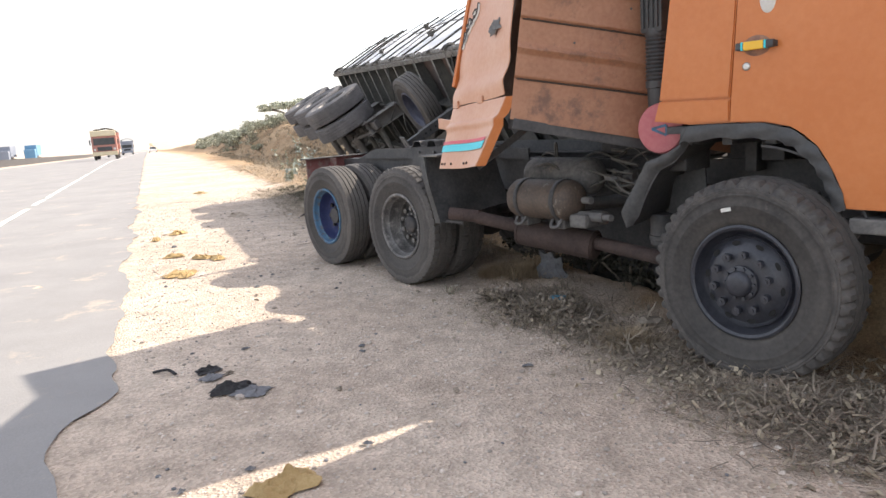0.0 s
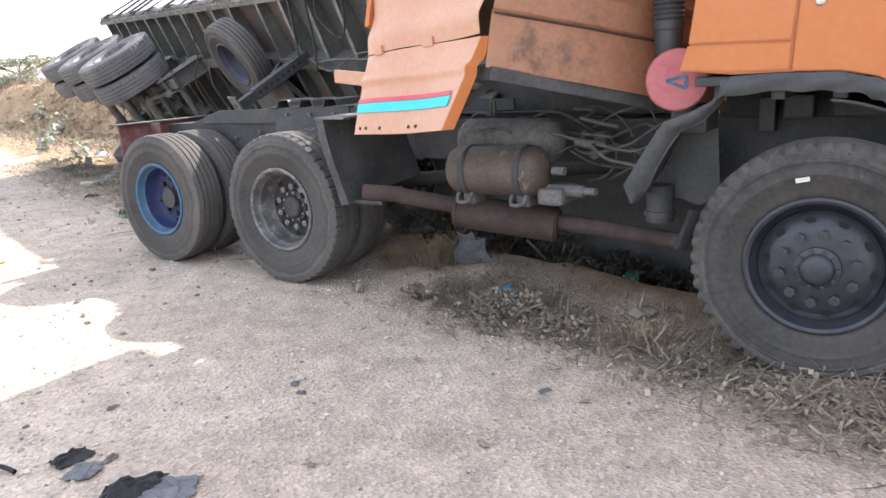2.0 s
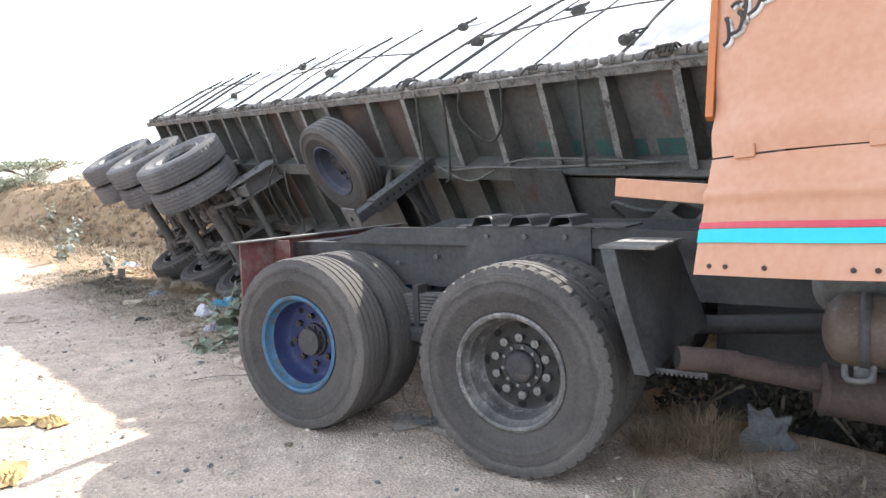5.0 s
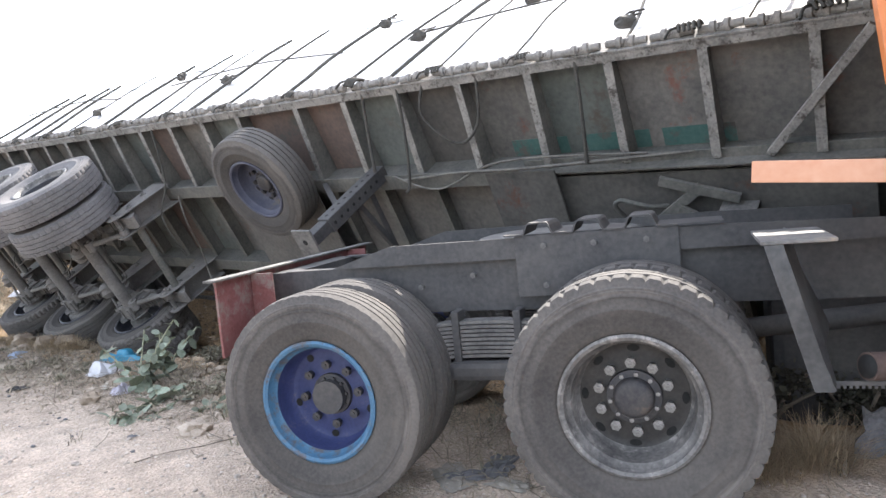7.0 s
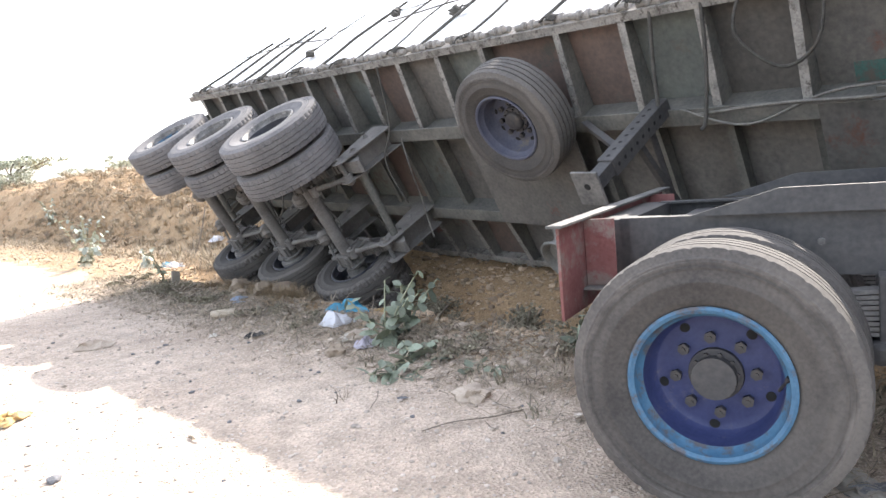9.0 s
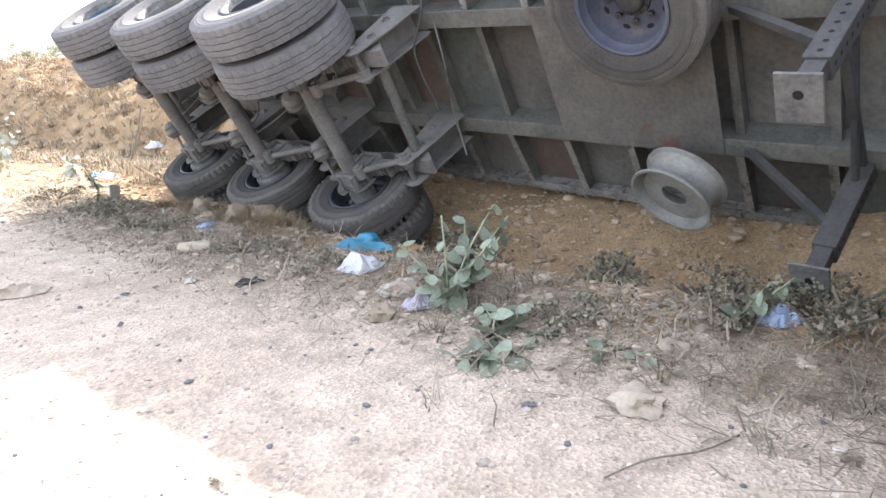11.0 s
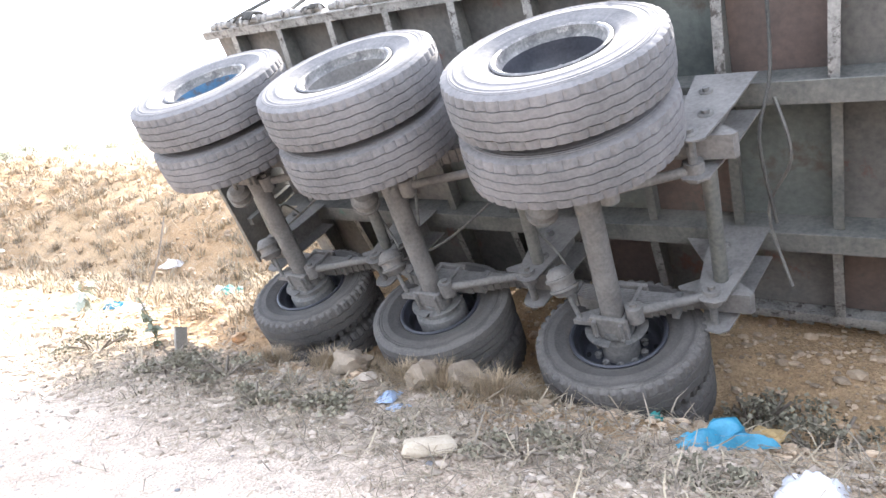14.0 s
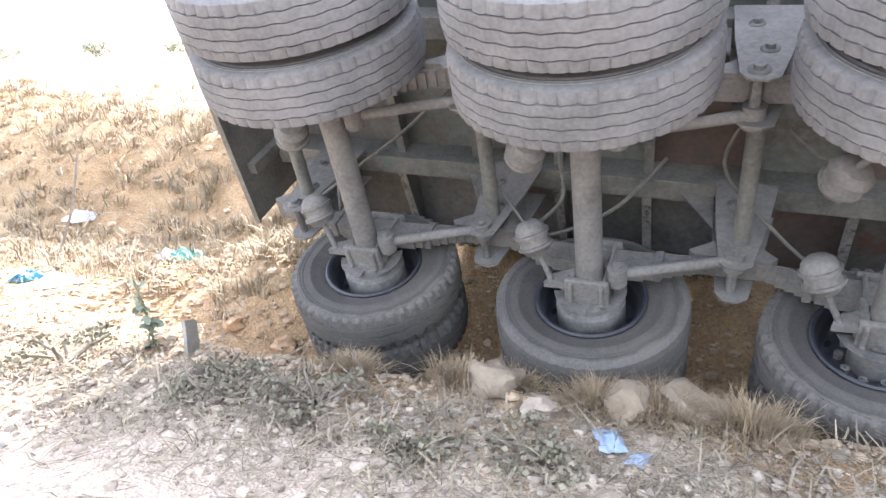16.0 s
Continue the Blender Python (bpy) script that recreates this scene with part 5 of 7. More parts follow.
def landing_gear():
    for sgn in (-1, 1):
        bm = bmesh.new()
        x = sgn * 0.60
        box(bm, x - 0.065, x + 0.065, -3.97, -3.84, -0.95, -0.14, 0.008)
        box(bm, x - 0.05, x + 0.05, -3.955, -3.855, -1.18, -0.93, 0.006)
        leg = part("landing_leg", bm, STEEL, TRAILER, "black landing leg with punched holes")
        for k in range(8):
            z = -0.30 - 0.085 * k
            for m in (pose(x - 0.066 if sgn < 0 else x + 0.066, -3.905, z, 0, 0, 90), pose(x, -3.971, z, 0, 0, 180)):
                bm = bmesh.new()
                lathe(bm, [(0.0005, 0), (0.015, 0)], 12, m)
                part("pin_hole", bm, HOLE, leg)
        bm = bmesh.new()
        box(bm, x - 0.13, x + 0.13, -4.01, -3.80, -1.20, -1.18, 0.004)
        part("foot_plate", bm, GREY_STEEL, leg)
        bm = bmesh.new()
        lathe(bm, [(0.0005, 0), (0.025, 0)], 16, pose(x - 0.02, -3.905, -1.2015, -90, 0, 0))
        part("foot_hole", bm, HOLE, leg)
        bm = bmesh.new()
        beam(bm, (x, -3.84, -0.7), (sgn * 0.52, -3.2, -0.18), 0.05, 0.05, 0.004)
        part("leg_brace", bm, STEEL, leg)
    bm = bmesh.new()
    tube(bm, (-0.6, -3.9, -0.35), (0.6, -3.9, -0.35), 0.025, 10)
    beam(bm, (-0.55, -3.9, -0.55), (0.55, -3.9, -0.2), 0.05, 0.05, 0.004)
    part("leg_cross_shaft", bm, STEEL, TRAILER)


def outline(bm, prof, x0, x1):
    """A plate cut to a (y, z) outline, between x0 and x1."""
    a = [bm.verts.new((x0, y, z)) for y, z in prof]
    b = [bm.verts.new((x1, y, z)) for y, z in prof]
    bm.faces.new(a), bm.faces.new(b[::-1])
    for i in range(len(prof)):
        j = (i + 1) % len(prof)
        bm.faces.new((a[j], a[i], b[i], b[j]))
    bmesh.ops.recalc_face_normals(bm, faces=bm.faces[:])


def running_gear():
    SX, PZ = 0.53, -0.86
    HANG = (-0.55, 0.68, 2.07, 3.40)
    for i, y in enumerate(AXLES):
        bm = bmesh.new()
        tube(bm, (-0.70, y, AX), (0.70, y, AX), 0.072, 24)
        part("axle", bm, GEAR, TRAILER, "dust-caked steel axle tube", smooth=True)
        for sgn in (1, -1):
            # leaf pack from the hanger ahead to the hanger behind, thickest over the axle
            y0, y1 = HANG[i] + 0.06, HANG[i + 1] - 0.06
            bm = bmesh.new()
            for k in range(9):
                a = y + (y0 - y) * (1 - 0.075 * k)
                b = y + (y1 - y) * (1 - 0.075 * k)
                def leaf(s, t, k=k, a=a, b=b):
                    yy = a + (b - a) * s
                    q = (yy - y) / 0.62
                    return (sgn * SX - 0.045 + 0.09 * t, yy, AX + 0.255 - 0.0165 * k - 0.02 + 0.045 * q * q)
                sheet(bm, leaf, 10, 1, 0.0135)
            part("leaf_spring", bm, GEAR, TRAILER, "dust-caked leaf spring pack")
            for yy in (y - 0.33, y + 0.33):
                bm = bmesh.new()
                box(bm, sgn * SX - 0.054, sgn * SX + 0.054, yy - 0.022, yy + 0.022, AX + 0.135, AX + 0.275, 0.006)
                part("spring_clip", bm, GREY_STEEL, TRAILER)
            for dy in (-0.085, 0.085):
                bm = bmesh.new()
                wire(bm, [(sgn * SX - 0.062, y + dy, AX + 0.27), (sgn * SX - 0.062, y + dy, AX - 0.085), (sgn * SX - 0.04, y + dy, AX - 0.105), (sgn * SX + 0.04, y + dy, AX - 0.105), (sgn * SX + 0.062, y + dy, AX - 0.085), (sgn * SX + 0.062, y + dy, AX + 0.27)], 0.013)
                part("u_bolt", bm, GEAR, TRAILER, smooth=True)
            bm = bmesh.new()
            box(bm, sgn * SX - 0.085, sgn * SX + 0.085, y - 0.12, y + 0.12, AX - 0.098, AX - 0.060, 0.012)
            box(bm, sgn * SX - 0.075, sgn * SX + 0.075, y - 0.115, y + 0.115, AX + 0.045, AX + 0.10, 0.010)
            box(bm, sgn * SX - 0.065, sgn * SX + 0.065, y - 0.12, y + 0.12, AX + 0.262, AX + 0.30, 0.010)
            part("spring_saddle", bm, GEAR, TRAILER)
            # torque rod with bushed eyes, from the saddle to the hanger ahead
            hy = HANG[i] + 0.01
            rx = sgn * (SX - 0.10)
            bm = bmesh.new()
            tube(bm, (rx, y - 0.13, AX - 0.02), (rx, hy, PZ + 0.01), 0.029, 14)
            for ey, ez in ((y - 0.15, AX - 0.015), (hy, PZ + 0.01)):
                tube(bm, (rx - 0.05, ey, ez), (rx + 0.06, ey, ez), 0.052, 16)
                tube(bm, (rx - 0.07, ey, ez), (rx + 0.08, ey, ez), 0.022, 8)
            part("torque_rod", bm, GEAR, TRAILER, smooth=True)
            # twin-bowl brake chamber, push rod and slack adjuster
            bx = sgn * 0.31
            m = along((bx - sgn * 0.10, y + 0.33, AX + 0.03), (bx + sgn * 0.12, y + 0.24, AX - 0.04))
            bm = bmesh.new()
            lathe(bm, [(0.0005, -0.03), (0.05, -0.025), (0.078, 0.0), (0.086, 0.03), (0.098, 0.033), (0.098, 0.048), (0.086, 0.052), (0.080, 0.085), (0.086, 0.10), (0.098, 0.103), (0.098, 0.118), (0.084, 0.124), (0.066, 0.155), (0.0005, 0.165)], 26, m)
            chamber = part("brake_chamber", bm, GEAR, TRAILER, "dusty twin-bowl brake chamber", smooth=True)
            bm = bmesh.new()
            tube(bm, m @ Vector((0, 0.15, 0)), (sgn * 0.50, y + 0.19, AX - 0.07), 0.016, 10)
            part("push_rod", bm, GREY_STEEL, chamber, smooth=True)
            bm = bmesh.new()
            outline(bm, [(y + 0.23, AX - 0.10), (y + 0.21, AX - 0.03), (y + 0.09, AX + 0.05), (y + 0.03, AX - 0.03), (y + 0.10, AX - 0.09)], sgn * 0.50 - 0.018, sgn * 0.50 + 0.018)
            tube(bm, (sgn * 0.46, y + 0.09, AX - 0.01), (sgn * 0.62, y + 0.09, AX - 0.01), 0.025, 12)
            part("slack_adjuster", bm, GEAR, TRAILER)
            # drum with a stepped back and torn dust shield
            bm = bmesh.new()
            w = 1.0 if i else 0.62
            lathe(bm, [(0.085, -0.05), (0.105, -0.035), (0.11, 0.0), (0.15 * w, 0.012), (0.155 * w, 0.04), (0.185 * w, 0.055), (0.19 * w, 0.07), (0.19 * w, 0.22), (0.0005, 0.22)], 36, Matrix.Translation((sgn * 0.60, y, AX)) @ pose(0, 0, 0, 0, 0, -90 if sgn > 0 else 90))
            part("brake_drum", bm, GREY_STEEL, TRAILER, "dust-caked brake drum", smooth=True)
            bm = bmesh.new()
            for a0 in (20, 150, 265):
                def shield(s, t, a0=a0):
                    a = radians(a0 + 80 * s)
                    r = 0.125 + 0.07 * t
                    return (sgn * (0.592 - 0.012 * t), y + r * math.cos(a), AX + r * math.sin(a))
                sheet(bm, shield, 8, 2, 0.006)
            part("dust_shield", bm, GREY_STEEL, TRAILER)
    # hangers between the springs: two tapered side plates, back web, pins and cross tube
    for n_h, y in enumerate(HANG):
        ends = []
        for sgn in (1, -1):
            plates = []
            prof = [(y - 0.17, RZ), (y + 0.17, RZ), (y + 0.135, -0.55), (y + 0.085, PZ - 0.03), (y + 0.05, PZ - 0.075), (y - 0.03, PZ - 0.085), (y - 0.08, PZ - 0.05), (y - 0.135, -0.55)]
            for dx in (-0.115, 0.115):
                bm = bmesh.new()
                outline(bm, prof, sgn * SX + dx - 0.006, sgn * SX + dx + 0.006)
                plates.append(part("spring_hanger" if not plates else "hanger_plate", bm, GEAR, plates[0] if plates else TRAILER))
            bm = bmesh.new()
            box(bm, sgn * SX - 0.108, sgn * SX + 0.108, y - 0.010, y + 0.002, PZ + 0.16, RZ - 0.002)
            part("hanger_web", bm, GEAR, plates[0])
            for by, bz, r in ((y + 0.01, PZ, 0.026), (y - 0.02, -0.66, 0.022), (y + 0.05, -0.40, 0.02)):
                bm = bmesh.new()
                tube(bm, (sgn * SX - 0.15, by, bz), (sgn * SX + 0.15, by, bz), r, 8)
                lathe(bm, [(r * 1.9, -0.004), (r * 1.9, 0.004), (0.0005, 0.004)], 14, pose(sgn * SX - 0.125, by, bz, 0, 0, 90))
                lathe(bm, [(r * 1.9, -0.004), (r * 1.9, 0.004), (0.0005, 0.004)], 14, pose(sgn * SX + 0.125, by, bz, 0, 0, -90))
                part("hanger_bolt", bm, GREY_STEEL, plates[0])
            # rocker arm that carries the spring ends
            bm = bmesh.new()
            outline(bm, [(y - 0.20, PZ + 0.10), (y - 0.08, PZ + 0.20), (y + 0.10, PZ + 0.20), (y + 0.24, PZ + 0.09), (y + 0.22, PZ + 0.06), (y + 0.05, PZ + 0.06), (y - 0.05, PZ + 0.06), (y - 0.18, PZ + 0.07)], sgn * SX - 0.07, sgn * SX + 0.07)
            part("spring_rocker", bm, GEAR, TRAILER, "dusty rocker arm between the springs")
        bm = bmesh.new()
        tube(bm, (-SX + 0.12, y - 0.01, -0.69), (SX - 0.12, y - 0.01, -0.72), 0.044, 18)
        lathe(bm, [(0.044, -0.01), (0.085, -0.01), (0.085, 0.014), (0.044, 0.014)], 22, pose(-SX + 0.135, y - 0.01, -0.69, 0, 0, -90))
        part("hanger_cross_tube", bm, UNDER_RAIL, TRAILER, "pale cross tube between the hangers", smooth=True)
        # triangular gusset on the beam
        for sgn in (1, -1):
            bm = bmesh.new()
            outline(bm, [(y + 0.17, RZ - 0.004), (y + 0.36, RZ - 0.004), (y + 0.15, RZ - 0.30)], sgn * SX - 0.005, sgn * SX + 0.005)
            part("hanger_gusset", bm, GEAR, TRAILER)


def load():
    random.seed(21)
    H = 1.95
    def top_at(y):
        return H - 0.45 * ease(-3, Y1, y) + 0.08 * lumps(y, 0, 0.7, 1.0)
    tarp = root("tarpaulin_load", TM, "roped load under a pale grey tarpaulin on the trailer", "cargo")
    bm = bmesh.new()
    def side(s, t):
        y = Y0 + 0.08 + (Y1 - Y0 - 0.12) * s
        z = 0.16 + (top_at(y) - 0.16) * t
        bulge = 0.03 * math.sin(math.pi * t) + 0.03 * lumps(y * 1.3, z * 1.1, 1.2, 4.0) - 0.015 * abs(math.sin(y * 2.68))
        return (-W + 0.02 - bulge, y, z)
    sheet(bm, side, 180, 30)
    part("tarpaulin_side", bm, TARP, tarp, smooth=True)
    bm = bmesh.new()
    def top(s, t):
        y = Y0 + 0.08 + (Y1 - Y0 - 0.12) * s
        return (-W + 0.02 + 2 * (W - 0.02) * t, y, top_at(y) + 0.10 * math.sin(math.pi * t) + 0.04 * lumps(y, t * 3, 1.2))
    sheet(bm, top, 120, 16)
    part("tarpaulin_top", bm, TARP, tarp, smooth=True)
    bm = bmesh.new()
    def right(s, t):
        y = Y0 + 0.08 + (Y1 - Y0 - 0.12) * s
        return (W - 0.02, y, top_at(y) + (0.16 - top_at(y)) * t)
    sheet(bm, right, 40, 4)
    part("tarpaulin_side", bm, TARP, tarp, smooth=True)
    bm = bmesh.new()
    def rear(s, t):
        return (-W + 0.02 + 2 * (W - 0.02) * s, Y1 - 0.04, 0.16 + (top_at(Y1) - 0.16) * t + 0.10 * math.sin(math.pi * s) * t)
    sheet(bm, rear, 12, 8)
    part("tarpaulin_end", bm, TARP, tarp, smooth=True)
    def on(y, z):
        return Vector((-W - 0.045 - 0.03 * math.sin(math.pi * min(max((z - 0.16) / H, 0), 1)), y, z))
    # lashing ropes over the side, some slanting, with knots
    ys = [Y0 + 0.35 + 0.66 * k + 0.16 * math.sin(5 * k) for k in range(18)]
    for k, y in enumerate(ys):
        bm = bmesh.new()
        sl = random.uniform(-0.25, 0.25)
        pts = [on(y + sl * t + random.uniform(-0.02, 0.02), 0.02 + (top_at(y) - 0.06) * t) for t in (0, 0.2, 0.4, 0.6, 0.8, 1.0)]
        wire(bm, pts, random.choice((0.008, 0.012, 0.016)))
        tagged(place(part("lashing_rope", bm, ROPE), TM), "dark lashing rope drawn over the tarpaulin", "rope", "ropes over the load")
    for y in ys[1::6]:
        bm = bmesh.new()
        wire(bm, [on(y - 0.1, 0.9), on(y + 1.5, 1.15), on(y + 3.0, 1.0)], 0.008)
        tagged(place(part("lashing_rope", bm, ROPE), TM), "slack rope lying along the tarpaulin", "rope", "ropes over the load")
    for y, z in ((-4.0, 0.92), (-6.15, 0.35), (-3.1, 1.6), (-1.3, 0.8), (1.2, 0.55), (-5.0, 1.3), (0.2, 1.3)):
        bm = bmesh.new()
        bmesh.ops.create_icosphere(bm, subdivisions=2, radius=0.05)
        for v in bm.verts:
            v.co *= 1 + 0.5 * noise.noise(v.co * 40 + Vector((y, z, 0)))
            v.co.y *= 1.7
        for _ in range(4):
            p = Vector((0, random.uniform(-0.05, 0.05), 0.03))
            wire(bm, [p, p + Vector((-0.03, random.uniform(-.08, .08), random.uniform(-.08, .08))), p + Vector((-0.01, random.uniform(-.14, .14), random.uniform(-.14, .14)))], 0.008, 5)
        bmesh.ops.translate(bm, verts=bm.verts[:], vec=on(y, z))
        tagged(place(part("rope_knot", bm, ROPE), TM), "tangled dark rope knot on the tarpaulin", "rope", "rope knots")
    # hooks and rope lashings along both deck edges
    hook = bmesh.new()
    tube(hook, (0, -0.11, 0), (0, 0.11, 0), 0.022, 10)
    lathe(hook, [(0.024, -0.05), (0.036, -0.045), (0.036, -0.02), (0.024, -0.015)], 12)
    lathe(hook, [(0.024, 0.02), (0.034, 0.025), (0.034, 0.05), (0.024, 0.055)], 12)
    beam(hook, (0, 0, 0), (0.05, 0, 0.02), 0.03, 0.05)
    lash = bmesh.new()
    for k in range(5):
        y = -0.07 + 0.03 * k
        wire(lash, [(-0.03, y, -0.05), (-0.055, y + 0.01, 0.0), (-0.03, y + 0.012, 0.06), (0.02, y, 0.085)], 0.010, 5)
    wire(lash, [(-0.04, 0.05, 0.0), (-0.05, 0.10, -0.04), (-0.02, 0.13, -0.09)], 0.009, 5)
    l0 = part("rope_lashing", lash, ROPE, TRAILER, "dark rope wound round the hook")
    for k in range(13):
        o = l0 if k == 0 else new("rope_lashing", l0.data)
        o.parent = TRAILER
        o.matrix_basis = Matrix.Translation((-W - 0.035, Y0 + 0.40 + 0.90 * k + random.uniform(-0.2, 0.2), 0.03)) @ pose(0, 0, 0, random.uniform(-25, 25), 0, 0) @ Matrix.Scale(random.uniform(0.7, 1.2), 4)
    h0 = part("rope_hook", hook, PALE_STEEL, TRAILER, "dusty rope hook on the deck edge", smooth=True)
    n = 0
    for sgn in (-1, 1):
        for y in [Y0 + 0.2 + 0.285 * k for k in range(41)]:
            o = h0 if n == 0 else new("rope_hook", h0.data)
            o.parent = TRAILER
            o.matrix_basis = Matrix.Translation((sgn * (W + 0.035), y + random.uniform(-0.05, 0.05), 0.03 + random.uniform(-0.01, 0.02))) @ pose(0, 0, 0, random.uniform(-8, 8), 0, random.uniform(-6, 6) + (0 if sgn < 0 else 180)) @ Matrix.Scale(1.2, 4)
            n += 1
    # hanging ropes and hoses under the deck
    for pts, r, nm in (([(-W, -4.6, 0), (-1.05, -4.55, -0.10), (-0.80, -4.8, -0.12), (-0.95, -5.05, -0.12), (-W, -5.1, 0.0)], 0.012, "hanging_rope"),
                       ([(-0.60, -6.6, -0.12), (-0.60, -5.4, -0.22), (-0.62, -4.8, -0.26), (-0.56, -4.2, -0.24)], 0.013, "air_line"),
                       ([(-0.62, -6.3, -0.14), (-0.66, -5.2, -0.20), (-0.50, -4.6, -0.30), (-0.60, -4.1, -0.22)], 0.010, "air_line"),
                       ([(-W, -3.95, 0), (-0.95, -3.93, -0.12), (-0.66, -3.95, -0.25)], 0.016, "hanging_rope"),
                       ([(-W, -5.9, 0), (-0.9, -5.9, -0.13), (-0.60, -5.88, -0.2)], 0.014, "hanging_rope"),
                       ([(-W, -4.33, 0), (-0.9, -4.33, -0.14), (-0.55, -4.30, -0.28), (-0.50, -4.28, -0.34)], 0.014, "hanging_rope"),
                       ([(-0.5, -0.8, -0.2), (-0.2, -0.9, -0.35), (0.2, -0.75, -0.3), (0.6, -0.9, -0.5)], 0.010, "air_line"),
                       ([(-0.4, 0.6, -0.5), (0.0, 0.8, -0.6), (0.35, 0.5, -0.7), (0.36, 0.25, -1.0)], 0.010, "air_line"),
                       ([(-0.4, 2.0, -0.5), (0.05, 2.1, -0.62), (0.35, 1.9, -0.75), (0.36, 1.65, -1.0)], 0.010, "air_line"),
                       ([(0.3, 3.2, -0.5), (0.0, 3.0, -0.8), (0.30, 2.95, -1.0)], 0.009, "air_line"),
                       ([(-0.45, 0.30, -0.45), (-0.20, 0.20, -0.62), (-0.06, 0.34, -0.60), (-0.10, 0.52, -0.42)], 0.011, "air_line"),
                       ([(-0.25, 1.72, -0.40), (0.02, 1.66, -0.62), (0.18, 1.60, -0.80), (0.24, 1.72, -1.02)], 0.012, "air_line"),
                       ([(0.10, 1.10, -0.45), (0.20, 1.30, -0.80), (0.28, 1.58, -0.98), (0.24, 1.74, -1.04)], 0.011, "air_line"),
                       ([(-0.30, 2.30, -0.40), (-0.05, 2.62, -0.60), (0.10, 2.86, -0.75), (0.22, 3.08, -1.0)], 0.011, "air_line"),
                       ([(-W + .05, -0.75, -0.02), (-0.7, -0.8, -0.25), (-0.4, -0.78, -0.5), (0.1, -0.85, -0.55)], 0.010, "hanging_rope")):
        bm = bmesh.new()
        wire(bm, pts, r)
        part(nm, bm, CABLE if nm == "air_line" else ROPE, TRAILER)


deck()
landing_gear()
running_gear()
load()
UP = wheel("trailer_wheel", pose(-1.130, 0, AX, 0, 0, 90), 0.575, 0.285, "zig", TRAILER_RUBBER, GREY_RIM, DARK_RIM, GREY_RIM, "trailer wheel with a dusty zigzag-tread tyre", "", TRAILER, deep=0.19, hub_cap=0.075)
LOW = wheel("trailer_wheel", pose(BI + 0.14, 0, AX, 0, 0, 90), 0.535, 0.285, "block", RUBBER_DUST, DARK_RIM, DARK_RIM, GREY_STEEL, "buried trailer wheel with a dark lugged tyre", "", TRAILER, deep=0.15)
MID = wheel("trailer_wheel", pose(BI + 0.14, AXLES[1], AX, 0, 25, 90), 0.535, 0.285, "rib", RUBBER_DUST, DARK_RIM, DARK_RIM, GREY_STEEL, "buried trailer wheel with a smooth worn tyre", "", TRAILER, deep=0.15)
SAND = wheel("trailer_wheel", pose(-1.130, AXLES[1], AX, 0, 17, 90), 0.575, 0.285, "zig", TRAILER_RUBBER, GREY_RIM, TANK, GREY_RIM, "trailer wheel with a sand-coloured dusty rim", "", TRAILER, deep=0.19, hub_cap=0.075, barrel=GEAR)
AZURE = wheel("trailer_wheel", pose(-1.130, AXLES[2], AX, 0, 34, 90), 0.575, 0.285, "zig", TRAILER_RUBBER, GREY_RIM, SPARE_RIM, GREY_RIM, "trailer wheel with a pale blue dusty rim", "", TRAILER, deep=0.19, hub_cap=0.075, barrel=SKY_RIM)
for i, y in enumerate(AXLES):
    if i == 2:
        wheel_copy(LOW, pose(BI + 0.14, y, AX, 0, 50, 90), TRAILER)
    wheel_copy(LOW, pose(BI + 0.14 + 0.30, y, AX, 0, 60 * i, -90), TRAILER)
    wheel_copy(UP, pose(-0.803, y, AX, 0, 40 * i, -90), TRAILER)
wheel("spare_wheel", pose(-0.72, -2.70, -0.42, -90, 0, 0), 0.535, 0.28, "rib", RUBBER_DUST, SPARE_RIM, SPARE_RIM, NAVY_NUT, "spare wheel with a blue rim under the deck", "", TRAILER, deep=0.16, nuts=8)
bm = bmesh.new()
lathe(bm, [(0.27, 0), (0.285, 0.005), (0.285, 0.02), (0.262, 0.03), (0.25, 0.06), (0.235, 0.08), (0.235, 0.14), (0.25, 0.16), (0.262, 0.19), (0.285, 0.2), (0.285, 0.22), (0.268, 0.22), (0.25, 0.20), (0.225, 0.15), (0.21, 0.155), (0.09, 0.155), (0.09, 0.165), (0.222, 0.165)], 56)
place(part("bare_rim", bm, BARE_RIM, TRAILER, "bare grey wheel rim hung under the deck", smooth=True), pose(0.62, -2.86, -0.42, 0, -16, 0) @ pose(0, 0, 0, -82, 6, 0) @ Matrix.Scale(1.06, 4))


# ---- plants, rubble and litter ----
DRY = shade("dry_straw", (0.22, 0.175, 0.12), (0.37, 0.31, 0.225), 0.9, 3, 30, 0, per_island=0.35)
DRY_GREY = shade("dead_twigs", (0.14, 0.11, 0.085), (0.30, 0.25, 0.19), 0.9, 3, 30, 0, per_island=0.4)
FEATHER = shade("feathery_dry_grass", (0.27, 0.20, 0.125), (0.39, 0.30, 0.20), 0.9, 3, 30, 0, per_island=0.25)
SAGE = shade("grey_green_leaves", (0.23, 0.235, 0.17), (0.35, 0.35, 0.27), 0.85, 2, 30, 0, per_island=0.4)
WEED = shade("dull_green_weed", (0.15, 0.135, 0.095), (0.26, 0.235, 0.17), 0.85, 2, 30, 0, per_island=0.45)
LEAF = shade("broad_leaf", (0.135, 0.165, 0.115), (0.235, 0.265, 0.20), 0.6, 6, 40, 0.05, per_object=0.35)
PALE_LEAF = shade("dusty_pale_leaf", (0.26, 0.29, 0.23), (0.40, 0.42, 0.36), 0.7, 6, 40, 0.05, per_object=0.3)
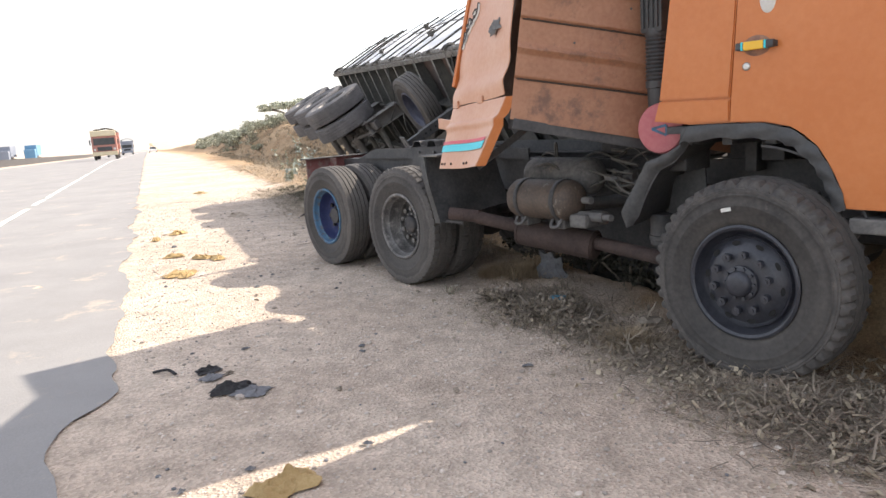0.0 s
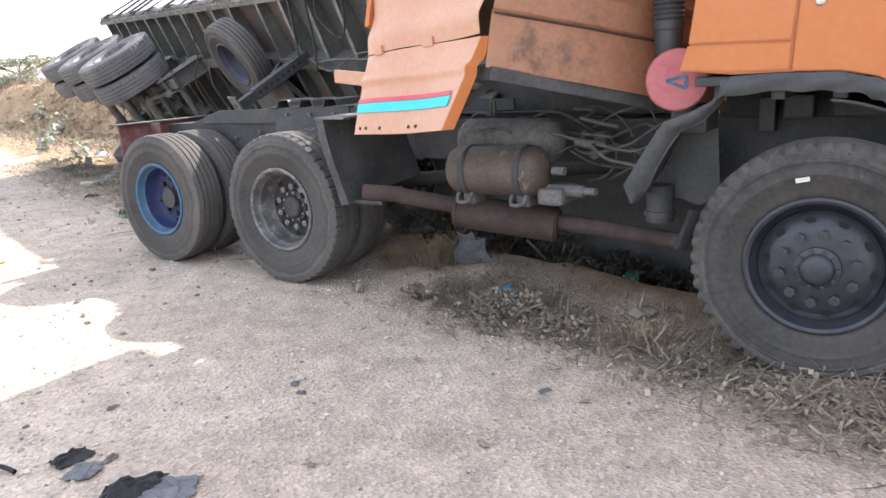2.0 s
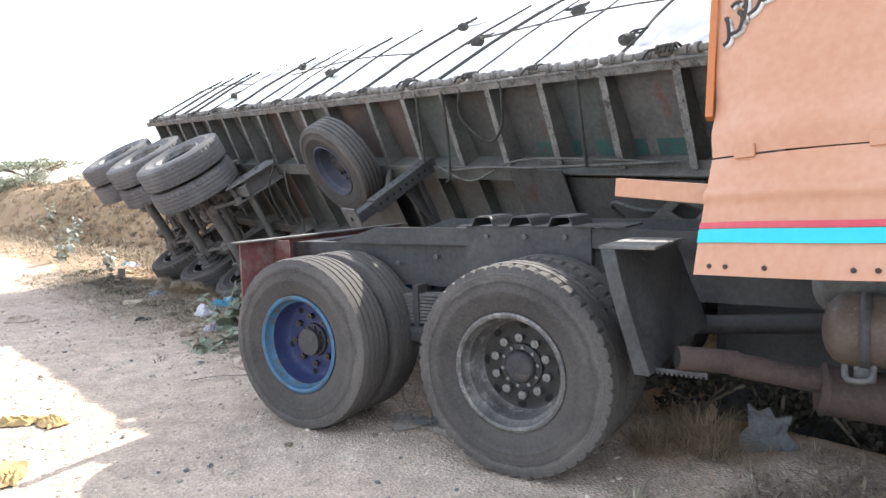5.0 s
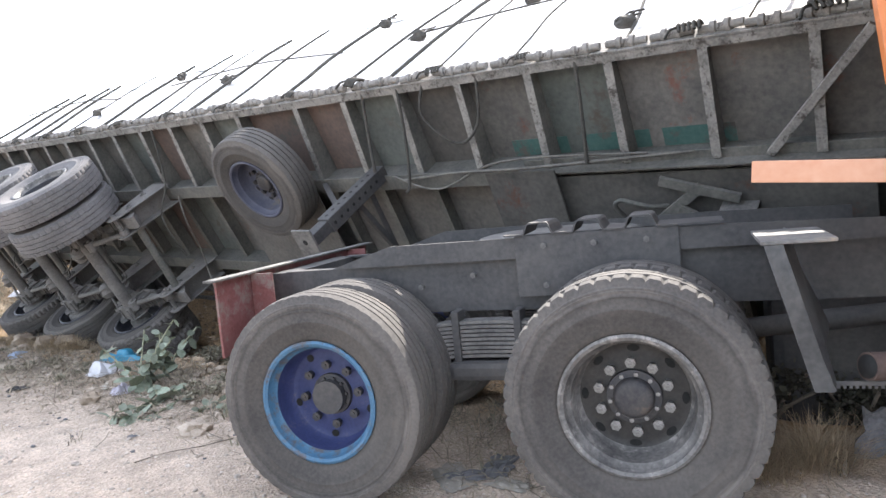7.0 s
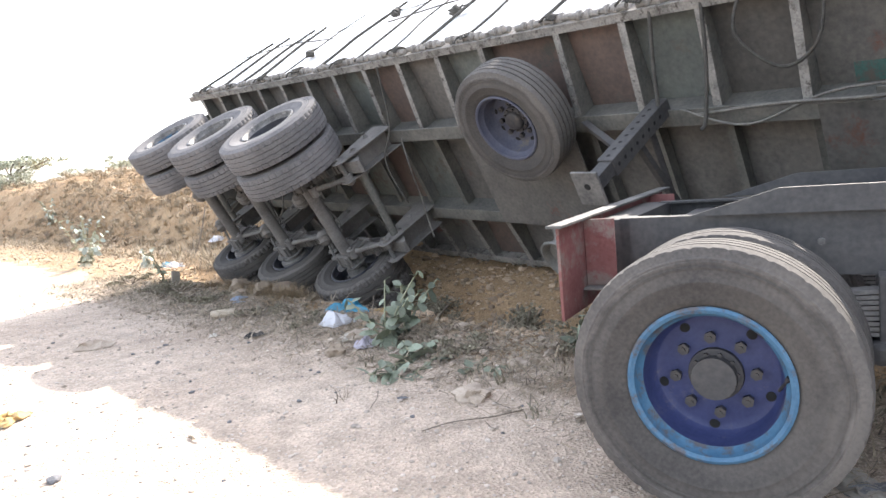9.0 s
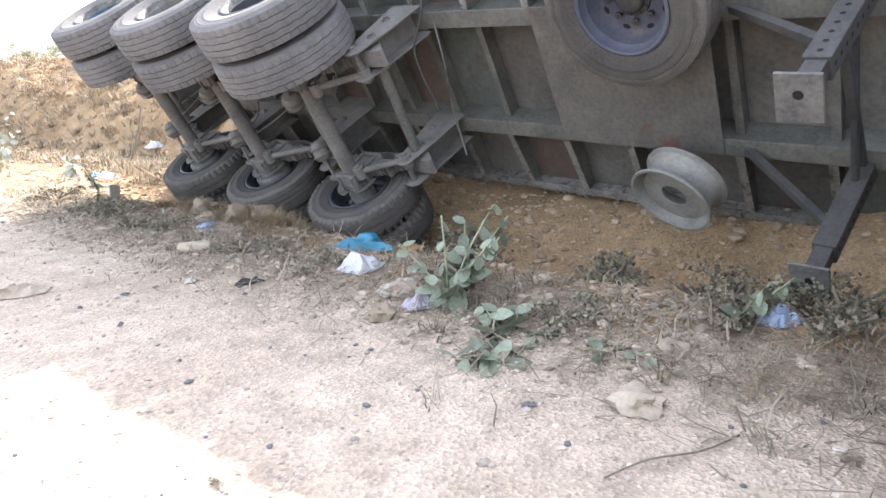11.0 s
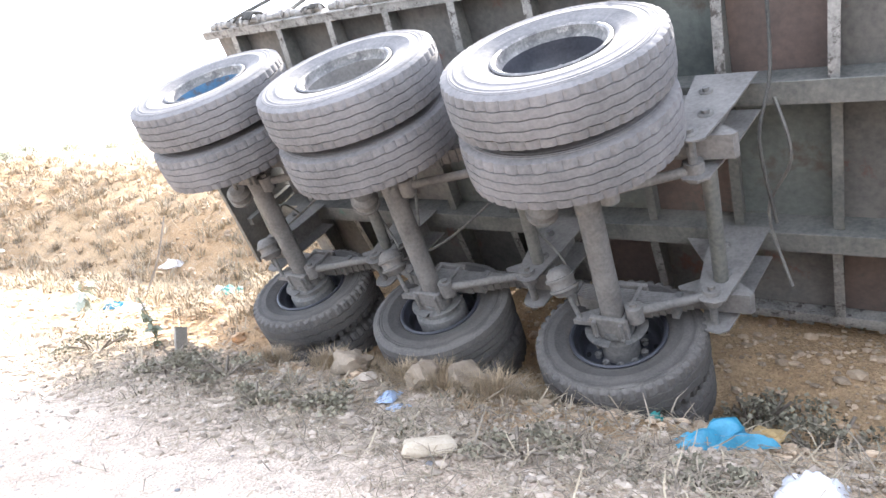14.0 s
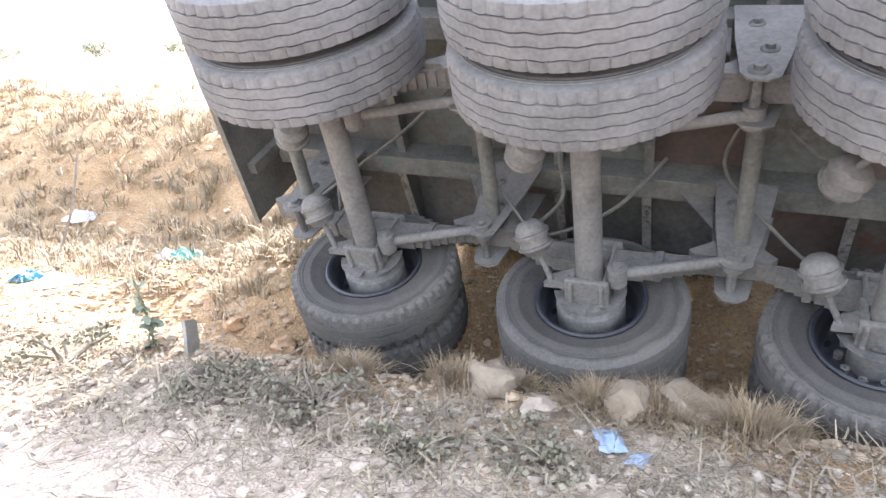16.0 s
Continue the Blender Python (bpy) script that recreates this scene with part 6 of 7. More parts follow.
GLASS_GREEN = shade("broken_green_glass", (0.01, 0.06, 0.03), (0.03, 0.12, 0.06), 0.12, 9, 60, 0)
STEM = shade("pale_stem", (0.20, 0.21, 0.13), (0.33, 0.32, 0.22), 0.8, 6, 40, 0.05)
BARK = shade("grey_bark", (0.13, 0.105, 0.08), (0.22, 0.185, 0.15), 0.9, 6, 40, 0.2)
ACACIA = shade("acacia_leaves", (0.17, 0.19, 0.11), (0.26, 0.28, 0.19), 0.85, 1, 20, 0, per_island=0.35)
PEBBLE = shade("pale_pebbles", (0.36, 0.30, 0.25), (0.55, 0.49, 0.43), 0.95, 8, 60, 0.1, per_island=0.35)
RUBBLE = shade("limestone_rubble", (0.31, 0.25, 0.195), (0.46, 0.39, 0.32), 0.95, 8, 60, 0.15, per_island=0.35)
TAN_STONE = shade("tan_stone", (0.22, 0.17, 0.12), (0.32, 0.26, 0.20), 0.95, 6, 40, 0.5)
EARTH_STONE = shade("ochre_stones", (0.33, 0.235, 0.155), (0.48, 0.375, 0.27), 0.95, 8, 60, 0.15, per_island=0.35)
EARTH = shade("loose_orange_earth", (0.36, 0.22, 0.12), (0.46, 0.32, 0.20), 0.95, 5, 40, 0.4)
PLASTIC_WHITE = shade("thin_white_plastic", (0.46, 0.46, 0.49), (0.58, 0.58, 0.61), 0.45, 9, 60, 0.2)
PLASTIC_BLUE = shade("thin_blue_plastic", (0.015, 0.15, 0.25), (0.045, 0.26, 0.38), 0.4, 9, 60, 0.2)
PLASTIC_TEAL = shade("thin_green_plastic", (0.02, 0.20, 0.18), (0.05, 0.30, 0.27), 0.4, 9, 60, 0.2)
PLASTIC_PINK = shade("pale_lilac_plastic", (0.36, 0.33, 0.39), (0.48, 0.45, 0.51), 0.4, 9, 60, 0.2)
PALE_BLUE = shade("pale_blue_plastic_film", (0.24, 0.32, 0.46), (0.38, 0.45, 0.56), 0.45, 9, 60, 0.2)
CLOTH_BLACK = shade("torn_black_cloth", (0.018, 0.017, 0.018), (0.05, 0.048, 0.05), 0.95, 12, 80, 0.3)
CLOTH_GREY = shade("grey_rag", (0.10, 0.10, 0.105), (0.19, 0.19, 0.20), 0.95, 12, 80, 0.3)
PAPER = shade("crumpled_paper", (0.46, 0.42, 0.36), (0.58, 0.54, 0.48), 0.9, 12, 80, 0.2)
SCRAP = shade("ochre_scraps", (0.32, 0.21, 0.085), (0.46, 0.33, 0.16), 0.9, 12, 80, 0.3)
SPONGE = shade("beige_foam", (0.40, 0.33, 0.245), (0.52, 0.45, 0.36), 0.95, 12, 120, 0.5)
rng = np.random.default_rng(5)


def stuff(name, verts, faces, material, label, category):
    me = bpy.data.meshes.new(name)
    me.from_pydata(verts, [], faces)
    for m in material if isinstance(material, (list, tuple)) else (material,):
        me.materials.append(m)
    return tagged(new(name, me), label, category, kind="stuff")


ICO = None


def pebble_shapes():
    out = []
    for k in range(6):
        bm = bmesh.new()
        bmesh.ops.create_icosphere(bm, subdivisions=1, radius=1.0)
        for v in bm.verts:
            v.co *= 1 + 0.45 * noise.noise(v.co * 1.4 + Vector((k * 9.1, 0, 0)))
            v.co.z *= 0.6
        out.append((np.array([v.co[:] for v in bm.verts]), [[v.index for v in f.verts] for f in bm.faces]))
        bm.free()
    return out


SHAPES = pebble_shapes()


def scatter_pebbles(name, n, place_fn, size_fn, material, label, category="gravel", sink=0.25):
    V, F = [], []
    base = 0
    for _ in range(n):
        u, v = place_fn()
        x, y = xy(u, v)
        r = size_fn()
        p, f = SHAPES[rng.integers(6)]
        a = rng.uniform(0, 6.28)
        c, s = math.cos(a), math.sin(a)
        q = p * r * rng.uniform(0.75, 1.3, 3)
        q = np.column_stack((q[:, 0] * c - q[:, 1] * s + x, q[:, 0] * s + q[:, 1] * c + y, q[:, 2] + height_uv(u, v) + r * (0.5 - sink)))
        V.extend(q.tolist())
        F.extend([[i + base for i in t] for t in f])
        base += len(p)
    return stuff(name, V, F, material, label, category)


def blades(name, clumps, material, label, category="grass", lean=0.5, width=0.004, curve=True):
    """Clumps of (x, y, z, count, height, spread); each blade a bent tapering strip."""
    V, F = [], []
    for x, y, z, n, h, sp in clumps:
        for _ in range(n):
            a, r = rng.uniform(0, 6.28), abs(rng.normal(0, 0.4)) * sp
            b = a + rng.normal(0, 0.7)
            L = h * rng.uniform(0.5, 1.1)
            tilt = min(abs(rng.normal(lean, 0.3)), 1.5)
            d = np.array([math.cos(b), math.sin(b), 0.0])
            w = np.array([-math.sin(b), math.cos(b), 0.0]) * width * rng.uniform(0.6, 1.3)
            p0 = np.array([x + r * math.cos(a), y + r * math.sin(a), z - 0.01])
            p1 = p0 + L * 0.55 * (math.cos(tilt) * np.array([0, 0, 1]) + math.sin(tilt) * d)
            t2 = min(tilt + 0.6, 1.7)
            p2 = p1 + L * 0.45 * (math.cos(t2) * np.array([0, 0, 1]) + math.sin(t2) * d)
            i = len(V)
            V.extend([(p0 - w).tolist(), (p0 + w).tolist(), (p1 + w * 0.8).tolist(), (p1 - w * 0.8).tolist(), p2.tolist()])
            F.extend([(i, i + 1, i + 2, i + 3), (i + 3, i + 2, i + 4)])
    return stuff(name, V, F, material, label, category)


def twigs(name, n, place_fn, material, label, length=(0.05, 0.22), width=0.003, lift=0.05, category="straw"):
    V, F = [], []
    for _ in range(n):
        x, y = place_fn()
        z = height(x, y) + abs(rng.normal(0, lift * 0.5)) + 0.004
        a, e = rng.uniform(0, 6.28), rng.normal(0, 0.25)
        L = rng.uniform(*length)
        d = np.array([math.cos(a) * math.cos(e), math.sin(a) * math.cos(e), math.sin(e)])
        w = np.array([-math.sin(a), math.cos(a), 0]) * width * rng.uniform(0.6, 1.6)
        h = np.array([0, 0, width])
        c = np.array([x, y, z])
        m = c + d * L * 0.5 + np.array([rng.normal(0, .01), rng.normal(0, .01), rng.normal(0, .008)])
        e2 = c + d * L
        i = len(V)
        V.extend([(c - w).tolist(), (c + w).tolist(), (m + w + h).tolist(), (m - w + h).tolist(), (e2 + w * 0.4).tolist(), (e2 - w * 0.4).tolist()])
        F.extend([(i, i + 1, i + 2, i + 3), (i + 3, i + 2, i + 4, i + 5)])
    return stuff(name, V, F, material, label, category)


def leaf_cloud(n, centre, radii, size, gaps=0.35, seed=0.0):
    """Small two-faced leaves gathered in uneven clumps."""
    V, F = [], []
    cl = [np.array(centre) + np.array(radii) * np.clip(rng.normal(0, 0.45, 3), -0.95, 0.95) for _ in range(max(6, n // 60))]
    for _ in range(n):
        c = cl[rng.integers(len(cl))]
        p = c + rng.normal(0, 0.16, 3) * np.array(radii)
        a, e = rng.uniform(0, 6.28), rng.uniform(-0.9, 0.9)
        s = size * rng.uniform(0.6, 1.4)
        d = np.array([math.cos(a) * math.cos(e), math.sin(a) * math.cos(e), math.sin(e)])
        w = np.cross(d, rng.normal(0, 1, 3))
        w = w / (np.linalg.norm(w) + 1e-6) * s * 0.42
        i = len(V)
        V.extend([p.tolist(), (p + d * s * 0.5 + w).tolist(), (p + d * s).tolist(), (p + d * s * 0.5 - w).tolist()])
        F.append((i, i + 1, i + 2, i + 3))
    return V, F


def shrub(name, x, y, h, r, material, label, leaves=420, size=0.05, category="shrub", group="", stems=7, z=None):
    base = root(name, Matrix.Translation((x, y, height(x, y) - 0.03 if z is None else z)), label, category, group)
    for k in range(stems):
        bm = bmesh.new()
        a = 6.28 * k / stems + rng.uniform(-.3, .3)
        q = rng.uniform(0.4, 0.9)
        wire(bm, [(0, 0, 0), (r * 0.25 * math.cos(a), r * 0.25 * math.sin(a), h * 0.4), (r * q * math.cos(a), r * q * math.sin(a), h * rng.uniform(0.6, 0.95))], 0.008 + 0.008 * h, 5)
        part("stem", bm, BARK, base)
    V, F = leaf_cloud(leaves, (0, 0, h * 0.58), (r, r, h * 0.48), size)
    me = bpy.data.meshes.new("foliage")
    me.from_pydata(V, [], F)
    me.materials.append(material)
    f = new("foliage", me)
    f.parent = base
    return base


# distant leaves lightened in colour to stand in for haze
FAR_LEAF = shade("haze_pale_leaves", (0.30, 0.32, 0.24), (0.40, 0.41, 0.33), 0.9, 1, 20, 0, per_island=0.25)


def tree(x, y, h, r, label, leaves=ACACIA):
    base = root("tree", Matrix.Translation((x, y, height(x, y) - 0.1)), label, "tree")
    bm = bmesh.new()
    tube(bm, (0, 0, 0), (0.1, 0.05, h * 0.4), 0.13, 10, 0.09)
    ends = []
    for k in range(8):
        a = 6.28 * k / 8 + rng.uniform(-.3, .3)
        e = (r * 0.75 * math.cos(a), r * 0.75 * math.sin(a), h * rng.uniform(0.72, 0.9))
        wire(bm, [(0.1, 0.05, h * 0.38), (e[0] * 0.45, e[1] * 0.45, h * 0.62), e], 0.045, 6)
        ends.append(e)
    part("trunk", bm, BARK, base)
    V, F = [], []
    for e in ends + [(0, 0, h * 0.85), (r * 0.3, 0, h * 0.9), (-r * 0.3, r * 0.2, h * 0.88)]:
        v, f = leaf_cloud(330, (e[0] * 0.95, e[1] * 0.95, e[2]), (r * 0.42, r * 0.42, h * 0.13), 0.11)
        F.extend([[i + len(V) for i in t] for t in f])
        V.extend(v)
    me = bpy.data.meshes.new("crown")
    me.from_pydata(V, [], F)
    me.materials.append(leaves)
    c = new("crown", me)
    c.parent = base
    return base


def broad_plant(x, y, h, n, spread, label, lean=(0, 0), size=0.12, green=None):
    base = root("broad_leaved_plant", Matrix.Translation((x, y, height(x, y) - 0.02)), label, "plant")
    lb = bmesh.new()
    def lf(s, t):
        w = 0.34 * math.sin(math.pi * min(s * 0.96 + 0.03, 1)) ** 0.7
        return (s, w * (2 * t - 1), -0.22 * s * s + 0.10 * abs(2 * t - 1) * (1 - s))
    sheet(lb, lf, 8, 4)
    for f in lb.faces:
        f.smooth = True
    me = bpy.data.meshes.new("leaf")
    lb.to_mesh(me)
    lb.free()
    me.materials.append(green or LEAF)
    for k in range(max(2, n // 14)):
        a = rng.uniform(0, 6.28)
        hh = h * rng.uniform(0.65, 1.0)
        dx, dy = lean[0] + spread * 0.5 * math.cos(a), lean[1] + spread * 0.5 * math.sin(a)
        bm = bmesh.new()
        wire(bm, [(0, 0, 0), (dx * 0.35, dy * 0.35, hh * 0.5), (dx, dy, hh)], 0.0065, 7)
        part("stem", bm, STEM, base)
        for j in range(14):
            t = 0.10 + 0.90 * j / 13
            o = new("leaf", me)
            o.parent = base
            s = size * rng.uniform(0.65, 1.15) * (1.15 - 0.60 * t)
            o.matrix_basis = Matrix.Translation((dx * t ** 1.3, dy * t ** 1.3, hh * t)) @ pose(0, 0, 0, rng.uniform(-50, 50), rng.uniform(-45, 70), math.degrees(a) + 137 * j + rng.uniform(-20, 20)) @ Matrix.Scale(s, 4)
    return base


def stone(x, y, r, material, label, flat=0.7, name="stone"):
    bm = bmesh.new()
    bmesh.ops.create_icosphere(bm, subdivisions=3, radius=r)
    k = rng.uniform(0, 50)
    for v in bm.verts:
        c = v.co / r
        v.co *= 1 + 0.55 * noise.noise(c * 1.5 + Vector((k, 0, 0))) + 0.22 * noise.noise(c * 4 + Vector((0, k, 0)))
        v.co.z *= flat
    ob = part(name, bm, material, smooth=True)
    place(ob, Matrix.Translation((x, y, height(x, y) + r * flat * 0.45)) @ pose(0, 0, 0, 0, 0, rng.uniform(0, 360)))
    return tagged(ob, label, "stone", "loose stones on the verge")


def crumple(name, x, y, w, d, h, material, label, category, turn=0, seed=0.0, lift=0.0, folds=3.0):
    """A crumpled sheet lying on the ground: bag, rag or paper."""
    bm = bmesh.new()
    def fn(s, t):
        a, b = 2 * s - 1, 2 * t - 1
        edge = max(abs(a), abs(b))
        q = Vector((a * 1.7 * folds / 3, b * 1.7 * folds / 3, seed))
        z = h * (1 - edge ** 2.5) * (0.65 + 0.6 * noise.noise(q)) + 0.25 * h * noise.noise(q * 2.6) * (1 - edge ** 4)
        n1, n2 = noise.noise(q + Vector((7, 0, 0))), noise.noise(q + Vector((0, 9, 0)))
        return (w / 2 * (a + 0.35 * n1), d / 2 * (b + 0.35 * n2), max(z, 0.002) + 0.003)
    sheet(bm, fn, 22, 22, 0.003)
    ob = part(name, bm, material, smooth=True)
    place(ob, Matrix.Translation((x, y, height(x, y) + 0.006 + lift)) @ pose(0, 0, 0, 0, 0, turn))
    return tagged(ob, label, category)


# rubble, pebbles and straw
scatter_pebbles("shoulder_gravel", 16000, lambda: (rng.uniform(0.5, 18), rng.uniform(-0.3, 2.9)), lambda: rng.gamma(2.0, 0.0022) + 0.002, PEBBLE, "fine pale gravel strewn over the sandy shoulder")
scatter_pebbles("verge_rubble", 11000, lambda: (rng.uniform(9.5, 18), rng.normal(2.95, 0.33)), lambda: rng.gamma(1.6, 0.0052) + 0.003, RUBBLE, "pale limestone rubble along the verge", "rubble")
scatter_pebbles("ditch_rubble", 9000, lambda: (rng.uniform(8, 19), rng.uniform(3.4, 5.6)), lambda: rng.gamma(1.5, 0.0085) + 0.004, EARTH_STONE, "stones in the crumbling earth of the ditch side", "rubble")
scatter_pebbles("bank_rubble", 1800, lambda: (rng.uniform(17, 30), rng.uniform(3.4, 8.5)), lambda: rng.gamma(1.8, 0.010) + 0.006, EARTH_STONE, "pale stones scattered on the dry bank", "rubble")
scatter_pebbles("soil_clods", 260, lambda: (rng.uniform(1, 15), rng.uniform(-0.2, 2.7)), lambda: rng.gamma(1.4, 0.004) + 0.003, CLOTH_GREY, "small dark clods and bits on the shoulder", "debris")


def near(points, spread):
    def fn():
        x, y = points[rng.integers(len(points))]
        return x + rng.normal(0, spread), y + rng.normal(0, spread)
    return fn


FRONT_HEAP = [(0.67, 5.16), (0.85, 4.9), (1.06, 4.51), (1.2, 4.1), (1.30, 3.80), (1.42, 3.35), (1.62, 3.10), (1.9, 3.2), (1.65, 2.85), (2.0, 2.9), (0.9, 5.3), (0.6, 5.6), (2.2, 3.0), (1.9, 2.6)]
twigs("straw_litter", 5200, near(FRONT_HEAP, 0.17), [DRY_GREY], "brown dead straw and twigs heaped by the front wheel", (0.05, 0.20), 0.0032, 0.06)
twigs("leaf_litter", 2200, near(FRONT_HEAP, 0.22), [DRY], "pale broken leaves and stalks on the verge", (0.02, 0.07), 0.008, 0.05)
twigs("verge_straw", 8000, lambda: xy(rng.uniform(6.5, 19), rng.normal(3.0, 0.42)), [DRY], "dry straw scattered along the verge", (0.05, 0.24), 0.003, 0.05)
twigs("verge_twigs", 3800, lambda: xy(rng.uniform(6.5, 19), rng.normal(2.95, 0.40)), [DRY_GREY], "grey dead twigs scattered along the verge", (0.06, 0.26), 0.0032, 0.07)
twigs("bank_straw", 19000, lambda: xy(rng.uniform(17, 34), rng.uniform(3.2, 9.5)), [DRY], "dry straw and stalks covering the bank", (0.08, 0.32), 0.005, 0.12)

clumps = []
for u, v, n, h, sp in [(17 + 50 * rng.uniform(0, 1) ** 1.7, rng.uniform(4.7, 12), 26, rng.uniform(0.12, 0.32), 0.20) for _ in range(2400)]:
    x, y = xy(u, v)
    clumps.append((x, y, height(x, y), n, h, sp))
tufts = []
for _ in range(1500):
    x, y = xy(rng.uniform(17.2, 36), rng.uniform(4.6, 9.5))
    tufts.append((x, y, height(x, y), 22, rng.uniform(0.10, 0.26), 0.16))
blades("bank_tufts", tufts[::2], DRY_GREY, "grey-brown dead grass tufts over the near bank", width=0.005, lean=0.6)
blades("bank_hay", tufts[1::2], FEATHER, "tawny dry grass tufts over the near bank", width=0.005, lean=0.6)
blades("bank_grass", clumps, DRY, "sparse dry yellow grass over the earth bank", width=0.006, lean=0.5)
clumps = []
for _ in range(330):
    u, v = rng.uniform(3, 19), rng.normal(3.05, 0.35)
    x, y = xy(u, v)
    clumps.append((x, y, height(x, y), 14, rng.uniform(0.06, 0.16), 0.10))
blades("verge_grass", clumps, DRY_GREY, "short dead grass along the verge", width=0.003, lean=0.7)
clumps = []
for _ in range(80):
    u, v = rng.uniform(5.5, 18.5), rng.normal(3.0, 0.35)
    x, y = xy(u, v)
    clumps.append((x, y, height(x, y), 22, rng.uniform(0.05, 0.13), 0.13))
blades("verge_weeds", clumps, WEED, "low dull green weeds along the verge", "weeds", lean=0.8, width=0.006)

for x, y, h, r in ((-1.72, 14.83, 0.26, 0.26), (-1.60, 14.62, 0.24, 0.25), (-2.05, 15.12, 0.22, 0.22), (-1.62, 14.25, 0.24, 0.26), (-1.75, 14.02, 0.22, 0.26), (-1.40, 13.72, 0.24, 0.28), (0.69, 6.40, 0.30, 0.26), (0.45, 6.5, 0.18, 0.18), (-1.05, 13.2, 0.2, 0.22), (-0.95, 12.9, 0.16, 0.2), (1.15, 4.35, 0.16, 0.25), (-2.45, 15.9, 0.18, 0.2), (-1.88, 14.40, 0.22, 0.24), (-2.0, 14.66, 0.20, 0.22), (-1.52, 13.95, 0.24, 0.26), (-2.22, 15.3, 0.18, 0.2)):
    b = blades("grass_tuft", [(0, 0, 0, 1100, h, r)], FEATHER, "", lean=0.7, width=0.0018)
    place(b, Matrix.Translation((x, y, height(x, y))))
    b["kind"] = "thing"
    tagged(b, "feathery tuft of dry brown grass by the tyres", "grass", "dry grass tufts", kind="thing")
for x, y, h, r in ((-3.51, 17.02, 0.16, 0.30), (-2.89, 15.64, 0.15, 0.28), (-3.04, 16.3, 0.16, 0.22), (-3.2, 16.05, 0.12, 0.3), (0.70, 5.06, 0.18, 0.30), (0.95, 4.75, 0.14, 0.25), (0.4, 5.7, 0.14, 0.2), (-2.6, 14.6, 0.10, 0.25), (-2.2, 13.3, 0.12, 0.25), (-1.8, 12.5, 0.10, 0.22), (-0.4, 10.0, 0.2, 0.25), (-0.1, 9.6, 0.2, 0.25), (-1.0, 10.5, 0.12, 0.25), (-2.9, 15.0, 0.12, 0.22)):
    b = shrub("low_weed", x, y, h, r, DRY_GREY if y < 6 else WEED, "low dead brown weed flattened on the verge" if y < 6 else "low grey-green weed flattened on the verge", 420 if y < 6 else 520, 0.026, "weed", "low verge weeds", 6)
for x, y, h, r in ((-0.19, 11.22, 0.42, 0.26), (-0.57, 12.64, 0.36, 0.30), (0.25, 10.7, 0.40, 0.35), (0.15, 9.9, 0.35, 0.4), (-0.3, 13.2, 0.3, 0.25)):
    shrub("dark_shrub", x, y, h, r, WEED, "dark scrubby bush in the shade of the trailer", 1000, 0.03, "shrub", "bushes in the ditch", 8)

# brush leaves coloured near black to carry the shade under the truck
SHADE_LEAF = shade("shade_dark_brush", (0.030, 0.028, 0.020), (0.075, 0.068, 0.048), 0.9, 3, 30, 0, per_island=0.4)
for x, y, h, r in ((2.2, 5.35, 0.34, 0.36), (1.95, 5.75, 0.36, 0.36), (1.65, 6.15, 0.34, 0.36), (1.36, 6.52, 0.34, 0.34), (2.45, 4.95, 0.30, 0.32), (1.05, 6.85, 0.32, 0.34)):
    shrub("dark_shrub", x, y, h, r, SHADE_LEAF, "dead brush in the ditch, coloured near black for the shade under the truck", 900, 0.035, "shrub", "bushes in the ditch", 6)
broad_plant(-1.50, 11.12, 0.60, 81, 0.60, "green broad-leaved milkweed plant beside the ditch", (0.05, 0.05), 0.15)
broad_plant(-1.25, 11.35, 0.58, 54, 0.40, "green broad-leaved milkweed plant beside the ditch", (0.18, -0.1), 0.16)
broad_plant(-1.45, 10.65, 0.14, 45, 0.7, "trampled broad-leaved plant lying on the gravel", (-0.05, -0.15), 0.16)
broad_plant(-1.62, 10.30, 0.07, 27, 0.75, "flattened broad leaves strewn on the gravel", (0.1, -0.05), 0.17)
broad_plant(-1.10, 10.25, 0.08, 36, 0.80, "flattened broad leaves strewn on the gravel", (0.1, 0.05), 0.16)
broad_plant(-0.45, 9.95, 0.34, 18, 0.5, "dusty broad-leaved plant by the wheel track", (0, 0), 0.12)
broad_plant(-3.03, 17.0, 0.48, 20, 0.32, "young broad-leaved milkweed on the sandy bank foot", (-0.05, 0), 0.11)
bm = bmesh.new()
box(bm, -0.065, 0.065, -0.012, 0.012, 0, 0.22, 0.004)
tagged(place(part("wood_offcut", bm, OLD_WOOD), Matrix.Translation((-2.90, 16.80, height(-2.9, 16.8) - 0.02)) @ pose(0, 0, 0, -12, 14, 30)), "grey wooden offcut standing in the dry weeds", "wood")

# shrubs on the bank, grey-green and dusty
for k in range(70):
    u = 44 + 70 * (k / 69) ** 1.2 + rng.uniform(-1.2, 1.2)
    v = rng.uniform(5.8, 9.0)
    x, y = xy(u, v)
    hh = rng.uniform(0.4, 0.95)
    shrub("bank_shrub", x, y, hh, hh * rng.uniform(0.7, 1.1), FAR_LEAF if k % 3 else SAGE, "dusty grey-green shrub on the dry bank", 900, 0.07 if u < 50 else 0.10, "shrub", "shrubs on the bank", 7)
for k in range(26):
    x, y = xy(rng.uniform(30, 62), rng.uniform(15, 34))
    hh = rng.uniform(0.5, 1.0)
    shrub("field_shrub", x, y, hh, hh * rng.uniform(0.9, 1.5), FAR_LEAF, "pale thorn shrub on the sandy field", 500, 0.10, "shrub", "shrubs on the field", 6)
